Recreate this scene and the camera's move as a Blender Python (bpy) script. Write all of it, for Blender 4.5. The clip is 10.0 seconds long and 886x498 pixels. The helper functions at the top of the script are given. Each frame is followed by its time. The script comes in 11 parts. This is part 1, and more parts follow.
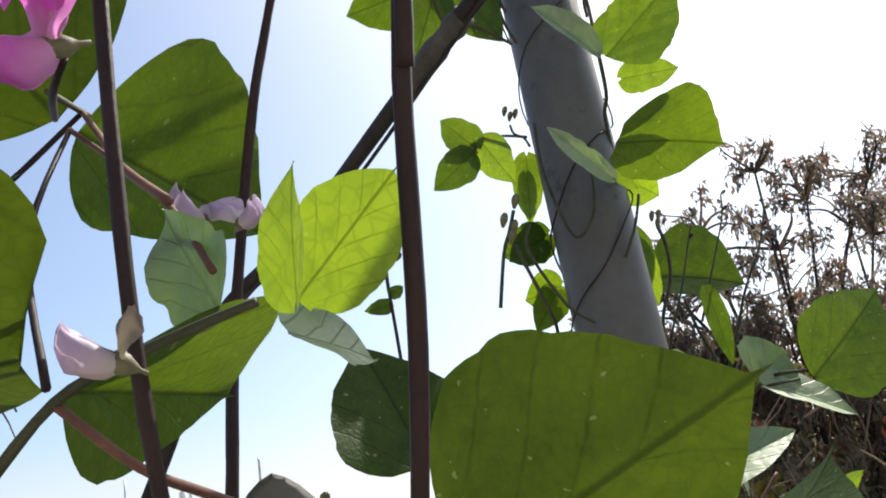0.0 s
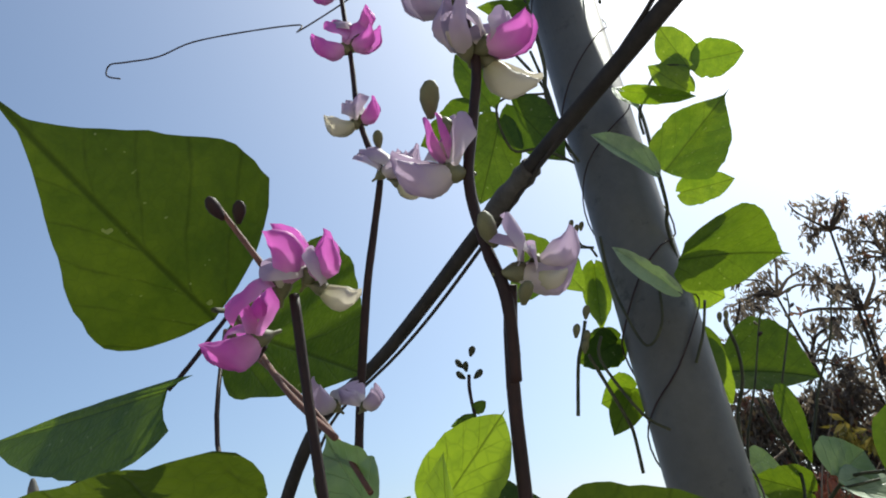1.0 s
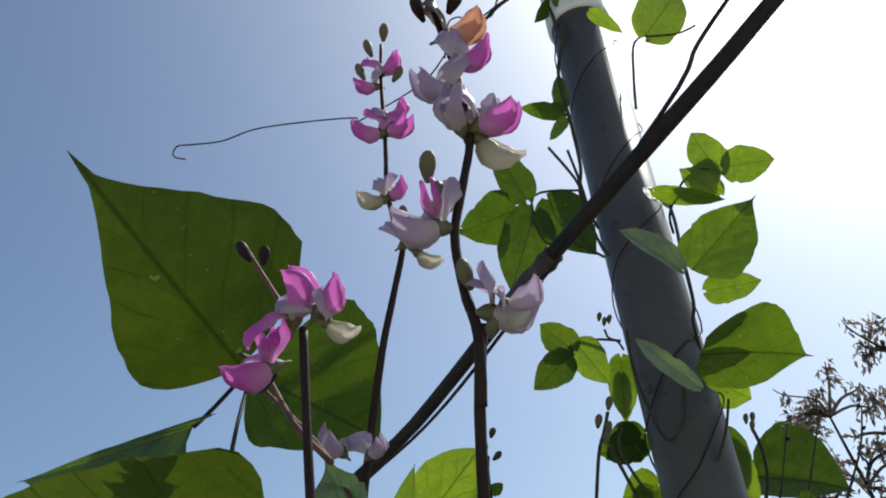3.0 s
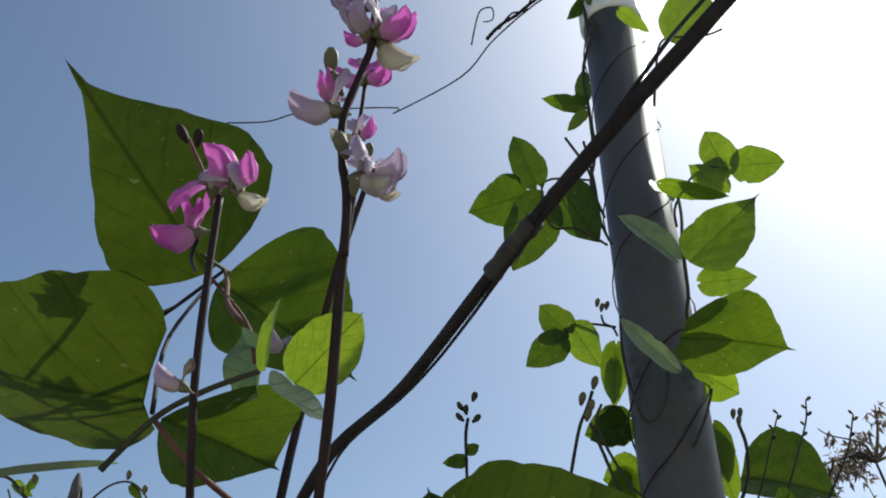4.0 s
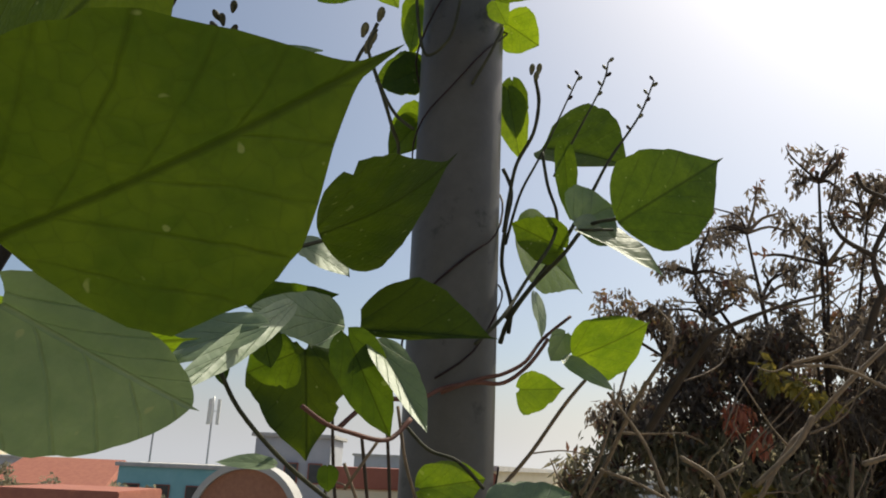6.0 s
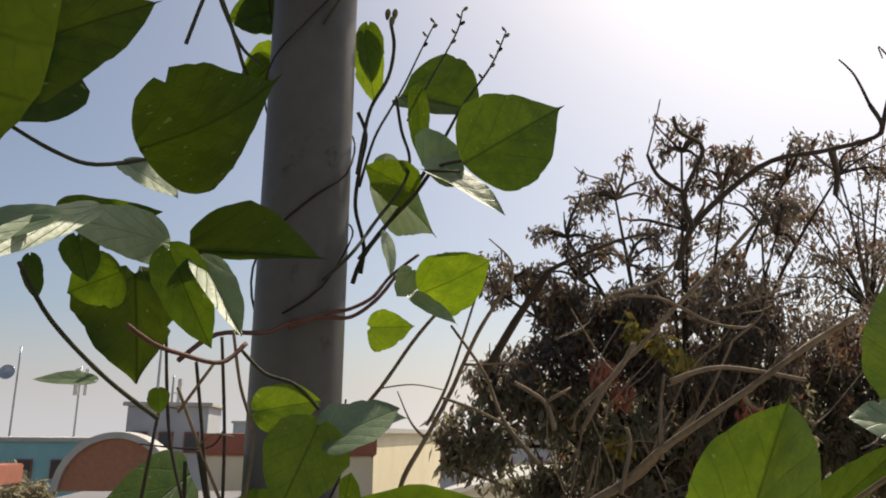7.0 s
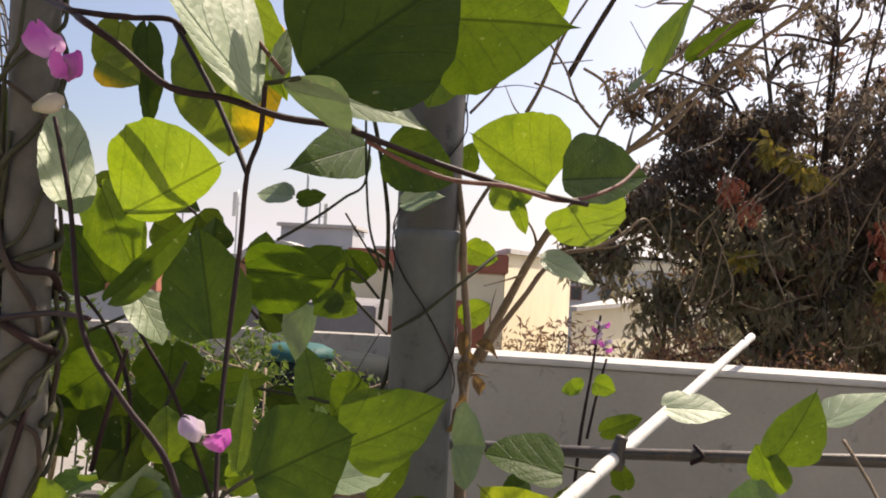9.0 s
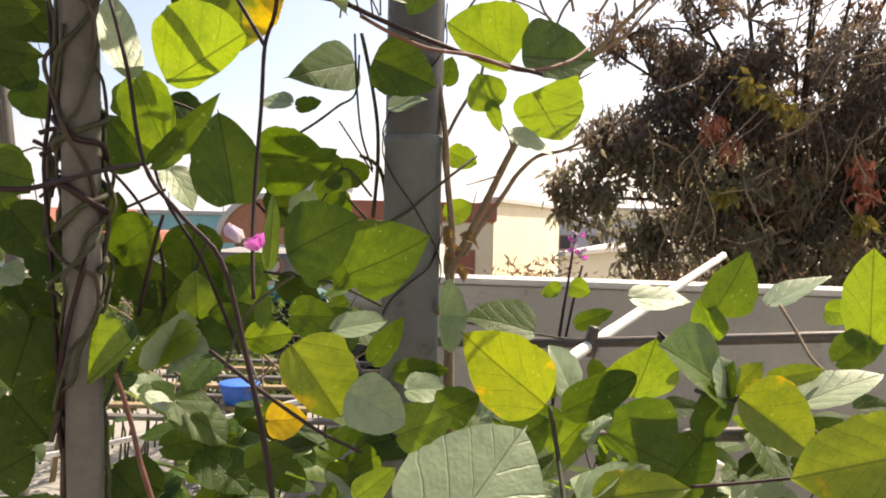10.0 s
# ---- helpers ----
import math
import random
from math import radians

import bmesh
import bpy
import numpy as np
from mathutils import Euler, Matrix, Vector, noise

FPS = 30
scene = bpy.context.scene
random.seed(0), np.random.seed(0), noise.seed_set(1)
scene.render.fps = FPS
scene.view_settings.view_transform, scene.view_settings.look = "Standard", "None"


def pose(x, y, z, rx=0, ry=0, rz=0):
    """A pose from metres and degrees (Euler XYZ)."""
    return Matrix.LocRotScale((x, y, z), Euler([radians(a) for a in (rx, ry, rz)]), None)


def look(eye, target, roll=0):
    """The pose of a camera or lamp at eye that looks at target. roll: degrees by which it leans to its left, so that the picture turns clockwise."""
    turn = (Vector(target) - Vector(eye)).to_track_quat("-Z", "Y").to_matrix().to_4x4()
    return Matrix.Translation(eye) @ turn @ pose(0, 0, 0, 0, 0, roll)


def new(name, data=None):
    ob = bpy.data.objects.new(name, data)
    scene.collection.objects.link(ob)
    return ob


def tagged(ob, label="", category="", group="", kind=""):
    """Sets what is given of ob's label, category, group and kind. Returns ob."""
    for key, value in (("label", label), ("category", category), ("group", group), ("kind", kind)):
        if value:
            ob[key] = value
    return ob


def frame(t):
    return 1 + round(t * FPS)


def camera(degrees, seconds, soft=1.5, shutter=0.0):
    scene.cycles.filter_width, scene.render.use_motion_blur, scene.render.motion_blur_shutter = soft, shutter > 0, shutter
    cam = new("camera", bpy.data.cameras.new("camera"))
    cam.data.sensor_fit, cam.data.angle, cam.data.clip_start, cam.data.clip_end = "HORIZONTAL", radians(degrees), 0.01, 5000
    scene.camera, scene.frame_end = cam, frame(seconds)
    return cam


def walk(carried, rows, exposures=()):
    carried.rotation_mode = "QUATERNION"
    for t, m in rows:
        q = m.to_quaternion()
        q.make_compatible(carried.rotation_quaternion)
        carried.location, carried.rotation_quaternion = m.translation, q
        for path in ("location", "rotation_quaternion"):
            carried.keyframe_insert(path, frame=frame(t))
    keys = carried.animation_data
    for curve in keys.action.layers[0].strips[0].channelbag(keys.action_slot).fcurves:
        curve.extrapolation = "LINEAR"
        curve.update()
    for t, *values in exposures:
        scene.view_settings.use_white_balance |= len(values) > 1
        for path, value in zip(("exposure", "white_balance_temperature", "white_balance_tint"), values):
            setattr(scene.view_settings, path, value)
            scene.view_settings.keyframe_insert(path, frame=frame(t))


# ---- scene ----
cam = camera(59.9, 10.0, soft=1.9)
PATH = [
    (0.0, pose(-0.0277, 0.0935, 1.9582, 108.47, 9.43, -1.33)),
    (0.5, pose(-0.0250, 0.0507, 1.9765, 112.55, 11.00, 2.26)),
    (1.0, pose(-0.0329, 0.0013, 1.9887, 114.63, 9.94, 4.35)),
    (1.5, pose(-0.0148, -0.0110, 1.9883, 115.75, 11.70, 6.90)),
    (2.0, pose(-0.0182, -0.0198, 1.9821, 119.92, 9.08, 6.27)),
    (3.3, pose(-0.0095, -0.0334, 1.9234, 123.35, 2.63, 7.23)),
    (3.5, pose(0.0100, -0.0388, 1.9010, 124.43, 0.65, 8.27)),
    (4.0, pose(0.0564, -0.0286, 1.8761, 122.79, -0.79, 6.71)),
    (4.5, pose(0.0772, -0.0360, 1.8273, 116.64, -1.51, 10.24)),
    (5.0, pose(0.1181, -0.0475, 1.7727, 114.83, -3.58, 7.66)),
    (5.5, pose(0.1839, -0.0042, 1.7495, 109.94, -3.28, 4.33)),
    (6.0, pose(0.2434, 0.1330, 1.7517, 105.88, -2.33, -0.17)),
    (6.2, pose(0.2604, 0.1466, 1.7432, 106.08, -1.56, -2.82)),
    (7.3, pose(0.2840, 0.0732, 1.6833, 101.01, -0.71, -9.02)),
    (7.5, pose(0.2744, 0.0046, 1.6446, 99.03, -0.50, -7.83)),
    (8.0, pose(0.2474, -0.1092, 1.5695, 96.80, -4.29, -3.58)),
    (8.5, pose(0.2790, -0.1801, 1.4877, 93.46, -5.53, -3.94)),
    (9.0, pose(0.3048, -0.2728, 1.4538, 90.93, -2.84, 1.13)),
    (9.5, pose(0.3139, -0.3554, 1.4097, 87.87, -0.95, 1.88)),
    (10.0, pose(0.3181, -0.4281, 1.3557, 87.52, -1.34, 0.33)),
]
EXPOSURES = [(0, 0.87, 6700, 6), (1, 0.42, 6300, 1), (2, 0.1, 6120, 1), (3.5, 0.03, 6120, 1), (4.5, 0.0, 6350, 2), (6, 0.04, 7150, 5), (7.5, 0.03, 7500, 11), (8, 0.18, 7300, 13), (9, 0.62, 7500, 16), (10, 1.07, 8000, 13)]
walk(cam, PATH, EXPOSURES)

# ---------- world, sun ----------
SUN_AZ = radians(43)      # to the right of straight ahead (+y)
SUN_EL = radians(52)
world = bpy.data.worlds.new("sky_world")
scene.world = world
world.use_nodes = True
wn = world.node_tree
sky = wn.nodes.new("ShaderNodeTexSky")
sky.sky_type = 'NISHITA'
sky.sun_disc = False
sky.sun_elevation = SUN_EL
sky.sun_rotation = SUN_AZ
sky.air_density = 0.8
sky.dust_density = 2.9
sky.ozone_density = 2.6
wn.links.new(sky.outputs[0], wn.nodes["Background"].inputs[0])
wn.nodes["Background"].inputs[1].default_value = 0.13
sun_dir = Vector((math.sin(SUN_AZ) * math.cos(SUN_EL), math.cos(SUN_AZ) * math.cos(SUN_EL), math.sin(SUN_EL)))
sun = new("sun", bpy.data.lights.new("sun", 'SUN'))
sun.data.energy = 4.6
sun.data.angle = radians(0.55)
sun.data.color = (1.0, 0.95, 0.86)
sun.matrix_world = look(sun_dir * 30, (0, 0, 0))


# ---------- materials ----------
def mat_new(name):
    m = bpy.data.materials.new(name)
    m.use_nodes = True
    nt = m.node_tree
    return m, nt, nt.nodes["Principled BSDF"], nt.nodes["Material Output"]


def ramp(nt, fac, stops):
    r = nt.nodes.new("ShaderNodeValToRGB")
    e = r.color_ramp.elements
    while len(e) < len(stops):
        e.new(0.5)
    for el, (p, c) in zip(e, stops):
        el.position, el.color = p, (*c, 1)
    nt.links.new(fac, r.inputs[0])
    return r.outputs[0]


def math_node(nt, op, a, b=None, c=None):
    n = nt.nodes.new("ShaderNodeMath")
    n.operation = op
    for i, v in enumerate((a, b, c)):
        if v is None:
            continue
        if isinstance(v, (int, float)):
            n.inputs[i].default_value = v
        else:
            nt.links.new(v, n.inputs[i])
    return n.outputs[0]


def mix_rgb(nt, fac, a, b, mode='MIX'):
    n = nt.nodes.new("ShaderNodeMix")
    n.data_type, n.blend_type = 'RGBA', mode
    for s, v in ((0, fac), (6, a), (7, b)):
        if isinstance(v, (int, float)):
            n.inputs[s].default_value = v
        elif isinstance(v, tuple):
            n.inputs[s].default_value = (*v, 1)
        else:
            nt.links.new(v, n.inputs[s])
    return n.outputs[2]


def noise_tex(nt, scale, detail=4.0, rough=0.6, vec=None):
    n = nt.nodes.new("ShaderNodeTexNoise")
    n.inputs["Scale"].default_value, n.inputs["Detail"].default_value, n.inputs["Roughness"].default_value = scale, detail, rough
    if vec is None:
        tc = nt.nodes.new("ShaderNodeTexCoord")
        vec = tc.outputs["Object"]
    nt.links.new(vec, n.inputs["Vector"])
    return n.outputs[0]


def bump(nt, height, strength, dist):
    b = nt.nodes.new("ShaderNodeBump")
    b.inputs["Strength"].default_value, b.inputs["Distance"].default_value = strength, dist
    nt.links.new(height, b.inputs["Height"])
    return b.outputs[0]


def grain_mat(name, c1, c2, scale=8.0, rough=0.6, bump_amt=0.3, bump_dist=0.002, spots=None, metallic=0.0, fine=90.0, gloss=0.5):
    """A surface of two tones at two scales, with fine relief."""
    m, nt, p, out = mat_new(name)
    big = noise_tex(nt, scale, 5)
    small = noise_tex(nt, fine, 4, 0.7)
    f = math_node(nt, 'ADD', math_node(nt, 'MULTIPLY', big, 0.7), math_node(nt, 'MULTIPLY', small, 0.3))
    col = ramp(nt, f, [(0.32, c1), (0.68, c2)])
    if spots:
        sp = noise_tex(nt, scale * 3.1, 6, 0.75)
        col = mix_rgb(nt, ramp(nt, sp, [(0.58, (0, 0, 0)), (0.66, (1, 1, 1))]), col, spots)
    nt.links.new(col, p.inputs["Base Color"])
    p.inputs["Roughness"].default_value = rough
    p.inputs["Metallic"].default_value = metallic
    p.inputs["Specular IOR Level"].default_value = gloss
    nt.links.new(bump(nt, f, bump_amt, bump_dist), p.inputs["Normal"])
    return m


def leaf_mat(name, dark, light, trans, edge=None, share=0.45, rough=0.42, gloss=0.45, end=False):
    """A bean leaf: veins from the blade's own coordinates, mottling mixed with painted leaf shadows, relief, and light
    that shines through.
    """
    m, nt, p, out = mat_new(name)
    uv = nt.nodes.new("ShaderNodeUVMap")
    uv.uv_map = "blade"
    sep = nt.nodes.new("ShaderNodeSeparateXYZ")
    nt.links.new(uv.outputs[0], sep.inputs[0])
    u, v = sep.outputs[0], sep.outputs[1]
    ax = math_node(nt, 'ABSOLUTE', math_node(nt, 'SUBTRACT', u, 0.5))
    # side veins leave the midrib and bend towards the tip
    tc = nt.nodes.new("ShaderNodeTexCoord")
    info = nt.nodes.new("ShaderNodeObjectInfo")
    sway = math_node(nt, 'MULTIPLY', math_node(nt, 'SUBTRACT', noise_tex(nt, 34, 2, 0.5, tc.outputs["Object"]), 0.5), 0.07)
    s = math_node(nt, 'SUBTRACT', math_node(nt, 'ADD', v, sway), math_node(nt, 'MULTIPLY', math_node(nt, 'POWER', ax, 0.8), 0.95))
    saw = math_node(nt, 'ABSOLUTE', math_node(nt, 'SUBTRACT', math_node(nt, 'FRACT', math_node(nt, 'MULTIPLY', s, 4.1)), 0.5))
    side = nt.nodes.new("ShaderNodeMapRange")
    side.inputs[1].default_value, side.inputs[2].default_value = 0.0, 0.06
    side.inputs[3].default_value, side.inputs[4].default_value = 1.0, 0.0
    nt.links.new(saw, side.inputs[0])
    mid = nt.nodes.new("ShaderNodeMapRange")
    mid.inputs[1].default_value, mid.inputs[2].default_value = 0.005, 0.018
    mid.inputs[3].default_value, mid.inputs[4].default_value = 1.0, 0.0
    nt.links.new(ax, mid.inputs[0])
    vein = math_node(nt, 'MAXIMUM', math_node(nt, 'MULTIPLY', math_node(nt, 'MULTIPLY', side.outputs[0], 0.8), ramp(nt, noise_tex(nt, 55, 2, 0.5, tc.outputs['Object']), [(0.35, (0.25, 0.25, 0.25)), (0.65, (1, 1, 1))])), mid.outputs[0])
    shift = nt.nodes.new("ShaderNodeVectorMath")
    shift.operation = 'MULTIPLY_ADD'
    shift.inputs[1].default_value = (1, 1, 1)
    comb = nt.nodes.new("ShaderNodeCombineXYZ")
    nt.links.new(math_node(nt, 'MULTIPLY', info.outputs["Random"], 37.0), comb.inputs[0])
    nt.links.new(tc.outputs["Object"], shift.inputs[0])
    nt.links.new(comb.outputs[0], shift.inputs[2])
    big = noise_tex(nt, 22, 3, 0.6, shift.outputs[0])
    fine = noise_tex(nt, 260, 3, 0.7, shift.outputs[0])
    cells = nt.nodes.new("ShaderNodeTexVoronoi")
    cells.feature = 'DISTANCE_TO_EDGE'
    cells.inputs["Scale"].default_value = 150
    nt.links.new(shift.outputs[0], cells.inputs["Vector"])
    blot = noise_tex(nt, 85, 3, 0.65, shift.outputs[0])
    tone = math_node(nt, 'ADD', math_node(nt, 'MULTIPLY', big, 0.5), math_node(nt, 'ADD', math_node(nt, 'MULTIPLY', blot, 0.35), math_node(nt, 'MULTIPLY', fine, 0.15)))
    tone = math_node(nt, 'ADD', tone, math_node(nt, 'MULTIPLY', math_node(nt, 'SUBTRACT', info.outputs["Random"], 0.5), 0.18))
    refl = ramp(nt, tone, [(0.3, dark), (0.7, light)])
    # Blotches dim the shine-through too, standing in for other leaves' shadows.
    thru = mix_rgb(nt, ramp(nt, tone, [(0.36, (0, 0, 0)), (0.60, (1, 1, 1))]), tuple(c * k for c, k in zip(trans, (0.5, 0.6, 0.6))), trans)
    if edge:
        far = math_node(nt, 'ADD', math_node(nt, 'MULTIPLY', math_node(nt, 'MULTIPLY', u, 0.95) if end else ax, 0.7), math_node(nt, 'MULTIPLY', math_node(nt, 'SUBTRACT', big, 0.5), 0.8 if end else 1.9))
        e = ramp(nt, far, [(0.40, (0, 0, 0)), (0.62, (1, 1, 1))])
        refl, thru = mix_rgb(nt, e, refl, edge), mix_rgb(nt, e, thru, edge)
    # specks where insects have fed
    sp = noise_tex(nt, 150, 1, 0.4, shift.outputs[0])
    speck = ramp(nt, sp, [(0.74, (0, 0, 0)), (0.77, (1, 1, 1))])
    refl = mix_rgb(nt, math_node(nt, 'MULTIPLY', speck, 0.6), refl, (0.35, 0.36, 0.2))
    refl = mix_rgb(nt, math_node(nt, 'MULTIPLY', vein, 0.5 if gloss < 0.48 else 0.3), refl, tuple(c * 0.55 for c in dark) if gloss < 0.48 else tuple(c * 1.25 for c in light))
    net = ramp(nt, cells.outputs["Distance"], [(0.0, (1, 1, 1)), (0.09, (0, 0, 0))])
    thru = mix_rgb(nt, math_node(nt, 'MULTIPLY', net, 0.36), thru, tuple(c * 0.4 for c in trans))
    thru = mix_rgb(nt, math_node(nt, 'MULTIPLY', vein, 0.75), thru, tuple(c * 0.25 for c in trans))
    nt.links.new(refl, p.inputs["Base Color"])
    p.inputs["Roughness"].default_value = rough
    p.inputs["Specular IOR Level"].default_value = gloss
    relief = math_node(nt, 'ADD', math_node(nt, 'MULTIPLY', vein, -1.0), math_node(nt, 'MULTIPLY', cells.outputs["Distance"], 1.2 if gloss < 0.48 else 0.35))
    puff = math_node(nt, 'ADD', relief, math_node(nt, 'MULTIPLY', big, 1.5))
    nt.links.new(bump(nt, puff, 0.6, 0.0010 if gloss < 0.48 else 0.0022), p.inputs["Normal"])
    t = nt.nodes.new("ShaderNodeBsdfTranslucent")
    nt.links.new(thru, t.inputs["Color"])
    mix = nt.nodes.new("ShaderNodeMixShader")
    mix.inputs[0].default_value = share
    nt.links.new(p.outputs[0], mix.inputs[1])
    nt.links.new(t.outputs[0], mix.inputs[2])
    nt.links.new(mix.outputs[0], out.inputs[0])
    return m


def petal_mat(name, base, tip, trans, share=0.4):
    """A petal: pale at its claw, coloured towards its edge, softly streaked."""
    m, nt, p, out = mat_new(name)
    tc = nt.nodes.new("ShaderNodeTexCoord")
    sep = nt.nodes.new("ShaderNodeSeparateXYZ")
    nt.links.new(tc.outputs["Generated"], sep.inputs[0])
    f = noise_tex(nt, 120, 3, 0.6)
    along = math_node(nt, 'ADD', sep.outputs[1], math_node(nt, 'MULTIPLY', math_node(nt, 'SUBTRACT', f, 0.5), 0.7))
    col = ramp(nt, along, [(0.05, base), (0.75, tip)])
    nt.links.new(col, p.inputs["Base Color"])
    p.inputs["Roughness"].default_value = 0.55
    nt.links.new(bump(nt, f, 0.25, 0.0006), p.inputs["Normal"])
    t = nt.nodes.new("ShaderNodeBsdfTranslucent")
    nt.links.new(mix_rgb(nt, 0.55, col, trans), t.inputs["Color"])
    mix = nt.nodes.new("ShaderNodeMixShader")
    mix.inputs[0].default_value = share
    nt.links.new(p.outputs[0], mix.inputs[1])
    nt.links.new(t.outputs[0], mix.inputs[2])
    nt.links.new(mix.outputs[0], out.inputs[0])
    return m


M_LEAF = leaf_mat("leaf_green", (0.022, 0.052, 0.010), (0.050, 0.100, 0.016), (0.128, 0.190, 0.006), share=0.45, rough=0.52, gloss=0.26)
# Shade from overhanging leaves is put into this darker green.
M_LEAF_SHADED = leaf_mat("leaf_green_shaded", (0.020, 0.046, 0.008), (0.044, 0.082, 0.012), (0.066, 0.092, 0.004), share=0.40, rough=0.58, gloss=0.20)
M_LIGHT = leaf_mat("leaf_young", (0.045, 0.095, 0.012), (0.095, 0.165, 0.022), (0.26, 0.36, 0.012), share=0.5, rough=0.40, gloss=0.47)
# For pale undersides; sun sheen on upper faces is in this colour too.
M_PALE = leaf_mat("leaf_pale_underside_and_sheen", (0.14, 0.205, 0.11), (0.265, 0.33, 0.195), (0.11, 0.175, 0.03), share=0.25, rough=0.50, gloss=0.55)
M_YELLOW = leaf_mat("leaf_yellowing", (0.060, 0.105, 0.012), (0.13, 0.18, 0.018), (0.32, 0.38, 0.012), edge=(0.58, 0.36, 0.010), share=0.45)
M_TIP = leaf_mat("leaf_half_golden", (0.055, 0.10, 0.012), (0.12, 0.17, 0.018), (0.24, 0.30, 0.012), edge=(0.72, 0.46, 0.010), share=0.45, end=True)
M_GOLD = leaf_mat("leaf_golden", (0.46, 0.28, 0.010), (0.68, 0.44, 0.015), (0.75, 0.48, 0.012), share=0.45)
M_WITHERED = leaf_mat("leaf_withered", (0.10, 0.058, 0.028), (0.24, 0.155, 0.075), (0.30, 0.17, 0.06), share=0.3, rough=0.7, gloss=0.2)
LEAF_MATS = dict(b=M_WITHERED, g=M_LEAF, d=M_LEAF_SHADED, l=M_LIGHT, p=M_PALE, y=M_YELLOW, t=M_TIP, o=M_GOLD)
M_STEM = grain_mat("stem_purple_brown", (0.010, 0.0048, 0.0055), (0.031, 0.0125, 0.0130), 45, 0.62, 0.7, 0.0010, fine=320, gloss=0.25)
M_STEM_GREEN = grain_mat("stem_dark_green", (0.020, 0.022, 0.013), (0.062, 0.060, 0.032), 45, 0.7, 0.7, 0.0010, fine=320, gloss=0.25)
M_STEM_PINK = grain_mat("stem_pinkish", (0.070, 0.030, 0.024), (0.17, 0.075, 0.055), 45, 0.65, 0.6, 0.0009, fine=320, gloss=0.25)
M_BARK = grain_mat("twig_bark", (0.10, 0.07, 0.045), (0.24, 0.17, 0.11), 20, 0.8, 0.6, 0.002, fine=160)
M_BARK_DARK = grain_mat("dark_bark", (0.030, 0.022, 0.017), (0.075, 0.055, 0.042), 14, 0.85, 0.6, 0.003, fine=120, gloss=0.25)
M_PINK = petal_mat("petal_magenta", (0.60, 0.32, 0.52), (0.50, 0.095, 0.43), (0.66, 0.17, 0.56))
M_LILAC = petal_mat("petal_lilac_white", (0.54, 0.47, 0.44), (0.40, 0.30, 0.45), (0.46, 0.36, 0.47))
M_CREAM = petal_mat("petal_cream", (0.40, 0.37, 0.22), (0.54, 0.49, 0.42), (0.42, 0.38, 0.28))
M_PEACH = petal_mat("petal_wilting_peach", (0.60, 0.40, 0.34), (0.52, 0.24, 0.16), (0.62, 0.30, 0.18))
M_WILTED = petal_mat("petal_wilted_brown", (0.22, 0.19, 0.13), (0.12, 0.095, 0.075), (0.20, 0.15, 0.10), share=0.25)
M_CALYX = grain_mat("calyx_green_brown", (0.06, 0.055, 0.028), (0.14, 0.13, 0.06), 60, 0.6, 0.3, 0.0005, fine=300)
M_POLE = grain_mat("grey_pipe_plastic", (0.060, 0.056, 0.053), (0.100, 0.095, 0.090), 5, 0.45, 0.15, 0.0008, spots=(0.042, 0.039, 0.037), fine=60, gloss=0.3)
M_POLE_LOW = grain_mat("blue_grey_pipe_plastic", (0.082, 0.088, 0.092), (0.135, 0.145, 0.150), 5, 0.5, 0.15, 0.0008, spots=(0.065, 0.066, 0.066), fine=60, gloss=0.35)
M_WHITE_BAND = grain_mat("white_band", (0.62, 0.63, 0.62), (0.78, 0.78, 0.76), 9, 0.5, 0.15, 0.0008, fine=60)
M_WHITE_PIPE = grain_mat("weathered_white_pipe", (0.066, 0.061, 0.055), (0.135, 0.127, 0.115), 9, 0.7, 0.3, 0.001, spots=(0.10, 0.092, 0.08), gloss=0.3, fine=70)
M_WHITE_ROD = grain_mat("white_painted_rod", (0.52, 0.51, 0.48), (0.72, 0.71, 0.68), 16, 0.6, 0.4, 0.0015, spots=(0.26, 0.24, 0.20), fine=90)
M_RAIL = grain_mat("rusty_dark_rail", (0.030, 0.024, 0.022), (0.090, 0.074, 0.066), 14, 0.42, 0.4, 0.0015, spots=(0.13, 0.075, 0.048), fine=90)
M_CABLE = grain_mat("black_cable", (0.012, 0.010, 0.010), (0.034, 0.028, 0.026), 30, 0.75, 0.5, 0.0012, fine=200, gloss=0.2)
M_TAPE = grain_mat("grey_tape", (0.030, 0.026, 0.025), (0.075, 0.066, 0.062), 40, 0.75, 0.5, 0.0014, fine=200, gloss=0.25)
M_INK = grain_mat("dark_print", (0.03, 0.03, 0.03), (0.06, 0.06, 0.06), 20, 0.6, 0.1, 0.0005)
M_PARAPET = grain_mat("cement_plaster", (0.275, 0.255, 0.225), (0.375, 0.35, 0.31), 2.2, 0.85, 0.5, 0.004, spots=(0.20, 0.19, 0.175), fine=45)
M_COPING = grain_mat("coping_cement", (0.38, 0.37, 0.35), (0.53, 0.51, 0.48), 3, 0.8, 0.5, 0.004, fine=50)
M_FLOOR = grain_mat("terrace_cement", (0.20, 0.19, 0.175), (0.31, 0.295, 0.27), 1.4, 0.9, 0.5, 0.004, spots=(0.13, 0.125, 0.115), fine=40)
M_BEIGE = grain_mat("beige_wall_paint", (0.70, 0.62, 0.44), (0.82, 0.74, 0.55), 0.8, 0.85, 0.3, 0.004, fine=14)
M_RED = grain_mat("red_brown_paint", (0.26, 0.085, 0.055), (0.36, 0.13, 0.085), 0.9, 0.8, 0.3, 0.004, fine=14)
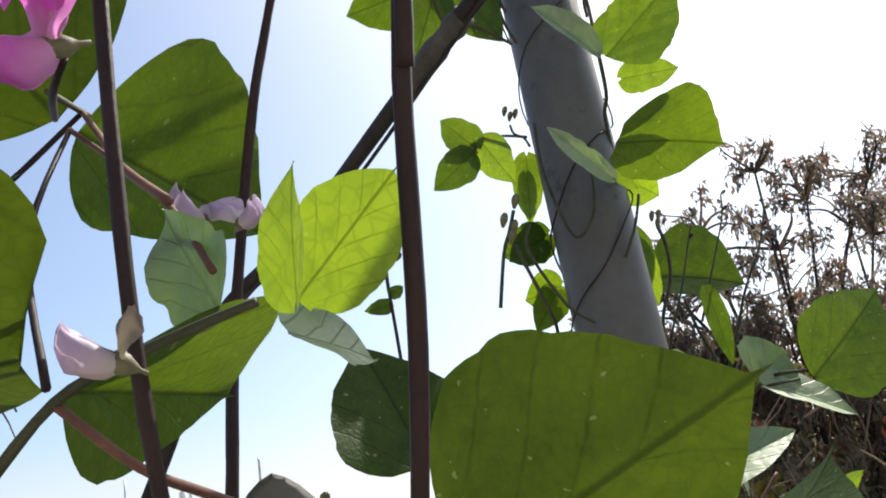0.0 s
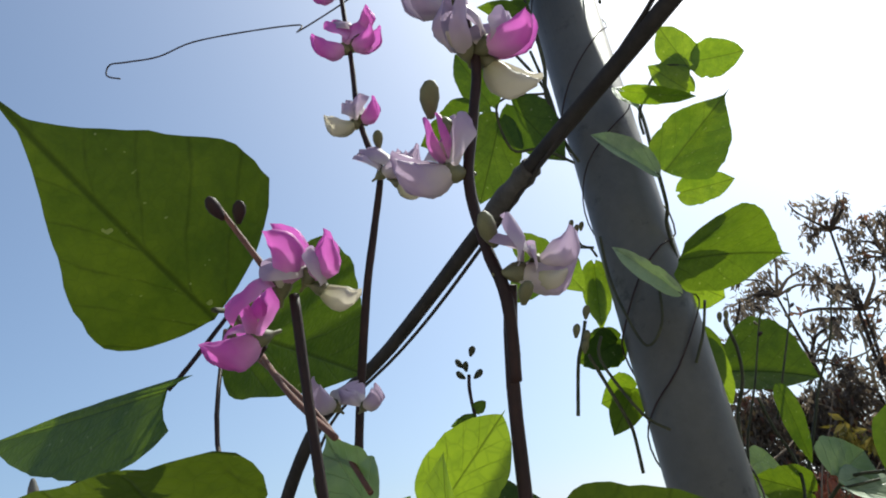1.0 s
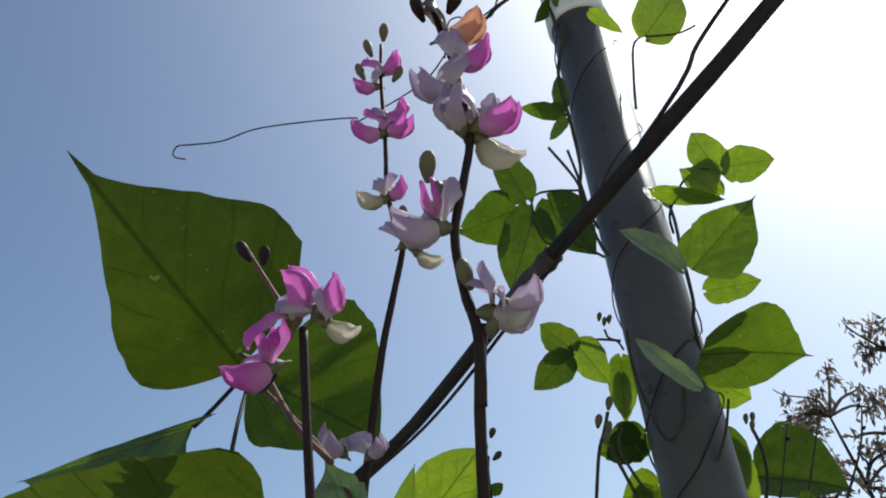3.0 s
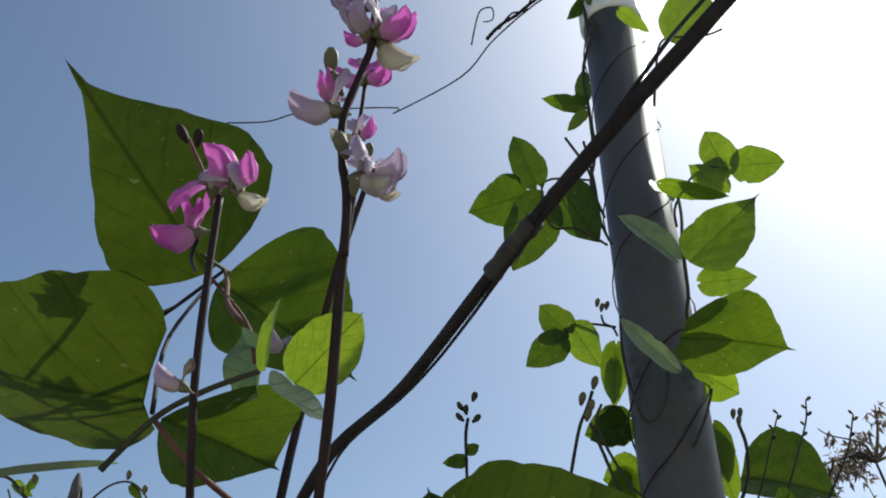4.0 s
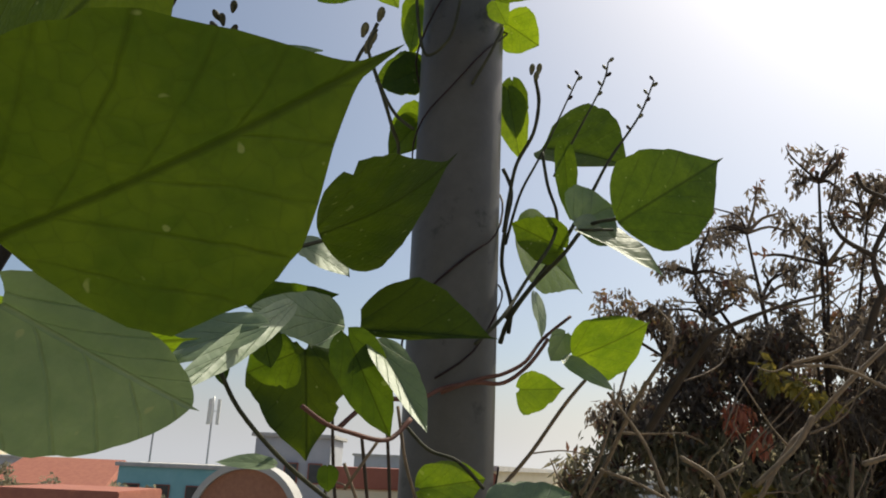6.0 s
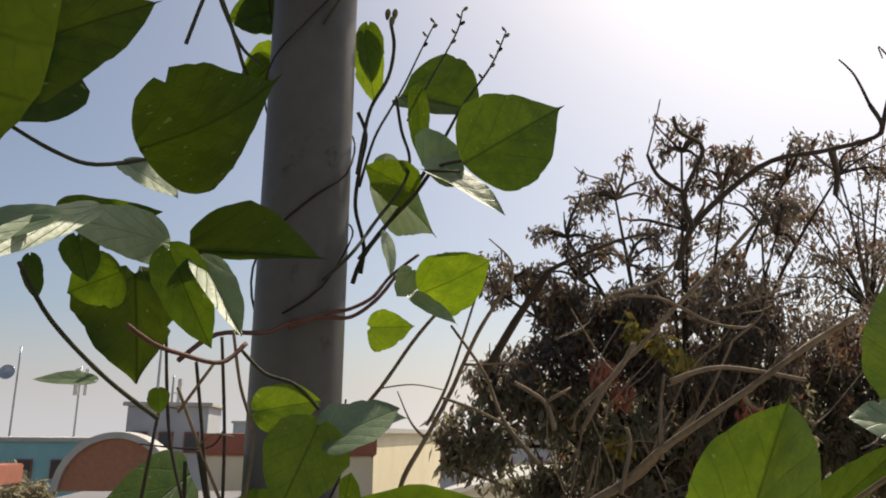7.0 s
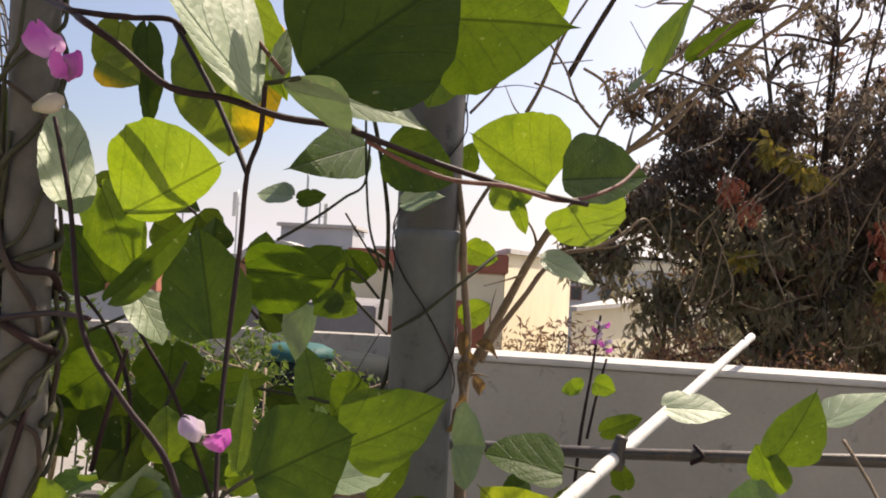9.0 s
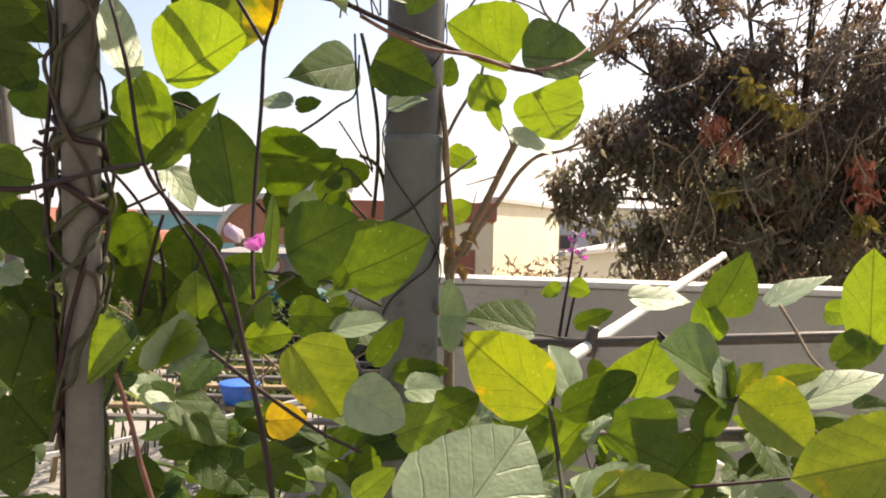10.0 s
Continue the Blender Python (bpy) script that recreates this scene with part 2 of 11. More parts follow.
M_TEAL = grain_mat("teal_wall_paint", (0.20, 0.44, 0.46), (0.30, 0.55, 0.56), 0.7, 0.85, 0.3, 0.004, fine=12)
M_GREYWALL = grain_mat("grey_building_wall", (0.36, 0.37, 0.40), (0.48, 0.49, 0.52), 0.6, 0.85, 0.3, 0.004, fine=12)
M_DULLWALL = grain_mat("dull_plaster", (0.17, 0.165, 0.175), (0.25, 0.24, 0.25), 0.6, 0.9, 0.3, 0.004, fine=12)
M_DARKGLASS = grain_mat("dark_window_glass", (0.02, 0.025, 0.03), (0.04, 0.045, 0.05), 2, 0.12, 0.02, 0.0005)
M_TILE_RED = grain_mat("red_roof_tile", (0.30, 0.10, 0.07), (0.42, 0.16, 0.10), 3, 0.8, 0.5, 0.01, fine=25)
M_GROUND = grain_mat("town_ground", (0.16, 0.14, 0.11), (0.27, 0.24, 0.19), 0.05, 0.95, 0.4, 0.02, spots=(0.09, 0.11, 0.05), fine=1.2)
M_STEEL = grain_mat("galvanised_steel", (0.35, 0.36, 0.37), (0.5, 0.51, 0.52), 6, 0.45, 0.1, 0.0005, metallic=0.7)
M_BLUE = grain_mat("blue_plastic", (0.012, 0.10, 0.50), (0.03, 0.16, 0.62), 12, 0.35, 0.1, 0.0005)
M_BLACKTANK = grain_mat("black_tank_plastic", (0.012, 0.015, 0.015), (0.024, 0.028, 0.028), 6, 0.8, 0.1, 0.0008, gloss=0.08)
M_DRY = grain_mat("dry_plant", (0.13, 0.09, 0.045), (0.30, 0.23, 0.13), 30, 0.85, 0.4, 0.001, fine=200)
M_CLAY = grain_mat("terracotta", (0.30, 0.13, 0.08), (0.42, 0.20, 0.12), 12, 0.8, 0.4, 0.001)


def foliage_mat(name, c1, c2, c3, trans, share=0.35):
    """Small leaves: each one takes its own tone."""
    m, nt, p, out = mat_new(name)
    g = nt.nodes.new("ShaderNodeNewGeometry")
    col = ramp(nt, g.outputs["Random Per Island"], [(0.0, c1), (0.55, c2), (0.97, c3)])
    nt.links.new(col, p.inputs["Base Color"])
    p.inputs["Roughness"].default_value = 0.5
    t = nt.nodes.new("ShaderNodeBsdfTranslucent")
    nt.links.new(mix_rgb(nt, 0.5, col, trans), t.inputs["Color"])
    mix = nt.nodes.new("ShaderNodeMixShader")
    mix.inputs[0].default_value = share
    nt.links.new(p.outputs[0], mix.inputs[1])
    nt.links.new(t.outputs[0], mix.inputs[2])
    nt.links.new(mix.outputs[0], out.inputs[0])
    return m


M_FOL_DARK = foliage_mat("tree_foliage_dark", (0.056, 0.068, 0.036), (0.124, 0.120, 0.074), (0.205, 0.168, 0.128), (0.55, 0.48, 0.31), 0.6)
M_FOL_TOP = foliage_mat("tree_foliage_dusky", (0.050, 0.040, 0.032), (0.100, 0.080, 0.064), (0.160, 0.132, 0.112), (0.32, 0.25, 0.18), 0.5)
M_LID = grain_mat("teal_lid_plastic", (0.018, 0.080, 0.074), (0.032, 0.125, 0.115), 6, 0.6, 0.2, 0.0008, gloss=0.2)
M_FOL_RED = foliage_mat("tree_foliage_russet", (0.10, 0.045, 0.035), (0.17, 0.085, 0.06), (0.26, 0.20, 0.07), (0.28, 0.13, 0.07), 0.4)
M_FOL_YELLOW = foliage_mat("tree_foliage_yellow", (0.14, 0.13, 0.03), (0.24, 0.20, 0.03), (0.38, 0.28, 0.05), (0.35, 0.28, 0.05), 0.4)
M_FOL_FLAME = foliage_mat("tree_foliage_flame", (0.26, 0.07, 0.045), (0.36, 0.11, 0.06), (0.45, 0.20, 0.12), (0.45, 0.14, 0.07), 0.4)
M_FOL_BUSH = foliage_mat("shrub_foliage", (0.045, 0.085, 0.018), (0.08, 0.13, 0.03), (0.16, 0.18, 0.05), (0.2, 0.3, 0.03), 0.4)


# ---------- building blocks ----------
def empty(name, at, label, category, group="", kind=""):
    ob = new(name)
    ob.empty_display_size = 0.05
    ob.location = at
    return tagged(ob, label, category, group, kind)


def mesh_ob(name, verts, faces, material, parent=None, label="", smooth=True, at=None):
    me = bpy.data.meshes.new(name)
    if at is not None:
        verts = [(v[0] - at[0], v[1] - at[1], v[2] - at[2]) for v in verts]
    me.from_pydata([tuple(v) for v in verts], [], faces)
    me.materials.append(material)
    if smooth:
        me.polygons.foreach_set("use_smooth", [True] * len(me.polygons))
    me.update()
    ob = new(name, me)
    if at is not None:
        ob.location = at
    if parent is not None:
        under(ob, parent)
    if label:
        ob["label"] = label
    return ob


def chain(ob):
    m = ob.matrix_basis.copy()
    while ob.parent is not None:
        m = ob.parent.matrix_basis @ ob.matrix_parent_inverse @ m
        ob = ob.parent
    return m


def under(ob, parent):
    ob.parent = parent
    ob.matrix_parent_inverse = chain(parent).inverted()
    return ob


def part(name, bm, material, parent, label="", smooth=False):
    me = bpy.data.meshes.new(name)
    bm.to_mesh(me)
    bm.free()
    me.materials.append(material)
    if smooth:
        me.polygons.foreach_set("use_smooth", [True] * len(me.polygons))
    ob = new(name, me)
    if parent is not None:
        under(ob, parent)
    if label:
        ob["label"] = label
    return ob


def box_bm(lo, hi, bevel=0.0, bm=None):
    b = bm or bmesh.new()
    c = [(l + h) / 2 for l, h in zip(lo, hi)]
    s = [h - l for l, h in zip(lo, hi)]
    r = bmesh.ops.create_cube(b, size=1.0, matrix=Matrix.Translation(c) @ Matrix.Diagonal((*s, 1)))
    if bevel:
        es = {e for v in r["verts"] for e in v.link_edges}
        bmesh.ops.bevel(b, geom=list(es), offset=bevel, segments=2, affect='EDGES')
    return b


def prism_bm(outline, z0, z1):
    """An upright block over a ground outline that runs anticlockwise."""
    bm = bmesh.new()
    low = [bm.verts.new((x, y, z0)) for x, y in outline]
    high = [bm.verts.new((x, y, z1)) for x, y in outline]
    n = len(outline)
    bm.faces.new(low[::-1])
    bm.faces.new(high)
    for k in range(n):
        bm.faces.new((low[k], low[(k + 1) % n], high[(k + 1) % n], high[k]))
    return bm


def smooth_line(pts, per=5):
    """A rounded line through the points."""
    P = [Vector(p) for p in pts]
    if len(P) < 3:
        return P
    out = []
    for i in range(len(P) - 1):
        a, b, c, d = P[max(i - 1, 0)], P[i], P[i + 1], P[min(i + 2, len(P) - 1)]
        for k in range(per):
            t = k / per
            out.append(0.5 * ((2 * b) + (c - a) * t + (2 * a - 5 * b + 4 * c - d) * t * t + (3 * b - a - 3 * c + d) * t ** 3))
    out.append(P[-1])
    return out


def tube_data(pts, r0, r1, sides=7, per=5, knobs=0.0, seed=0):
    """Vertices and faces of a round, tapering stem along the points."""
    L = smooth_line(pts, per)
    rnd = random.Random(seed)
    n = len(L)
    verts, faces = [], []
    ref = Vector((0.31, 0.62, 0.72))
    for i, p in enumerate(L):
        d = (L[min(i + 1, n - 1)] - L[max(i - 1, 0)]).normalized()
        x = d.cross(ref)
        if x.length < 1e-4:
            x = d.cross(Vector((1, 0, 0)))
        x.normalize()
        y = d.cross(x)
        r = r0 + (r1 - r0) * i / max(n - 1, 1)
        r *= 1 + knobs * (rnd.random() - 0.4)
        for k in range(sides):
            a = 2 * math.pi * k / sides
            verts.append(p + x * (math.cos(a) * r) + y * (math.sin(a) * r))
    for i in range(n - 1):
        for k in range(sides):
            k2 = (k + 1) % sides
            faces.append((i * sides + k, i * sides + k2, (i + 1) * sides + k2, (i + 1) * sides + k))
    faces.append(tuple(range(sides - 1, -1, -1)))
    faces.append(tuple((n - 1) * sides + k for k in range(sides)))
    return verts, faces


def tube(name, pts, r0, r1, material, parent=None, label="", sides=7, per=5, knobs=0.12):
    seed = int(abs(sum(pts[0])) * 10007 + abs(sum(pts[-1])) * 977) % 99991
    v, f = tube_data(pts, r0, r1, sides, per, knobs, seed)
    return mesh_ob(name, v, f, material, parent, label, at=Vector(pts[0]))


def lathe_data(profile, sides=32):
    """Vertices and faces of a turned body: rows of radius and height."""
    verts, faces = [], []
    for r, z in profile:
        for k in range(sides):
            a = 2 * math.pi * k / sides
            verts.append((r * math.cos(a), r * math.sin(a), z))
    for i in range(len(profile) - 1):
        for k in range(sides):
            k2 = (k + 1) % sides
            faces.append((i * sides + k, i * sides + k2, (i + 1) * sides + k2, (i + 1) * sides + k))
    faces.append(tuple(range(sides - 1, -1, -1)))
    faces.append(tuple((len(profile) - 1) * sides + k for k in range(sides)))
    return verts, faces


BLADE_V = np.array([0, 0.02, 0.06, 0.13, 0.24, 0.38, 0.52, 0.66, 0.78, 0.87, 0.94, 1.0])
BLADE_DELTA = np.array([0.14, 0.50, 0.78, 0.96, 1.0, 0.90, 0.74, 0.55, 0.35, 0.16, 0.048, 0.005])
BLADE_ROUND = np.array([0.10, 0.36, 0.62, 0.84, 0.97, 1.0, 0.97, 0.87, 0.70, 0.47, 0.24, 0.012])
BLADE_BROAD = np.array([0.30, 0.72, 0.93, 1.0, 0.97, 0.84, 0.68, 0.51, 0.34, 0.19, 0.07, 0.006])


def blade_data(length, width, asym, fold, curl, wave, cup, seed, full, vary=1.0):
    """A leaflet lying along +y with its face to +z: broad, drawn out to a point, folded on its midrib."""
    rnd = random.Random(seed)
    rows, cols = 31, 14
    full = full + vary * rnd.uniform(-0.2, 0.2)
    full = min(max(full, 0 if vary == 1 else -1), 1)
    if full >= 0:
        profile = BLADE_DELTA * (1 - full) + BLADE_ROUND * full
    else:
        profile = BLADE_DELTA * (1 + full) - BLADE_BROAD * full
    lobe = 0.075 + 0.09 * max(0.0, -full)
    ph1, ph2, ph3 = rnd.uniform(0, 6.3), rnd.uniform(0, 6.3), rnd.uniform(0, 6.3)
    twist = vary * rnd.uniform(-0.25, 0.25)
    shift = vary * rnd.uniform(-0.03, 0.03)
    bite = [(rnd.choice((-1, 1)), rnd.uniform(0.2, 0.75), rnd.uniform(0.02, 0.05), rnd.uniform(0.06, 0.2)) for _ in range(rnd.choice((0, 0, 1, 2)))]
    verts, faces, uvs = [], [], []
    for i in range(rows):
        v = 0.5 - 0.5 * math.cos(math.pi * i / (rows - 1)) if i < rows else 1
        v = 0.35 * v + 0.65 * i / (rows - 1)
        h = float(np.interp(min(max(v + shift * math.sin(math.pi * v), 0), 1), BLADE_V, profile))
        # base lobes lie a little behind the stalk
        for j in range(cols + 1):
            u = -1 + 2 * j / cols
            side = (1 + asym) if u < 0 else (1 - asym)
            hw = h * side * width / 2
            hw *= 1 + 0.035 * math.sin(9 * v + ph1 + (2 if u < 0 else 0)) + 0.022 * math.sin(21 * v + ph2 * (1 if u < 0 else 2)) + 0.008 * math.sin(57 * v + ph3)
            for s, bv, bw, bd in bite:
                if s * u > 0:
                    hw *= 1 - bd * math.exp(-((v - bv) / bw) ** 2)
            if abs(u) > 0.99:
                hw *= 1 + rnd.uniform(-0.014, 0.010)
            x = u * hw
            y = v * length - (lobe * length * abs(u) ** 1.5 * max(0, 1 - v / 0.2))
            z = fold * abs(x) + cup * (x * x) / width
            z += -curl * length * (v - 0.25) ** 2 * (1 if v > 0.25 else 0.3)
            z += wave * width * (abs(u) ** 2.0) * math.sin(7.5 * v + ph3 + (1.7 if u < 0 else 0))
            # the blade swells between its side veins
            s = v - 0.95 * (0.5 * abs(u) * h) ** 0.8
            z += 0.018 * width * abs(math.cos(math.pi * 4.1 * s)) ** 0.7 * min(1, abs(u) * 4) * (1 - v * v) * (1 - 0.4 * u * u)
            a = twist * v
            verts.append((x * math.cos(a) - z * math.sin(a), y, z * math.cos(a) + x * math.sin(a)))
            uvs.append((0.5 + 0.5 * u * h, v))
    for i in range(rows - 1):
        for j in range(cols):
            a = i * (cols + 1) + j
            faces.append((a, a + 1, a + cols + 2, a + cols + 1))
    return verts, faces, uvs


def leaf(parent, base, tip, width, normal, mat="g", asym=0.0, fold=0.12, curl=0.10, wave=0.02, cup=0.0, full=0.68, label="", name="leaf", vary=1.0):
    """One leaflet from its stalk end to its tip, its upper face along the normal."""
    b, t, n = Vector(base), Vector(tip), Vector(normal)
    y = t - b
    length = y.length
    y.normalize()
    z = (n - y * n.dot(y)).normalized()
    x = y.cross(z)
    seed = int(abs(base[0] * 7919 + base[1] * 104729 + base[2] * 1299709) * 100) % 1000003
    v, f, uvs = blade_data(length, width, asym, fold, curl, wave, cup, seed, full, vary)
    me = bpy.data.meshes.new(name)
    me.from_pydata(v, [], f)
    lay = me.uv_layers.new(name="blade")
    idx = np.zeros(len(me.loops), dtype=np.int32)
    me.loops.foreach_get("vertex_index", idx)
    lay.data.foreach_set("uv", np.array(uvs, dtype=np.float32)[idx].ravel())
    me.materials.append(LEAF_MATS[mat])
    me.polygons.foreach_set("use_smooth", [True] * len(me.polygons))
    me.update()
    ob = new(name, me)
    m = Matrix((x, y, z)).transposed().to_4x4()
    m.translation = b
    ob.matrix_basis = m
    under(ob, parent)
    if label:
        ob["label"] = label
    return ob


def half_width(v, peak, full, drawn):
    """The half-width of a leaflet at v along its midrib: it swells to 1 at the peak and runs out to a drawn tip."""
    if v < peak:
        return (1 - ((peak - v) / peak) ** 2.4) ** 0.55
    return max(0.0, 1 - ((v - peak) / (1 - peak)) ** full) ** drawn


BLADE_ROWS = [0.0, 0.006, 0.015, 0.03, 0.05, 0.08, 0.12] + [0.12 + 0.78 * k / 17 for k in range(1, 18)] + [0.92, 0.94, 0.96, 0.975, 0.988, 1.0, 1.02, 1.04, 1.055]


def blade(parent, base, tip, width, normal, mat="g", peak=(0.28, 0.28), full=1.8, drawn=1.15, lobe=0.04, curl=0.10, fold=0.10, wave=0.012, bites=0, label="", name="leaf"):
    """One leaflet, from its stalk end to its tip, with its own half-width on either side of the midrib."""
    b, t, n = Vector(base), Vector(tip), Vector(normal)
    y = t - b
    length = y.length
    y.normalize()
    z = (n - y * n.dot(y)).normalized()
    x = y.cross(z)
    rnd = random.Random(int(abs(base[0] * 7919 + base[1] * 104729 + base[2] * 1299709) * 100) % 1000003)
    ph = [rnd.uniform(0, 6.3) for _ in range(5)]
    bite = [(rnd.choice((-1, 1)), rnd.uniform(0.15, 0.8), rnd.uniform(0.012, 0.03), rnd.uniform(0.05, 0.16)) for _ in range(bites + rnd.choice((0, 0, 1)))]
    cols = 16
    big = max(width)
    verts, uvs, faces = [], [], []
    for v in BLADE_ROWS:
        for j in range(cols + 1):
            u = -1 + 2 * j / cols
            s = 0 if u < 0 else 1
            h = max(half_width(min(v, 1.0), peak[s], full, drawn), 0.40 * max(0.0, min(1.0, (v - 0.5) * 3)) * (1.055 - v) * (1 if v > 0.93 else 0))
            hw = h * width[s] * (1 + 0.020 * math.sin(11 * v + ph[s]) + 0.016 * math.sin(27 * v + ph[2 + s]) + 0.009 * math.sin(61 * v + ph[4]))
            for side, bv, bw, bd in bite:
                if side * u > 0:
                    hw *= 1 - bd * math.exp(-((v - bv) / bw) ** 2)
            if abs(u) > 0.99:
                hw *= 1 + rnd.uniform(-0.010, 0.008)
            px = u * hw
            back = max(0.0, 1 - v / 0.25) * min(1.0, v / 0.03)
            py = v * length - lobe * length * back * abs(u) ** 1.5
            pz = fold * abs(px) - curl * length * (v - 0.25) ** 2 * (1 if v > 0.25 else 0.3)
            pz += wave * 2 * big * u * u * math.sin(8.5 * v + ph[4] + (1.7 if u < 0 else 0)) * h
            # the blade swells between its side veins
            q = v - 0.95 * (0.5 * abs(u) * h) ** 0.8
            pz += 0.024 * big * abs(math.cos(math.pi * 4.1 * q)) ** 0.7 * min(1, abs(u) * 4) * (1 - v * v) * (1 - 0.6 * u * u)
            verts.append((px, py, pz))
            uvs.append((0.5 + 0.5 * u * h, v))
    for i in range(len(BLADE_ROWS) - 1):
        for j in range(cols):
            a = i * (cols + 1) + j
            faces.append((a, a + 1, a + cols + 2, a + cols + 1))
    me = bpy.data.meshes.new(name)
    me.from_pydata(verts, [], faces)
    lay = me.uv_layers.new(name="blade")
    idx = np.zeros(len(me.loops), dtype=np.int32)
    me.loops.foreach_get("vertex_index", idx)
    lay.data.foreach_set("uv", np.array(uvs, dtype=np.float32)[idx].ravel())
    me.materials.append(LEAF_MATS[mat])
    me.polygons.foreach_set("use_smooth", [True] * len(me.polygons))
    me.update()
    ob = new(name, me)
    m = Matrix((x, y, z)).transposed().to_4x4()
    m.translation = b
    ob.matrix_basis = m
    under(ob, parent)
    if label:
        ob["label"] = label
    return ob


def petal_data(length, width, cup, curl, point=0.0, n=9):
    """A rounded petal along +y, hollowed by cup and bent back by curl."""
    verts, faces = [], []
    for i in range(n + 1):
        v = i / n
        h = math.sin(math.pi * (0.05 + 0.88 * v ** 1.35)) ** 0.6 * (1 - point * v)
        for j in range(n + 1):
            u = -1 + 2 * j / n
            x = u * h * width / 2
            z = cup * width * (u * u * 0.5 + 0.22 * (2 * v - 1) ** 2) * math.sin(math.pi * min(1, 0.15 + v)) ** 0.5 + curl * length * v * v + 0.05 * width * math.sin(5 * v + 3 * u)
            verts.append((x * (1 - 0.12 * abs(cup) * u * u), v * length - 0.10 * length * u * u * v, z))
    for i in range(n):
        for j in range(n):
            a = i * (n + 1) + j
            faces.append((a, a + 1, a + n + 2, a + n + 1))
    return verts, faces


def crumple(data, amount, size, seed):
    """The same petal with its surface and edges pushed about, as soft tissue is."""
    v, f = data
    off = Vector((seed * 3.7, seed * 1.3, seed * 2.1))
    out = []
    for p in v:
        q = Vector(p) / size
        n = noise.noise_vector(q * 2.6 + off) * 0.75 + noise.noise_vector(q * 5.0 + off) * 0.12
        out.append(Vector(p) + n * (amount * size * min(1.0, 2.5 * max(0.0, q.y))))
    return out, f


def put_mesh(name, data, material, parent, m, label=""):
    v, f = data
    ob = mesh_ob(name, v, f, material)
    ob.matrix_basis = m
    under(ob, parent)
    if label:
        ob["label"] = label
    return ob


def axes(at, along, face):
    """A pose at a place with +y along one way and +z as near as can be to another."""
    y = Vector(along).normalized()
    z = Vector(face)
    z = (z - y * z.dot(y))
    if z.length < 1e-4:
        z = Vector((0, 0, 1)).cross(y)
    z.normalize()
    m = Matrix((y.cross(z), y, z)).transposed().to_4x4()
    m.translation = Vector(at)
    return m


def wing_data(length, radius, side, n=9, around=9):
    """A side petal: a plump shell on one side of the flower, curving up to a blunt end."""
    verts, faces = [], []
    for i in range(n + 1):
        v = i / n
        r = radius * max(0.02, math.sin(math.pi * (0.10 + 0.86 * v ** 0.85))) ** 0.62
        cy, cz = length * math.sin(1.35 * v) / math.sin(1.35), 0.42 * length * v * v - 0.10 * length * math.sin(math.pi * v)
        for k in range(around + 1):
            a = -1.75 + 3.5 * k / around
            pucker = 1 + 0.09 * math.sin(3 * a + 7 * v) + 0.05 * math.sin(11 * v + 5 * a)
            verts.append((side * (0.05 * radius + 0.70 * r * math.cos(a) * pucker), cy - 0.25 * r * math.sin(a) * v, cz + r * math.sin(a) * pucker))
    for i in range(n):
        for k in range(around):
            b = i * (around + 1) + k
            faces.append((b, b + 1, b + around + 2, b + around + 1))
    return verts, faces


def banner_data(height, width, back, n=10):
    """The upright petal: two broad ears either side of a crease, notched above, swept back at the sides."""
    verts, faces = [], []
    for i in range(n + 1):
        v = i / n
        h = (0.30 + 0.70 * math.sin(math.pi * (0.04 + 0.80 * v) ** 0.9)) * (1 if v < 0.8 else 1 - 3.2 * (v - 0.8) ** 1.5)
        for j in range(n + 1):
            u = -1 + 2 * j / n
            top = 1 - 0.20 * math.exp(-(u / 0.22) ** 2) * v - 0.22 * u ** 4
            z = back * height * (0.9 * v * v + 0.55 * abs(u) ** 1.3 * (0.3 + 0.7 * v)) - 0.05 * width * math.exp(-(u / 0.15) ** 2)
            verts.append((u * h * width / 2 * (1 - 0.15 * back * u * u), v * top * height, z + 0.035 * width * math.sin(6 * v + 3.3 * u)))
    for i in range(n):
        for j in range(n):
            b = i * (n + 1) + j
            faces.append((b, b + 1, b + n + 2, b + n + 1))
    return verts, faces


PETALS = dict(pink=(M_PINK, M_PINK, "magenta bean flower"), lilac=(M_LILAC, M_LILAC, "pale lilac bean flower"), mixed=(M_PINK, M_LILAC, "magenta bean flower with a pale banner"), cream=(M_CREAM, M_LILAC, "faded cream bean flower"), faded=(M_PEACH, M_WILTED, "wilting peach and brown bean flower"), closed=(M_LILAC, M_WILTED, "half-closed greyish bean flower"))


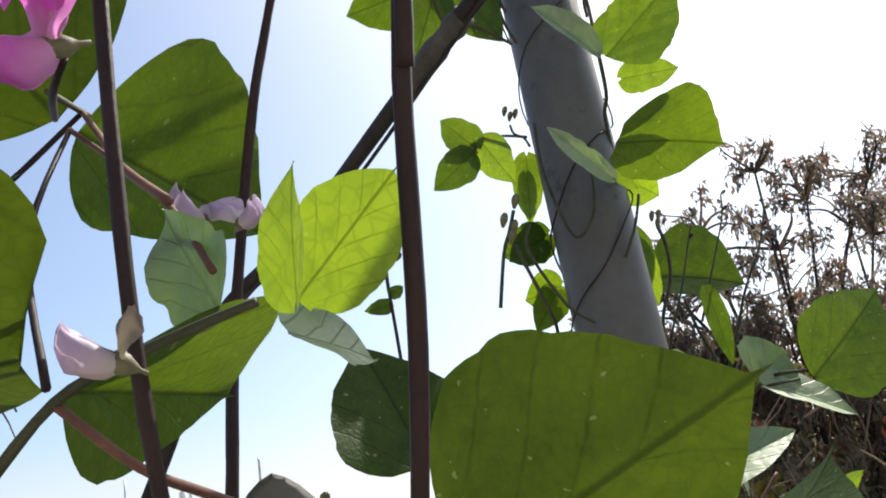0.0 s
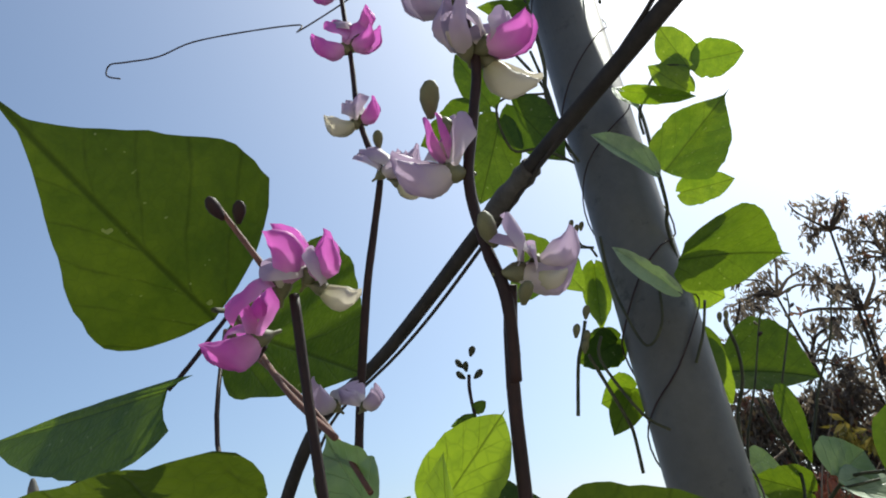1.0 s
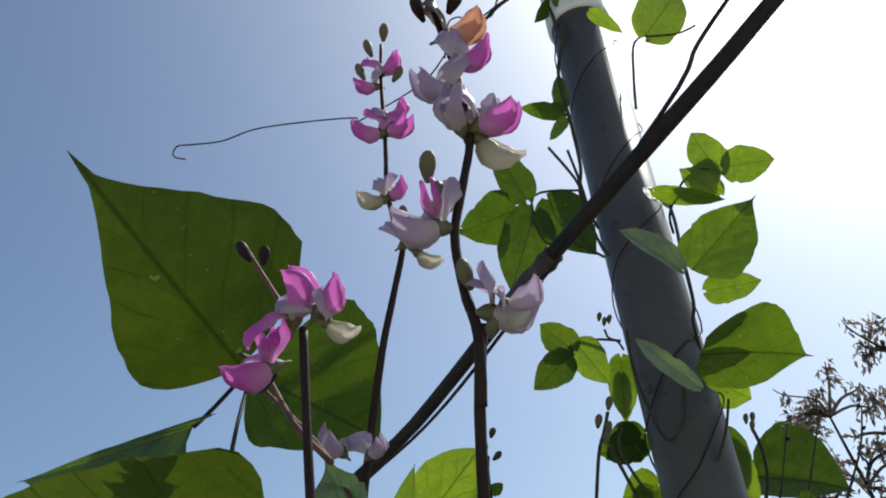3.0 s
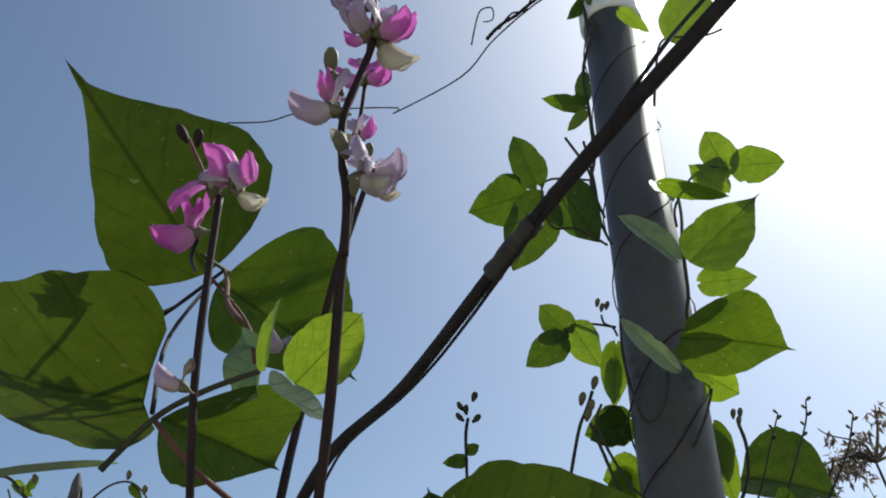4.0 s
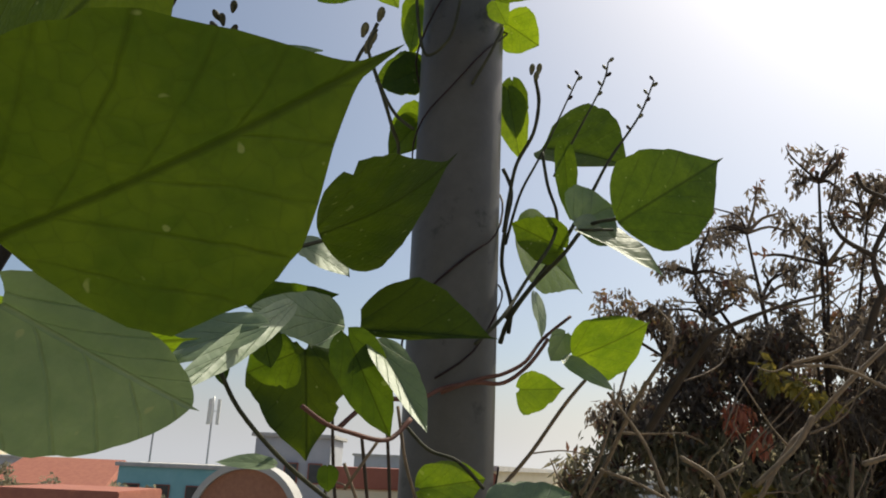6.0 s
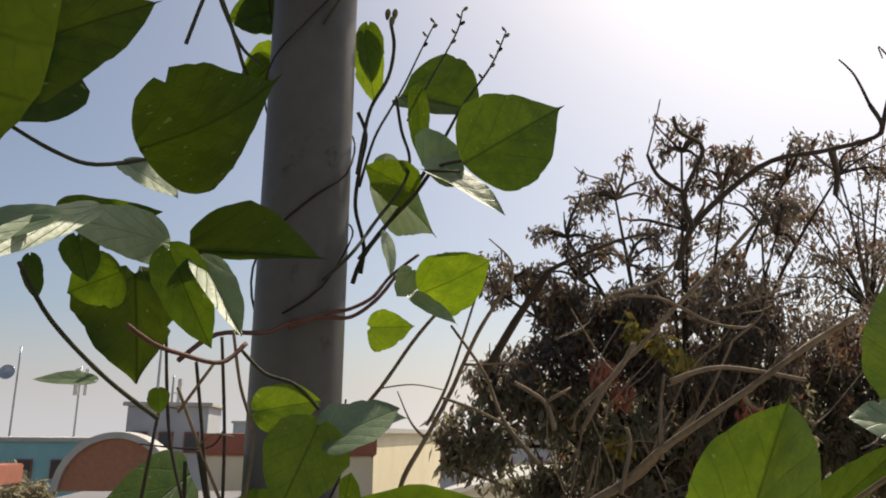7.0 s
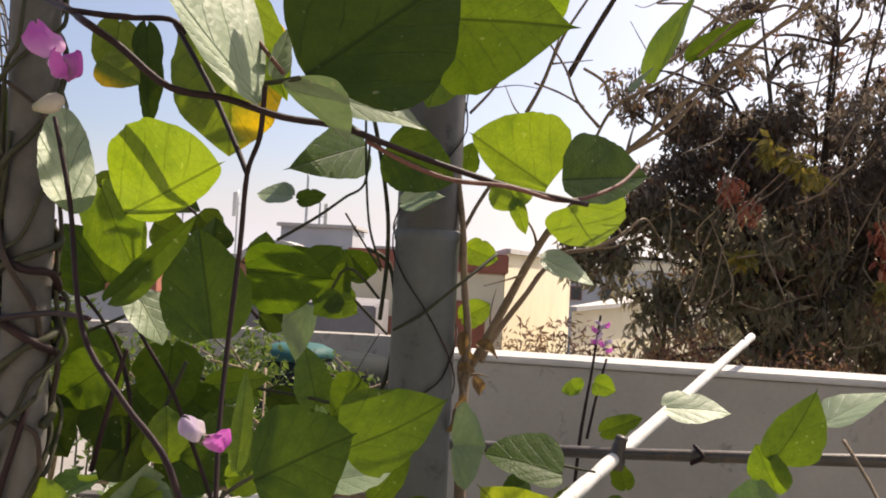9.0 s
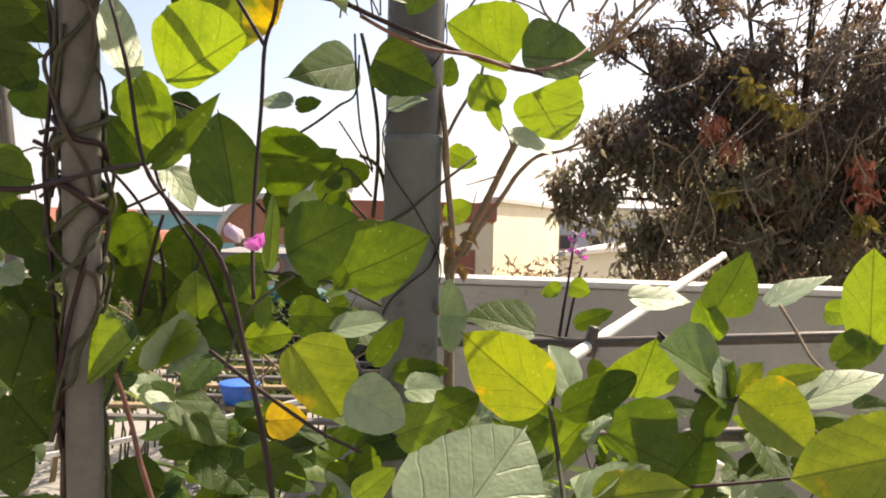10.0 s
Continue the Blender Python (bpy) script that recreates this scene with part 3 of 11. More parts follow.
def flower(parent, at, along, face, size, colour="pink", opened=1.0):
    """A pea-like flower: calyx on a short stalk, a keel, two plump wings and a banner standing up behind them."""
    m = axes(at, along, Vector((0, -0.3, 1)) + Vector(face) * 0.45)
    size = 0.92 * size
    wing_m, ban_m, words = PETALS[colour]
    turn = math.sin(9001 * (at[0] + at[2]))
    prof = [(0.0001, -0.34), (0.035, -0.32), (0.04, -0.2), (0.10, -0.1), (0.17, 0.02), (0.19, 0.16), (0.16, 0.24), (0.10, 0.2)]
    v, f = lathe_data([(r * size, z * size) for r, z in prof], 10)
    v = [(x, z, -y) for x, y, z in v]
    cal = put_mesh("flower", (v, f), M_CALYX, parent, m, words)
    put_mesh("banner", crumple(banner_data(0.76 * size, 1.05 * size, 0.30 + 0.45 * opened), 0.16, size, 9 + 5 * turn), ban_m, cal, m @ pose(0, 0.16 * size, 0.10 * size, 58 + 22 * opened, 0, 12 * turn), "upright banner petal")
    for s in (-1, 1):
        put_mesh("wing", crumple(wing_data(0.90 * size, 0.28 * size, s), 0.11, size, 4 * turn), wing_m, cal, m @ pose(s * 0.03 * size, 0.12 * size, -0.02 * size, -10 + 5 * s * turn, 9 * s * turn, -s * 9 * opened), "plump side petal")
    put_mesh("keel", petal_data(0.55 * size, 0.34 * size, 0.9, 0.3, 0.2), M_CREAM, cal, m @ pose(0, 0.12 * size, -0.24 * size, -24, 0, 0), "pale inner keel")
    return cal


def bud(parent, at, along, size, material=None):
    """A closed bud, plump and hooked."""
    prof = [(0.0001, 0.0), (0.10, 0.03), (0.13, 0.12), (0.20, 0.28), (0.27, 0.52), (0.25, 0.78), (0.13, 0.96), (0.0001, 1.0)]
    v, f = lathe_data([(r * size, z * size) for r, z in prof], 9)
    v = [(x, z, -y * 0.7 + 0.12 * z * z / max(size, 1e-6)) for x, y, z in v]
    return put_mesh("bud", (v, f), material or M_CALYX, parent, axes(at, along, (0.3, -1, 0.2)), "small closed flower bud")


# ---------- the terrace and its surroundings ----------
def painted_haze_mat():
    """Emission painted as pale haze: denser towards the skyline, brighter on the sun's side."""
    m, nt, p, out = mat_new("painted_skyline_haze")
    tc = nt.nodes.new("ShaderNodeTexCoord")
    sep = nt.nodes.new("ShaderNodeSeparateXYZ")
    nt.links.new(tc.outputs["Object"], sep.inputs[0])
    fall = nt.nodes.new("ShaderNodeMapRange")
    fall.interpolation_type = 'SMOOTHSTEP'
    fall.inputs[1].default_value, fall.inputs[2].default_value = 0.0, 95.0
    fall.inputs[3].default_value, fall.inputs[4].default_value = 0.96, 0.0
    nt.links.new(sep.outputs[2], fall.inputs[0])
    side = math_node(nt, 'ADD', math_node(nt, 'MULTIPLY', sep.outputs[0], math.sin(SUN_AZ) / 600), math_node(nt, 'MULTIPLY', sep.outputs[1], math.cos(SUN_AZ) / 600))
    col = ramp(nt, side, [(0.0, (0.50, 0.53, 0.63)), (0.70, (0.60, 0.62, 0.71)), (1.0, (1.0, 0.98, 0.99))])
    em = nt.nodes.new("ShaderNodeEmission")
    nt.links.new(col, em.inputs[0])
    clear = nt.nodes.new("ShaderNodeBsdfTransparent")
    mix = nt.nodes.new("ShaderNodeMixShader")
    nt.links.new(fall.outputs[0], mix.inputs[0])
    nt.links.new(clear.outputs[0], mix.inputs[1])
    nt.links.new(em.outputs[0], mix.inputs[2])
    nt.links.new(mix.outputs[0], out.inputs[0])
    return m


# An added ring far off; it glows to whiten the sky's lowest band.
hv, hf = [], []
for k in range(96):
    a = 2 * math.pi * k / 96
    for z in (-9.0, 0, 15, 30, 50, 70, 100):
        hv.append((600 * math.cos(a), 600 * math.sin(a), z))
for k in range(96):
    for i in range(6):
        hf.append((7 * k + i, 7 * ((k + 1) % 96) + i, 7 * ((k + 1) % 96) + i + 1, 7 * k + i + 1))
haze = tagged(mesh_ob("backdrop", hv, hf, painted_haze_mat()), "added glowing shell painted as pale haze along the skyline", "sky", kind="structure")
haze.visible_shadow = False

tagged(mesh_ob("ground", [(-900, -900, -9), (900, -900, -9), (900, 900, -9), (-900, 900, -9)], [(0, 1, 2, 3)], M_GROUND, smooth=False), "dusty town ground far below the terrace", "ground", kind="structure")
outline = [(-9, -6), (9, -6), (9, 1.75), (0.2, 2.80), (0.2, 8.1), (-9, 8.1)]
tagged(mesh_ob("floor", [(x, y, z) for z in (0, -0.25) for x, y in outline], [(0, 1, 2, 3, 4, 5), (11, 10, 9, 8, 7, 6)] + [(k, k + 6, (k + 1) % 6 + 6, (k + 1) % 6) for k in range(6)], M_FLOOR, smooth=False), "stained cement terrace floor", "floor", kind="structure")
slant = Matrix.Translation((0.12, 2.716, 0)) @ Matrix.Rotation(-math.atan(0.119), 4, 'Z')
wall = tagged(part("wall_north", box_bm((0, 0, 0), (9, 0.18, 1.078), 0.004), M_PARAPET, None), "grey plastered cement parapet wall", "wall", kind="structure")
wall.matrix_basis = slant
part("coping", box_bm((-0.015, -0.015, 1.082), (9, 0.195, 1.106), 0.006), M_COPING, wall, "light cement coping").matrix_basis = slant
tagged(part("wall_return", box_bm((0.12, 2.905, 0), (0.30, 8.0, 1.05), 0.004), M_PARAPET, None), "grey plastered parapet wall turning away", "wall", kind="structure")
tagged(part("wall_far", box_bm((-9, 8.004, 0), (0.30, 8.2, 0.62), 0.004), M_PARAPET, None), "low grey parapet wall at the far edge", "wall", kind="structure")
tagged(part("wall_south", box_bm((-9, -6.2, 0), (9, -6.0, 2.6), 0.004), M_BEIGE, None), "plain beige stair-house wall", "wall", kind="structure")
tagged(part("wall_west", box_bm((-9.2, -6.2, 0), (-9.004, 8.2, 0.9), 0.004), M_PARAPET, None), "grey plastered parapet wall", "wall", kind="structure")
tagged(part("wall_east", box_bm((9.0, -6.2, 0), (9.2, 1.95, 1.0), 0.004), M_PARAPET, None), "grey plastered parapet wall", "wall", kind="structure")

# grey pipe pole
POLE = (0.25, 1.05)
pole = empty("pole", (POLE[0], POLE[1], 0), "tall grey plastic pipe pole with a twining vine", "pole")
v, f = lathe_data([(0.055, 0.0), (0.055, 1.485), (0.0560, 1.487), (0.0572, 1.490), (0.0572, 1.503), (0.0545, 1.507)], 40)
put_mesh("lower_shaft", (v, f), M_POLE_LOW, pole, Matrix.Translation((POLE[0], POLE[1], 0)), "blue-grey lower pipe with a socket")
v, f = lathe_data([(0.0530, 1.40), (0.0541, 1.505), (0.0543, 1.6), (0.0543, 2.4), (0.0543, 3.08)], 40)
put_mesh("shaft", (v, f), M_POLE, pole, Matrix.Translation((POLE[0], POLE[1], 0)), "smooth dark grey upper pipe")
v, f = lathe_data([(0.0548, 0.0), (0.0600, 0.002), (0.0605, 0.01), (0.0605, 0.165), (0.0575, 0.175), (0.0575, 0.30)], 40)
put_mesh("white_band", (v, f), M_WHITE_BAND, pole, Matrix.Translation((POLE[0], POLE[1], 3.080)), "white collar with dark printed marks")
for k in range(3):
    a = radians(-118 + 14 * k)
    part("mark", box_bm((-0.004, -0.0012, -0.016), (0.004, 0.0012, 0.016)), M_INK, pole, "dark printed bar").matrix_basis = Matrix.Translation((POLE[0] + 0.0605 * math.cos(a), POLE[1] + 0.0605 * math.sin(a), 3.150)) @ Matrix.Rotation(a + math.pi / 2, 4, 'Z')

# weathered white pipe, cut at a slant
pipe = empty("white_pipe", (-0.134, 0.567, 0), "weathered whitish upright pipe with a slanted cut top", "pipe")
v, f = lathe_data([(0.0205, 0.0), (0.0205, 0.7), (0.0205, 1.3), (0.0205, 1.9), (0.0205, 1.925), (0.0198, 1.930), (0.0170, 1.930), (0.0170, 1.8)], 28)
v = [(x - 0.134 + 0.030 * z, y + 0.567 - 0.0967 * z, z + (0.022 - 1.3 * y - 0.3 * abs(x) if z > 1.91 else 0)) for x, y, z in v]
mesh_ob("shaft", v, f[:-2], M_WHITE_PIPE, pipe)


# ---------- the bean vines ----------

vine_pole = empty("bean_vine", (0.270, 1.100, 0.000), "leafy bean vine twining up the grey pole", "vine", "bean vines")
rnd = random.Random(12)
for z0, z1, turns, start, r in ((1.10, 3.05, 5.2, 2.6, 0.0016), (1.85, 3.06, 3.4, 4.4, 0.0013), (0.70, 1.75, -2.2, 1.0, 0.0015)):
    n = int(abs(turns) * 9)
    pts = []
    for i in range(n + 1):
        a = start + 2 * math.pi * turns * i / n + rnd.uniform(-0.06, 0.06)
        rr = 0.0565 + r + rnd.uniform(0.0, 0.003)
        pts.append((POLE[0] + rr * math.cos(a), POLE[1] + rr * math.sin(a), z0 + (z1 - z0) * i / n + rnd.uniform(-0.012, 0.012)))
    tube("stem", pts, r, r * 0.8, M_STEM, vine_pole, sides=5, per=3)
leaf(vine_pole, (0.332, 0.950, 2.933), (0.423, 0.950, 3.047), 0.094, (0.29, -0.93, -0.23), "l")
leaf(vine_pole, (0.252, 0.950, 3.013), (0.296, 0.950, 2.951), 0.027, (-0.53, -0.76, -0.37), "l")
tube("petiole", [(0.287, 0.970, 2.792), (0.299, 0.970, 2.863), (0.318, 0.970, 2.942), (0.354, 0.970, 2.957)], 0.0024, 0.0020, M_STEM_GREEN, vine_pole)
tube("petiole", [(0.421, 0.950, 2.942), (0.385, 0.950, 2.929), (0.332, 0.950, 2.933)], 0.0020, 0.0020, M_STEM_GREEN, vine_pole)
leaf(vine_pole, (0.176, 1.000, 2.831), (0.099, 1.000, 2.855), 0.034, (-0.20, -0.74, -0.64), "g")
leaf(vine_pole, (0.174, 1.000, 2.840), (0.179, 1.000, 2.926), 0.031, (-0.11, -0.99, 0.01), "l")
leaf(vine_pole, (0.176, 1.000, 2.818), (0.142, 1.000, 2.776), 0.022, (0.31, -0.92, -0.25), "l")
leaf(vine_pole, (0.215, 1.020, 3.140), (0.164, 1.020, 3.082), 0.031, (0.40, -0.84, -0.36), "g")
leaf(vine_pole, (0.202, 1.000, 3.102), (0.227, 1.000, 3.125), 0.024, (0.40, -0.82, -0.42), "l")
leaf(vine_pole, (0.082, 0.980, 2.646), (0.046, 0.980, 2.759), 0.058, (-0.26, -0.96, -0.08), "g", fold=0.2)
leaf(vine_pole, (0.060, 1.000, 2.642), (-0.032, 1.000, 2.612), 0.089, (0.19, -0.78, -0.60), "g")
leaf(vine_pole, (0.093, 1.000, 2.634), (0.038, 1.000, 2.500), 0.089, (0.30, -0.95, -0.12), "g")
leaf(vine_pole, (0.117, 1.000, 2.655), (0.172, 1.000, 2.544), 0.080, (-0.31, -0.94, -0.15), "g")
tube("petiole", [(0.185, 1.000, 2.535), (0.142, 1.000, 2.569), (0.099, 1.000, 2.579), (0.094, 0.980, 2.651), (0.174, 1.000, 2.664)], 0.0022, 0.0019, M_STEM_GREEN, vine_pole)
leaf(vine_pole, (0.375, 0.950, 2.624), (0.352, 0.950, 2.713), 0.056, (-0.43, -0.89, -0.12), "l")
leaf(vine_pole, (0.384, 0.950, 2.637), (0.463, 0.950, 2.638), 0.060, (0.01, -0.77, -0.63), "l")
leaf(vine_pole, (0.364, 0.950, 2.587), (0.317, 0.950, 2.646), 0.041, (-0.45, -0.82, -0.36), "l")
leaf(vine_pole, (0.267, 0.930, 2.596), (0.361, 0.930, 2.561), 0.035, (-0.32, -0.36, -0.88), "l")
leaf(vine_pole, (0.385, 0.970, 2.645), (0.342, 0.970, 2.657), 0.044, (-0.16, -0.76, -0.63), "g")
leaf(vine_pole, (0.262, 0.950, 2.615), (0.286, 0.950, 2.577), 0.057, (0.51, -0.80, 0.31), "p")
tube("petiole", [(0.290, 0.980, 2.549), (0.293, 0.970, 2.585), (0.337, 0.960, 2.643), (0.379, 0.950, 2.629)], 0.0022, 0.0017, M_STEM_GREEN, vine_pole)
leaf(vine_pole, (0.264, 0.906, 2.447), (0.190, 0.869, 2.503), 0.044, (0.44, -0.90, -0.02), "p", fold=0.5, curl=0.1, wave=0.02, full=0.97, asym=0.05, vary=0.25)
blade(vine_pole, (0.295, 0.963, 2.474), (0.394, 0.912, 2.550), (0.059, 0.085), (-0.59, -0.77, 0.26), "l", peak=(0.39, 0.26), full=1.99, drawn=1.34, lobe=-0.00, curl=-0.00, fold=0.10)
leaf(vine_pole, (0.302, 0.950, 2.432), (0.382, 0.950, 2.437), 0.046, (0.03, -0.88, -0.48), "l")
blade(vine_pole, (0.242, 0.859, 2.303), (0.378, 0.902, 2.312), (0.049, 0.080), (-0.20, 0.46, 0.86), "g", peak=(0.42, 0.40), full=1.94, drawn=1.37, lobe=0.07, curl=0.19, fold=-0.20)
leaf(vine_pole, (0.289, 1.000, 2.333), (0.305, 1.000, 2.299), 0.033, (-0.33, -0.93, -0.16), "l")
leaf(vine_pole, (0.236, 0.882, 2.273), (0.173, 0.866, 2.340), 0.028, (0.09, -0.98, -0.16), "p", fold=0.5, curl=0.1, wave=0.02, full=0.99, asym=0.28, vary=0.25)
tube("stem", [(0.319, 1.060, 2.686), (0.310, 1.020, 2.599), (0.293, 0.980, 2.510), (0.289, 0.980, 2.432), (0.286, 1.000, 2.405), (0.295, 1.030, 2.338), (0.303, 1.050, 2.338)], 0.0029, 0.0025, M_STEM_GREEN, vine_pole)
leaf(vine_pole, (0.117, 1.050, 2.410), (0.073, 1.050, 2.462), 0.051, (-0.26, -0.94, -0.22), "g")
leaf(vine_pole, (0.109, 1.050, 2.403), (0.050, 1.050, 2.358), 0.053, (0.20, -0.94, -0.27), "g")
leaf(vine_pole, (0.123, 1.050, 2.422), (0.159, 1.050, 2.352), 0.057, (-0.25, -0.96, -0.13), "l")
tube("petiole", [(0.189, 1.050, 2.417), (0.156, 1.050, 2.424), (0.123, 1.050, 2.424), (0.111, 1.050, 2.403)], 0.0022, 0.0017, M_STEM_GREEN, vine_pole)
leaf(vine_pole, (0.191, 1.090, 2.407), (0.177, 1.090, 2.312), 0.047, (-0.05, -1.00, 0.01), "l")
leaf(vine_pole, (0.193, 1.100, 2.283), (0.131, 1.100, 2.266), 0.064, (0.08, -0.95, -0.29), "g")
leaf(vine_pole, (0.207, 1.120, 2.218), (0.153, 1.120, 2.204), 0.063, (0.06, -0.97, -0.24), "l")
leaf(vine_pole, (0.194, 1.100, 2.396), (0.178, 1.100, 2.307), 0.031, (0.09, -1.00, -0.02), "l")
leaf(vine_pole, (0.200, 1.100, 2.289), (0.139, 1.100, 2.258), 0.059, (0.18, -0.92, -0.35), "g")
leaf(vine_pole, (0.195, 1.100, 2.207), (0.156, 1.100, 2.154), 0.052, (0.19, -0.97, -0.14), "g")
leaf(vine_pole, (0.323, 1.120, 2.285), (0.332, 1.120, 2.201), 0.040, (-0.26, -0.97, -0.03), "g")
blade(vine_pole, (0.385, 1.264, 2.246), (0.503, 1.201, 2.206), (0.105, 0.051), (-0.24, -0.79, 0.56), "g", peak=(0.33, 0.27), full=2.02, drawn=1.02, lobe=0.06, curl=0.17, fold=0.23)
leaf(vine_pole, (0.390, 1.080, 2.172), (0.398, 1.080, 2.068), 0.030, (-0.21, -0.98, -0.02), "g")
leaf(vine_pole, (0.317, 1.120, 2.270), (0.335, 1.120, 2.169), 0.046, (-0.19, -0.98, -0.03), "l")
blade(vine_pole, (0.433, 0.962, 2.026), (0.568, 0.984, 2.123), (0.059, 0.064), (0.17, -0.99, -0.01), "g", peak=(0.30, 0.32), full=1.89, drawn=1.34, lobe=-0.00, curl=0.15, fold=0.24)
leaf(vine_pole, (0.393, 1.000, 2.028), (0.495, 1.000, 1.982), 0.088, (0.31, -0.65, 0.69), "p", fold=0.3)
leaf(vine_pole, (0.396, 1.020, 2.043), (0.441, 1.020, 2.067), 0.092, (-0.11, -0.97, 0.20), "p")
blade(vine_pole, (0.333, 1.147, 2.074), (0.446, 1.238, 2.014), (0.059, 0.080), (0.68, -0.70, 0.22), "l", peak=(0.28, 0.30), full=1.49, drawn=1.33, lobe=0.02, curl=0.11, fold=0.11)
leaf(vine_pole, (0.391, 1.100, 2.034), (0.324, 1.100, 2.066), 0.062, (-0.14, -0.95, -0.28), "g")
blade(vine_pole, (0.390, 1.011, 1.878), (0.472, 0.987, 1.912), (0.060, 0.061), (0.20, -0.51, -0.84), "l", peak=(0.35, 0.33), full=2.25, drawn=1.03, lobe=-0.00, curl=0.13, fold=0.07)
leaf(vine_pole, (0.379, 1.000, 1.904), (0.363, 1.000, 1.872), 0.041, (0.51, -0.82, -0.25), "p")
leaf(vine_pole, (0.377, 0.990, 1.871), (0.434, 0.990, 1.842), 0.041, (0.33, -0.67, 0.66), "p")
leaf(vine_pole, (0.339, 1.119, 1.851), (0.400, 1.130, 1.855), 0.058, (0.19, -0.92, -0.33), "l", fold=0.1, curl=0.1, wave=0.02, full=-0.01, asym=-0.15, vary=0.25)
leaf(vine_pole, (0.349, 1.050, 1.960), (0.361, 1.050, 1.904), 0.040, (0.85, -0.49, 0.18), "p")
leaf(vine_pole, (0.307, 1.060, 2.341), (0.353, 1.060, 2.307), 0.065, (-0.29, -0.88, -0.38), "l")
tube("stem", [(0.203, 1.050, 3.261), (0.198, 1.000, 3.014), (0.215, 0.990, 3.031), (0.181, 1.000, 2.926), (0.182, 1.000, 2.801), (0.181, 1.000, 2.713), (0.171, 1.000, 2.661), (0.171, 1.000, 2.587)], 0.0036, 0.0027, M_STEM_GREEN, vine_pole)
tube("stem", [(0.166, 1.000, 2.748), (0.176, 1.000, 2.662), (0.179, 1.000, 2.581), (0.192, 1.000, 2.536)], 0.0024, 0.0022, M_STEM_GREEN, vine_pole)
tube("stem", [(0.136, 1.000, 2.759), (0.160, 1.000, 2.707), (0.171, 1.000, 2.675), (0.176, 1.000, 2.628), (0.186, 1.000, 2.588)], 0.0024, 0.0023, M_STEM_GREEN, vine_pole)
tube("tendril", [(0.186, 1.000, 3.178), (0.149, 1.000, 3.154), (0.119, 1.000, 3.134), (0.093, 1.000, 3.113), (0.064, 1.000, 3.082), (0.041, 1.000, 3.065), (0.021, 1.000, 3.044), (0.005, 1.000, 3.021)], 0.0030, 0.0037, M_STEM, vine_pole)
tube("tendril", [(0.173, 1.000, 3.163), (0.137, 1.000, 3.142), (0.104, 1.000, 3.145), (0.082, 1.000, 3.095), (0.054, 1.000, 3.087), (0.029, 1.000, 3.046)], 0.0020, 0.0020, M_STEM_GREEN, vine_pole)
tube("tendril", [(-0.017, 0.900, 2.898), (-0.011, 0.900, 2.941), (-0.001, 0.900, 2.984), (0.020, 0.900, 2.989), (0.021, 0.900, 2.959), (0.004, 0.900, 2.954)], 0.0016, 0.0012, M_STEM_GREEN, vine_pole)
tube("stem", [(0.191, 1.000, 2.411), (0.188, 1.000, 2.352), (0.193, 0.990, 2.290), (0.206, 0.980, 2.240), (0.234, 0.980, 2.267), (0.245, 0.980, 2.322)], 0.0021, 0.0020, M_STEM_GREEN, vine_pole)
tube("stem", [(0.100, 1.000, 2.172), (0.117, 1.000, 2.239), (0.129, 1.000, 2.266), (0.140, 1.000, 2.294)], 0.0024, 0.0025, M_STEM_GREEN, vine_pole)
tube("stem", [(0.133, 1.000, 2.248), (0.151, 1.020, 2.204), (0.165, 1.030, 2.164), (0.173, 1.050, 2.145), (0.171, 1.050, 2.093)], 0.0025, 0.0024, M_STEM_GREEN, vine_pole)
bud(vine_pole, (0.122, 1.000, 2.273), (0.26, -0.31, 0.92), 0.0198, None)
bud(vine_pole, (0.133, 1.000, 2.262), (0.26, -0.31, 0.92), 0.0198, None)
bud(vine_pole, (0.141, 1.000, 2.296), (0.26, -0.31, 0.92), 0.0199, None)
bud(vine_pole, (0.128, 1.000, 2.250), (0.26, -0.31, 0.92), 0.0197, None)
bud(vine_pole, (0.354, 1.100, 2.273), (0.07, -0.33, 0.94), 0.0158, None)
bud(vine_pole, (0.348, 1.100, 2.284), (0.07, -0.33, 0.94), 0.0159, None)
bud(vine_pole, (0.358, 1.100, 2.285), (0.07, -0.33, 0.94), 0.0159, None)
bud(vine_pole, (0.169, 1.050, 2.444), (0.18, -0.59, 0.79), 0.0152, None)
bud(vine_pole, (0.163, 1.050, 2.453), (0.18, -0.59, 0.79), 0.0152, None)
bud(vine_pole, (0.177, 1.050, 2.447), (0.18, -0.59, 0.79), 0.0152, None)
tube("petiole", [(0.169, 1.050, 2.439), (0.172, 1.050, 2.425), (0.184, 1.050, 2.417), (0.190, 1.050, 2.402)], 0.0018, 0.0018, M_STEM_GREEN, vine_pole)
tube("stem", [(0.354, 1.100, 2.278), (0.359, 1.100, 2.244), (0.352, 1.100, 2.197), (0.330, 1.100, 2.151), (0.321, 1.100, 2.106), (0.314, 1.100, 2.053)], 0.0026, 0.0025, M_STEM_GREEN, vine_pole)
tube("stem", [(0.456, 1.100, 2.309), (0.448, 1.100, 2.275), (0.416, 1.100, 2.208), (0.393, 1.100, 2.161), (0.380, 1.100, 2.134)], 0.0011, 0.0019, M_STEM_GREEN, vine_pole)
tube("stem", [(0.525, 1.120, 2.294), (0.502, 1.120, 2.237), (0.460, 1.120, 2.171), (0.432, 1.120, 2.116), (0.388, 1.120, 2.036), (0.321, 1.120, 1.941)], 0.0011, 0.0033, M_STEM_GREEN, vine_pole)
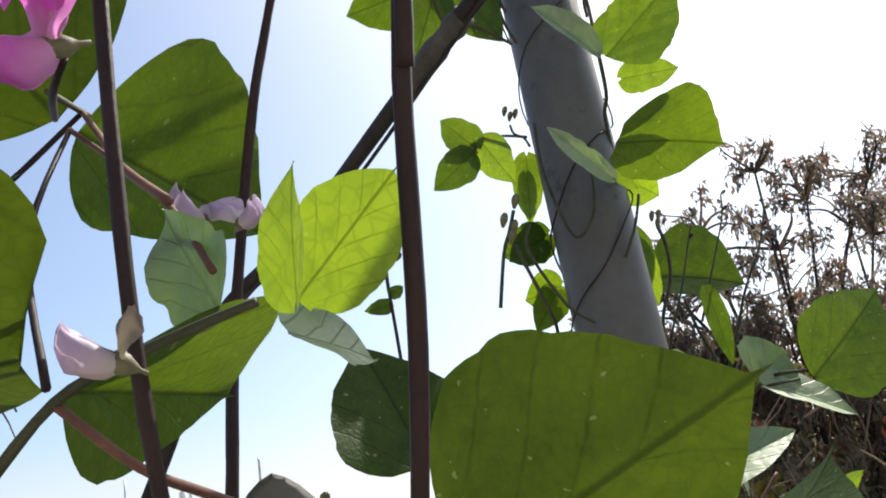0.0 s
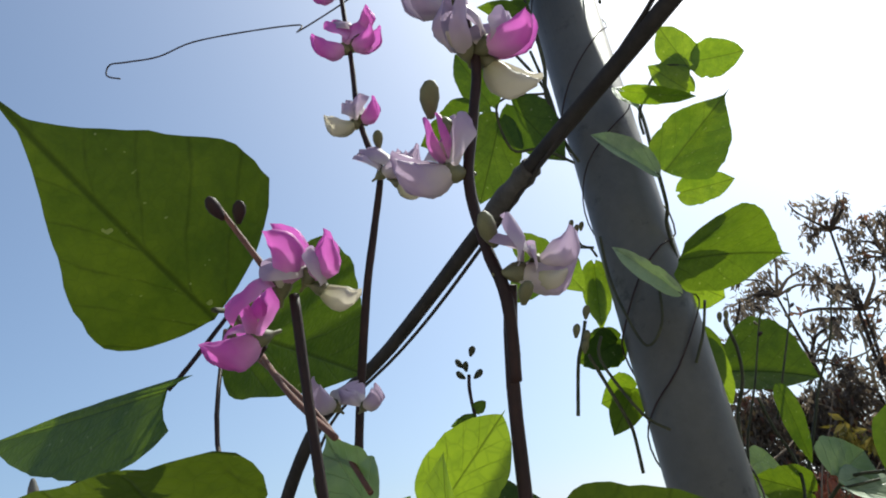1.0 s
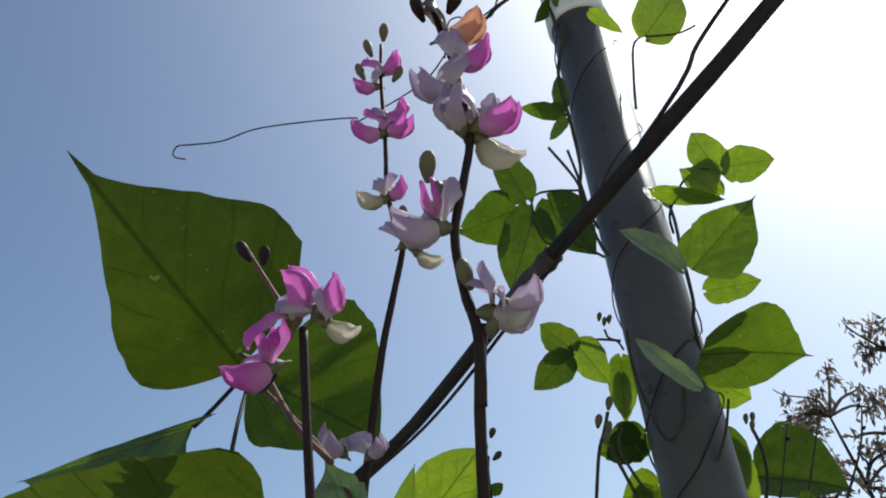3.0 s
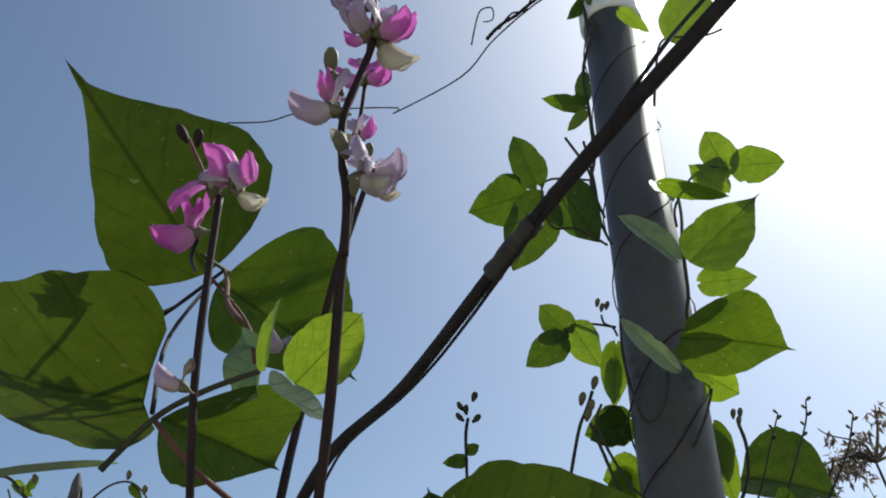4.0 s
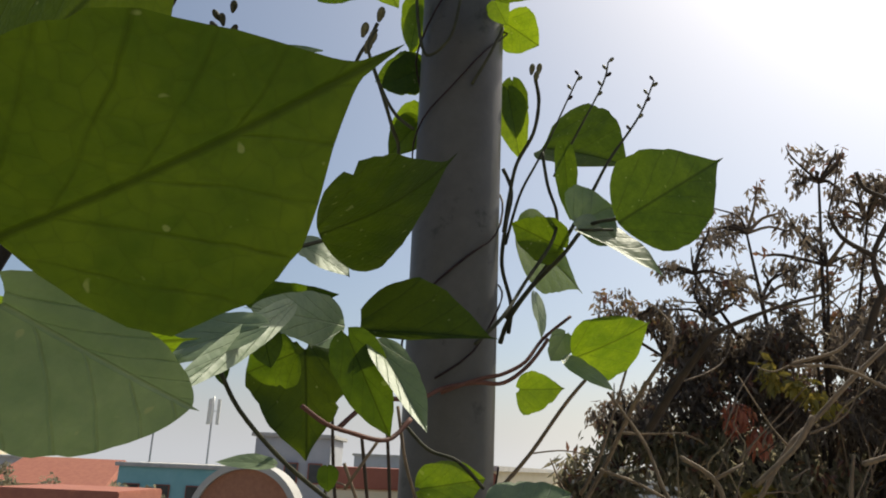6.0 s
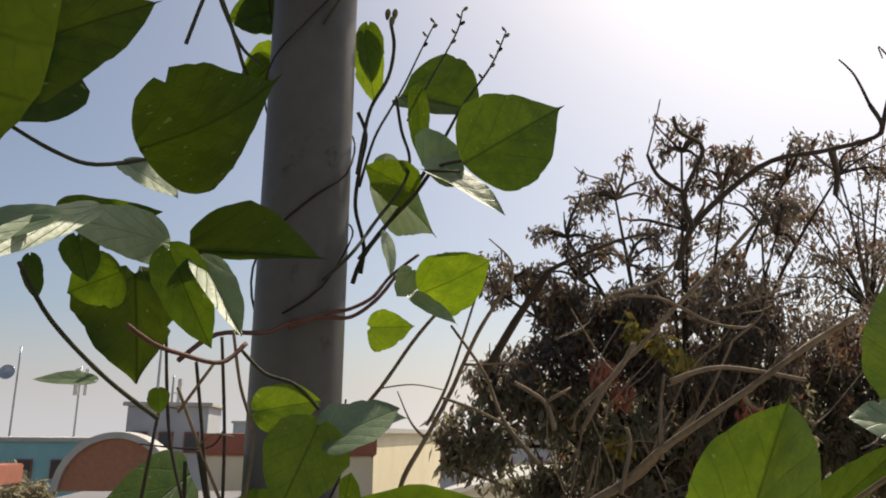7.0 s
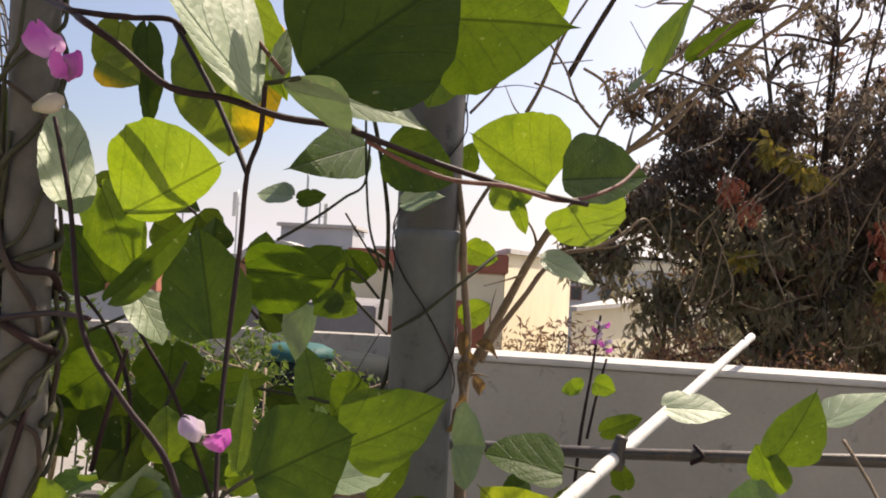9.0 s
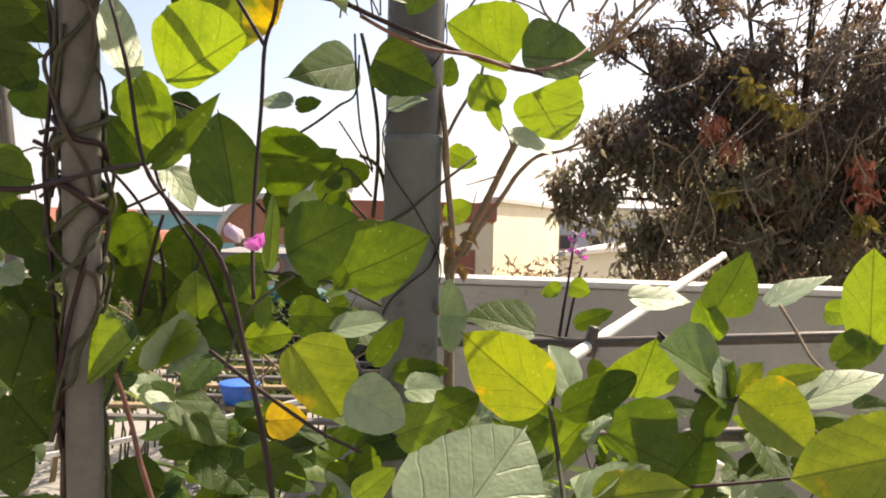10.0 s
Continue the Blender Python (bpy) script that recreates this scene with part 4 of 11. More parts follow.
tube("stem", [(0.419, 1.120, 2.298), (0.400, 1.120, 2.254), (0.376, 1.120, 2.196), (0.358, 1.120, 2.159), (0.336, 1.120, 2.112), (0.318, 1.120, 2.042)], 0.0010, 0.0021, M_STEM_GREEN, vine_pole)
bud(vine_pole, (0.525, 1.120, 2.294), (-0.80, -0.36, 0.48), 0.0098, M_STEM)
bud(vine_pole, (0.522, 1.120, 2.284), (0.78, -0.24, 0.57), 0.0097, M_CALYX)
bud(vine_pole, (0.516, 1.120, 2.272), (-0.80, -0.36, 0.48), 0.0097, M_CALYX)
bud(vine_pole, (0.511, 1.120, 2.260), (0.78, -0.24, 0.57), 0.0097, M_STEM)
bud(vine_pole, (0.506, 1.120, 2.249), (-0.80, -0.36, 0.48), 0.0097, M_CALYX)
bud(vine_pole, (0.500, 1.120, 2.234), (0.78, -0.24, 0.57), 0.0096, M_CALYX)
bud(vine_pole, (0.490, 1.120, 2.216), (-0.80, -0.36, 0.48), 0.0096, M_STEM)
bud(vine_pole, (0.456, 1.100, 2.309), (0.78, -0.24, 0.57), 0.0097, M_CALYX)
bud(vine_pole, (0.454, 1.100, 2.297), (-0.80, -0.36, 0.48), 0.0097, M_CALYX)
bud(vine_pole, (0.452, 1.100, 2.286), (0.78, -0.24, 0.57), 0.0096, M_STEM)
bud(vine_pole, (0.447, 1.100, 2.272), (-0.80, -0.36, 0.48), 0.0096, M_CALYX)
bud(vine_pole, (0.439, 1.100, 2.256), (0.78, -0.24, 0.57), 0.0096, M_CALYX)
bud(vine_pole, (0.419, 1.120, 2.298), (-0.80, -0.36, 0.48), 0.0099, M_STEM)
bud(vine_pole, (0.415, 1.120, 2.289), (0.78, -0.24, 0.57), 0.0098, M_CALYX)
bud(vine_pole, (0.408, 1.120, 2.275), (-0.80, -0.36, 0.48), 0.0098, M_CALYX)
bud(vine_pole, (0.401, 1.120, 2.258), (0.78, -0.24, 0.57), 0.0098, M_STEM)
tube("stem", [(0.436, 0.980, 2.037), (0.408, 1.020, 2.039), (0.385, 1.060, 2.013), (0.351, 1.100, 1.980), (0.325, 1.120, 1.942), (0.314, 1.130, 1.910)], 0.0022, 0.0033, M_STEM_GREEN, vine_pole)
tube("stem", [(0.364, 1.100, 2.169), (0.372, 1.100, 2.120), (0.384, 1.100, 2.080), (0.374, 1.080, 2.035), (0.337, 1.040, 1.972), (0.308, 1.000, 1.921), (0.276, 0.985, 1.885)], 0.0023, 0.0022, M_STEM_GREEN, vine_pole)
tube("stem", [(0.313, 1.120, 2.150), (0.325, 1.120, 2.117), (0.318, 1.120, 2.068), (0.314, 1.120, 2.013), (0.327, 1.120, 1.960), (0.324, 1.120, 1.922)], 0.0027, 0.0026, M_STEM_GREEN, vine_pole)
tube("petiole", [(0.391, 1.000, 2.028), (0.436, 1.000, 2.030)], 0.0017, 0.0017, M_STEM_GREEN, vine_pole)
tube("stem", [(0.240, 0.990, 1.831), (0.265, 0.985, 1.841), (0.289, 0.985, 1.849), (0.308, 0.990, 1.854), (0.334, 1.000, 1.870), (0.356, 1.020, 1.900), (0.390, 1.030, 1.930)], 0.0025, 0.0020, M_STEM_PINK, vine_pole)
tube("stem", [(0.142, 0.900, 1.784), (0.172, 0.930, 1.814), (0.217, 0.970, 1.822), (0.244, 0.985, 1.836), (0.279, 0.985, 1.843), (0.309, 0.985, 1.844), (0.338, 1.000, 1.867), (0.362, 1.020, 1.900)], 0.0026, 0.0023, M_STEM_PINK, vine_pole)
tube("stem", [(0.263, 0.990, 2.208), (0.283, 0.985, 2.245), (0.300, 0.990, 2.288)], 0.0021, 0.0018, M_STEM_GREEN, vine_pole)
tube("stem", [(0.144, 1.080, 1.470), (0.185, 1.080, 1.442), (0.199, 1.080, 1.353), (0.194, 1.080, 1.273), (0.177, 1.080, 1.213)], 0.0040, 0.0040, M_STEM_GREEN, vine_pole)
tube("stem", [(0.283, 1.030, 1.678), (0.300, 1.030, 1.583), (0.311, 1.030, 1.506), (0.317, 1.030, 1.420), (0.328, 1.030, 1.325), (0.324, 1.030, 1.248)], 0.0048, 0.0067, M_BARK, vine_pole)
tube("stem", [(0.203, 0.990, 1.337), (0.244, 0.985, 1.362), (0.279, 0.985, 1.392), (0.324, 1.000, 1.431), (0.371, 1.050, 1.471)], 0.0028, 0.0029, M_STEM_GREEN, vine_pole)
tube("stem", [(0.148, 1.040, 1.696), (0.165, 1.040, 1.622), (0.181, 1.040, 1.527), (0.183, 1.040, 1.441), (0.176, 1.040, 1.349)], 0.0037, 0.0038, M_STEM_GREEN, vine_pole)
tube("stem", [(0.140, 1.000, 1.686), (0.146, 1.000, 1.583), (0.156, 1.000, 1.501), (0.178, 1.000, 1.438)], 0.0021, 0.0021, M_STEM_GREEN, vine_pole)
tube("stem", [(0.114, 1.000, 1.526), (0.146, 1.000, 1.479), (0.178, 1.000, 1.433)], 0.0017, 0.0017, M_STEM_GREEN, vine_pole)
tube("stem", [(0.014, 0.950, 1.475), (0.071, 0.970, 1.515), (0.114, 0.980, 1.550), (0.143, 1.000, 1.577), (0.149, 1.000, 1.648)], 0.0027, 0.0019, M_STEM_GREEN, vine_pole)
blade(vine_pole, (0.121, 1.164, 1.664), (0.059, 0.865, 1.586), (0.050, 0.049), (0.91, -0.27, 0.31), "g", peak=(0.27, 0.27), full=1.97, drawn=1.04, lobe=0.04, curl=0.09, fold=0.09)
blade(vine_pole, (0.185, 0.895, 1.619), (0.293, 0.904, 1.579), (0.059, 0.054), (0.18, -0.95, 0.27), "g", peak=(0.28, 0.30), full=1.94, drawn=0.78, lobe=0.02, curl=0.11, fold=0.10)
leaf(vine_pole, (0.217, 0.880, 1.537), (0.280, 0.880, 1.555), 0.072, (-0.23, -0.58, 0.78), "p")
leaf(vine_pole, (0.045, 0.900, 1.542), (-0.009, 0.900, 1.546), 0.060, (0.07, -0.62, 0.79), "p")
leaf(vine_pole, (0.055, 0.900, 1.538), (0.098, 0.900, 1.547), 0.029, (0.03, -0.99, -0.17), "g")
leaf(vine_pole, (0.319, 1.100, 1.481), (0.375, 1.100, 1.460), 0.051, (-0.03, -1.00, -0.07), "l")
leaf(vine_pole, (0.316, 1.100, 1.353), (0.366, 1.100, 1.382), 0.051, (-0.00, -1.00, 0.00), "l")
leaf(vine_pole, (0.308, 1.100, 1.614), (0.320, 1.100, 1.670), 0.045, (0.04, -1.00, -0.01), "g")
leaf(vine_pole, (0.390, 0.900, 1.544), (0.364, 0.900, 1.601), 0.073, (-0.10, -0.99, -0.04), "l")
leaf(vine_pole, (0.387, 0.900, 1.553), (0.405, 0.900, 1.501), 0.027, (-0.09, -1.00, -0.03), "l")

# withered leaves hanging against the pole
leaf(vine_pole, (0.317, 1.020, 1.335), (0.320, 1.017, 1.296), 0.020, (0.21, -0.70, 0.31), "b", fold=0.6, curl=0.7, wave=0.12)
leaf(vine_pole, (0.330, 1.021, 1.303), (0.351, 1.029, 1.288), 0.013, (-0.48, -0.70, -0.20), "b", fold=0.6, curl=0.7, wave=0.12)
leaf(vine_pole, (0.315, 1.021, 1.278), (0.346, 1.029, 1.272), 0.019, (-0.05, -0.70, 0.33), "b", fold=0.6, curl=0.7, wave=0.12)
leaf(vine_pole, (0.340, 1.021, 1.262), (0.360, 1.030, 1.228), 0.021, (0.05, -0.70, 0.46), "b", fold=0.6, curl=0.7, wave=0.12)
leaf(vine_pole, (0.324, 1.022, 1.231), (0.314, 1.028, 1.205), 0.014, (0.18, -0.70, -0.11), "b", fold=0.6, curl=0.7, wave=0.12)
leaf(vine_pole, (0.344, 1.021, 1.318), (0.383, 1.020, 1.304), 0.024, (0.44, -0.70, 0.64), "b", fold=0.6, curl=0.7, wave=0.12)
leaf(vine_pole, (0.314, 1.022, 1.207), (0.306, 1.019, 1.161), 0.024, (0.60, -0.70, 0.08), "b", fold=0.6, curl=0.7, wave=0.12)

vine_front = empty("bean_vine", (-0.100, 0.500, 0.000), "bean vine with broad leaves over the weathered white pipe", "vine", "bean vines")
blade(vine_front, (-0.176, 0.433, 2.166), (-0.226, 0.294, 2.233), (0.055, 0.080), (0.44, -0.51, -0.74), "d", peak=(0.19, 0.35), full=1.84, drawn=1.75, lobe=-0.01, curl=0.20, fold=-0.19)
blade(vine_front, (-0.171, 0.441, 2.162), (-0.131, 0.680, 2.192), (0.083, 0.041), (0.79, -0.06, -0.61), "g", peak=(0.23, 0.20), full=1.69, drawn=0.99, lobe=-0.00, curl=-0.06, fold=0.13)
blade(vine_front, (-0.130, 0.304, 2.013), (-0.230, 0.258, 2.017), (0.096, 0.079), (0.04, -0.16, -0.99), "d", peak=(0.40, 0.14), full=1.98, drawn=1.08, lobe=0.09, curl=0.28, fold=-0.19)
blade(vine_front, (-0.201, 0.423, 2.124), (-0.426, 0.613, 2.165), (0.050, 0.008), (-0.57, -0.75, 0.34), "g", peak=(0.17, 0.27), full=1.68, drawn=1.16, lobe=0.14, curl=-0.03, fold=0.12)
blade(vine_front, (-0.116, 0.297, 2.002), (-0.104, 0.424, 2.018), (0.046, 0.024), (0.78, 0.01, -0.62), "g", peak=(0.44, 0.28), full=1.48, drawn=1.27, lobe=-0.00, curl=-0.03, fold=0.45)
blade(vine_front, (-0.054, 0.298, 2.017), (-0.022, 0.286, 2.046), (0.016, 0.016), (0.11, -0.87, -0.48), "l", peak=(0.42, 0.42), full=2.00, drawn=0.75, lobe=0.03, curl=0.07, fold=0.06)
leaf(vine_front, (-0.079, 0.318, 2.024), (-0.097, 0.322, 2.061), 0.037, (-0.59, -0.79, -0.19), "p", fold=0.3, curl=0.1, wave=0.09, full=0.31, asym=-0.06, vary=0.25)
leaf(vine_front, (-0.052, 0.264, 2.000), (-0.033, 0.296, 1.998), 0.023, (0.73, -0.39, 0.57), "p", fold=0.2, curl=0.1, wave=0.06, full=0.48, asym=0.27, vary=0.25)
leaf(vine_front, (-0.046, 0.239, 2.000), (-0.045, 0.236, 2.029), 0.023, (-0.84, -0.54, 0.00), "l", fold=0.3, curl=0.1, wave=0.02, full=0.65, asym=-0.03, vary=0.25)
leaf(vine_front, (-0.142, 0.300, 1.981), (-0.240, 0.300, 1.974), 0.040, (-0.07, -0.29, 0.95), "p")
leaf(vine_front, (-0.017, 0.460, 1.923), (-0.014, 0.460, 1.949), 0.035, (0.98, -0.14, -0.13), "p")
blade(vine_front, (-0.172, 0.327, 1.881), (-0.244, 0.331, 1.939), (0.009, 0.049), (0.03, -0.99, 0.10), "g", peak=(0.27, 0.19), full=1.36, drawn=0.57, lobe=-0.00, curl=0.01, fold=0.10)
blade(vine_front, (-0.189, 0.359, 1.885), (-0.091, 0.355, 1.899), (0.009, 0.056), (-0.02, -1.00, -0.10), "g", peak=(0.32, 0.31), full=1.99, drawn=0.98, lobe=0.08, curl=0.07, fold=0.10)
leaf(vine_front, (-0.161, 0.350, 1.887), (-0.089, 0.350, 1.896), 0.044, (0.03, -0.97, -0.22), "g")
tube("petiole", [(-0.081, 0.360, 1.966), (-0.090, 0.330, 1.973), (-0.098, 0.300, 1.980), (-0.113, 0.285, 1.997)], 0.0016, 0.0013, M_STEM_PINK, vine_front)
tube("stem", [(-0.058, 0.262, 2.008), (-0.085, 0.270, 2.003), (-0.113, 0.285, 1.997), (-0.135, 0.290, 1.976)], 0.0012, 0.0016, M_STEM_GREEN, vine_front)
tube("petiole", [(-0.167, 0.425, 2.154), (-0.150, 0.350, 2.071), (-0.117, 0.290, 2.002)], 0.0012, 0.0012, M_STEM, vine_front)
tube("petiole", [(-0.167, 0.425, 2.154), (-0.105, 0.350, 2.079), (-0.076, 0.300, 2.030)], 0.0013, 0.0012, M_STEM_PINK, vine_front)
tube("petiole", [(-0.201, 0.423, 2.124), (-0.190, 0.428, 2.138), (-0.167, 0.440, 2.172)], 0.0014, 0.0014, M_STEM, vine_front)
tube("petiole", [(-0.162, 0.391, 2.154), (-0.167, 0.440, 2.172), (-0.171, 0.489, 2.190)], 0.0016, 0.0016, M_STEM_GREEN, vine_front)
tube("petiole", [(-0.167, 0.440, 2.172), (-0.144, 0.400, 2.135), (-0.114, 0.340, 2.087), (-0.087, 0.300, 2.053)], 0.0015, 0.0016, M_STEM_PINK, vine_front)
tube("tendril", [(-0.776, 1.600, 3.365), (-0.812, 1.600, 3.383), (-0.805, 1.600, 3.417), (-0.762, 1.600, 3.416), (-0.673, 1.600, 3.414), (-0.577, 1.600, 3.441), (-0.416, 1.600, 3.441), (-0.289, 1.600, 3.430), (-0.283, 1.550, 3.367), (-0.085, 1.400, 3.332), (0.004, 1.300, 3.347), (0.107, 1.150, 3.288), (0.192, 1.040, 3.222)], 0.0022, 0.0020, M_STEM, vine_pole)
blade(vine_front, (-0.030, 0.275, 1.785), (-0.088, 0.276, 1.881), (0.041, 0.057), (0.33, -0.92, 0.20), "t", peak=(0.29, 0.35), full=2.44, drawn=1.24, lobe=0.07, curl=0.09, fold=0.16)
leaf(vine_front, (-0.027, 0.270, 1.816), (0.014, 0.270, 1.809), 0.028, (-0.02, -0.99, -0.10), "d")
leaf(vine_front, (-0.044, 0.340, 1.792), (0.034, 0.420, 1.801), 0.019, (0.67, -0.61, -0.42), "o", fold=0.25)
leaf(vine_front, (-0.032, 0.440, 1.755), (-0.006, 0.440, 1.796), 0.046, (0.32, -0.92, -0.21), "g")
leaf(vine_front, (-0.069, 0.440, 1.815), (-0.033, 0.440, 1.790), 0.027, (0.11, -0.98, 0.16), "g")
tube("stem", [(-0.036, 0.320, 1.789), (-0.010, 0.320, 1.770), (0.012, 0.320, 1.753)], 0.0012, 0.0012, M_STEM_PINK, vine_front)
tube("stem", [(-0.005, 0.290, 1.813), (0.011, 0.290, 1.795), (0.025, 0.290, 1.776), (0.036, 0.290, 1.753)], 0.0011, 0.0012, M_STEM, vine_front)
tube("stem", [(-0.022, 0.330, 1.852), (-0.020, 0.330, 1.822), (-0.022, 0.330, 1.795), (-0.019, 0.330, 1.776), (-0.009, 0.330, 1.752)], 0.0015, 0.0014, M_STEM_PINK, vine_front)
tube("stem", [(0.019, 0.430, 1.900), (-0.001, 0.430, 1.889), (-0.022, 0.430, 1.865), (-0.046, 0.450, 1.835), (-0.065, 0.460, 1.815)], 0.0018, 0.0018, M_STEM_GREEN, vine_front)
tube("stem", [(-0.027, 0.480, 1.885), (-0.014, 0.480, 1.821), (-0.002, 0.480, 1.765)], 0.0013, 0.0017, M_STEM_GREEN, vine_front)
tube("stem", [(0.021, 0.420, 1.897), (0.013, 0.400, 1.889), (0.007, 0.380, 1.876), (0.001, 0.360, 1.856), (-0.009, 0.350, 1.838), (-0.013, 0.340, 1.822), (-0.008, 0.340, 1.798)], 0.0016, 0.0013, M_STEM, vine_front)

spike_a = empty("flower_spike", (-0.120, 0.300, 1.600), "purple flower stalk with magenta bean flowers and buds", "flower spike", "flower spikes")
tube("stalk", [(-0.074, 0.297, 1.854), (-0.079, 0.290, 1.893), (-0.081, 0.275, 1.941), (-0.084, 0.260, 1.997), (-0.086, 0.255, 2.049), (-0.087, 0.252, 2.095)], 0.0017, 0.0019, M_STEM, spike_a)
flower(spike_a, (-0.081, 0.250, 2.099), (0.67, -0.53, 0.52), (-0.06, -0.92, -0.38), 0.0190, "mixed", 1.0)
flower(spike_a, (-0.091, 0.252, 2.098), (0.26, -0.61, 0.75), (0.12, -0.87, -0.48), 0.0233, "pink", 1.0)
flower(spike_a, (-0.078, 0.250, 2.095), (0.89, 0.16, -0.42), (0.14, -0.99, -0.06), 0.0157, "cream", 1.0)
tube("pedicel", [(-0.091, 0.252, 2.096), (-0.098, 0.252, 2.110), (-0.105, 0.252, 2.123), (-0.112, 0.252, 2.136)], 0.0013, 0.0010, M_STEM_PINK, spike_a)
bud(spike_a, (-0.110, 0.252, 2.130), (-0.43, -0.63, 0.64), 0.0106, M_STEM)
bud(spike_a, (-0.105, 0.252, 2.127), (0.31, -0.60, 0.74), 0.0095, M_STEM)
bud(spike_a, (-0.089, 0.252, 2.097), (-0.28, -0.85, 0.45), 0.0090, M_CREAM)
flower(spike_a, (-0.104, 0.272, 2.089), (-0.85, -0.42, -0.32), (0.23, -0.93, -0.30), 0.0233, "pink", 1.0)
flower(spike_a, (-0.108, 0.272, 2.090), (0.22, -0.77, 0.60), (0.13, -0.94, -0.30), 0.0160, "pink", 1.0)
tube("pedicel", [(-0.104, 0.272, 2.085), (-0.115, 0.290, 2.086), (-0.132, 0.330, 2.103)], 0.0011, 0.0013, M_STEM, spike_a)
flower(spike_a, (-0.081, 0.245, 1.994), (-0.73, -0.58, 0.36), (0.71, -0.63, 0.32), 0.0145, "closed", 0.0)

spike_b = empty("flower_spike", (-0.050, 0.300, 1.600), "tall purple flower stalk crowded with lilac bean flowers", "flower spike", "flower spikes")
tube("stalk", [(-0.039, 0.300, 1.854), (-0.036, 0.290, 1.893), (-0.032, 0.278, 1.935), (-0.024, 0.255, 1.990), (-0.019, 0.235, 2.044), (-0.014, 0.222, 2.072)], 0.0024, 0.0021, M_STEM, spike_b)
tube("stalk", [(-0.018, 0.233, 2.045), (-0.016, 0.222, 2.067), (-0.019, 0.220, 2.085), (-0.020, 0.218, 2.108), (-0.014, 0.216, 2.131), (-0.009, 0.215, 2.154), (-0.011, 0.215, 2.188), (-0.016, 0.215, 2.219), (-0.018, 0.215, 2.242)], 0.0021, 0.0015, M_STEM, spike_b)
flower(spike_b, (-0.013, 0.220, 2.075), (1.00, 0.06, -0.07), (0.23, -0.87, 0.44), 0.0202, "lilac", 0.4)
flower(spike_b, (-0.006, 0.221, 2.076), (0.91, -0.28, 0.32), (-0.37, -0.82, 0.43), 0.0170, "lilac", 0.8)
flower(spike_b, (-0.008, 0.219, 2.073), (0.95, -0.03, -0.32), (0.24, -0.97, 0.04), 0.0118, "cream", 0.5)
bud(spike_b, (-0.016, 0.217, 2.083), (-0.31, -0.65, 0.70), 0.0127, M_CALYX)
bud(spike_b, (-0.012, 0.217, 2.063), (0.22, -0.77, 0.60), 0.0089, M_CALYX)
flower(spike_b, (-0.023, 0.217, 2.111), (-0.93, -0.38, 0.02), (0.32, -0.80, 0.51), 0.0214, "lilac", 0.5)
flower(spike_b, (-0.025, 0.220, 2.116), (-0.18, -0.79, 0.58), (-0.41, -0.77, -0.48), 0.0174, "mixed", 0.4)
flower(spike_b, (-0.007, 0.213, 2.155), (0.92, -0.40, 0.01), (-0.06, -0.95, 0.32), 0.0207, "mixed", 0.5)
flower(spike_b, (-0.012, 0.213, 2.154), (-0.17, -0.91, 0.38), (0.55, -0.71, -0.44), 0.0202, "lilac", 0.6)
flower(spike_b, (-0.006, 0.217, 2.153), (0.72, 0.17, -0.67), (0.63, -0.76, 0.15), 0.0208, "cream", 0.7)
flower(spike_b, (-0.014, 0.217, 2.179), (-0.70, -0.70, -0.12), (0.34, -0.81, 0.47), 0.0212, "lilac", 0.6)
flower(spike_b, (-0.010, 0.217, 2.194), (0.81, -0.59, -0.05), (-0.22, -0.88, 0.41), 0.0194, "mixed", 0.4)
flower(spike_b, (-0.015, 0.217, 2.212), (0.96, -0.25, 0.14), (-0.22, -0.88, 0.41), 0.0205, "faded", 0.5)
bud(spike_b, (-0.028, 0.217, 2.133), (0.10, -0.64, 0.76), 0.0132, M_CALYX)
bud(spike_b, (-0.021, 0.217, 2.120), (-0.39, -0.77, 0.50), 0.0124, M_CALYX)
bud(spike_b, (-0.022, 0.217, 2.224), (-0.37, -0.70, 0.61), 0.0134, M_STEM)
bud(spike_b, (-0.011, 0.217, 2.227), (0.57, -0.57, 0.59), 0.0134, M_STEM)
bud(spike_b, (-0.019, 0.217, 2.237), (0.11, -0.72, 0.68), 0.0136, M_STEM)
bud(spike_b, (-0.025, 0.217, 2.241), (-0.45, -0.68, 0.58), 0.0137, M_STEM)
bud(spike_b, (-0.011, 0.217, 2.243), (0.57, -0.57, 0.59), 0.0137, M_STEM)
flower(spike_b, (-0.042, 0.300, 1.950), (0.94, -0.28, 0.21), (-0.07, -0.86, 0.50), 0.0169, "mixed", 0.8)
flower(spike_b, (-0.036, 0.297, 1.944), (0.82, -0.05, -0.58), (0.36, -0.81, 0.46), 0.0107, "cream", 0.4)
bud(spike_b, (-0.048, 0.300, 1.945), (-0.01, -0.62, 0.78), 0.0141, M_CALYX)

spike_c = empty("flower_spike", (-0.100, 0.450, 1.700), "dark slender flower stalk with small magenta bean flowers", "flower spike", "flower spikes")
tube("stalk", [(-0.125, 0.470, 1.899), (-0.115, 0.470, 1.976), (-0.111, 0.475, 2.038), (-0.101, 0.470, 2.101), (-0.084, 0.447, 2.168), (-0.073, 0.440, 2.206), (-0.062, 0.433, 2.245), (-0.065, 0.428, 2.254), (-0.070, 0.425, 2.286), (-0.069, 0.425, 2.330), (-0.069, 0.425, 2.396), (-0.067, 0.425, 2.438)], 0.0034, 0.0014, M_STEM, spike_c)
flower(spike_c, (-0.070, 0.425, 2.341), (-0.88, -0.46, 0.07), (0.37, -0.76, 0.54), 0.0258, "pink", 1.0)
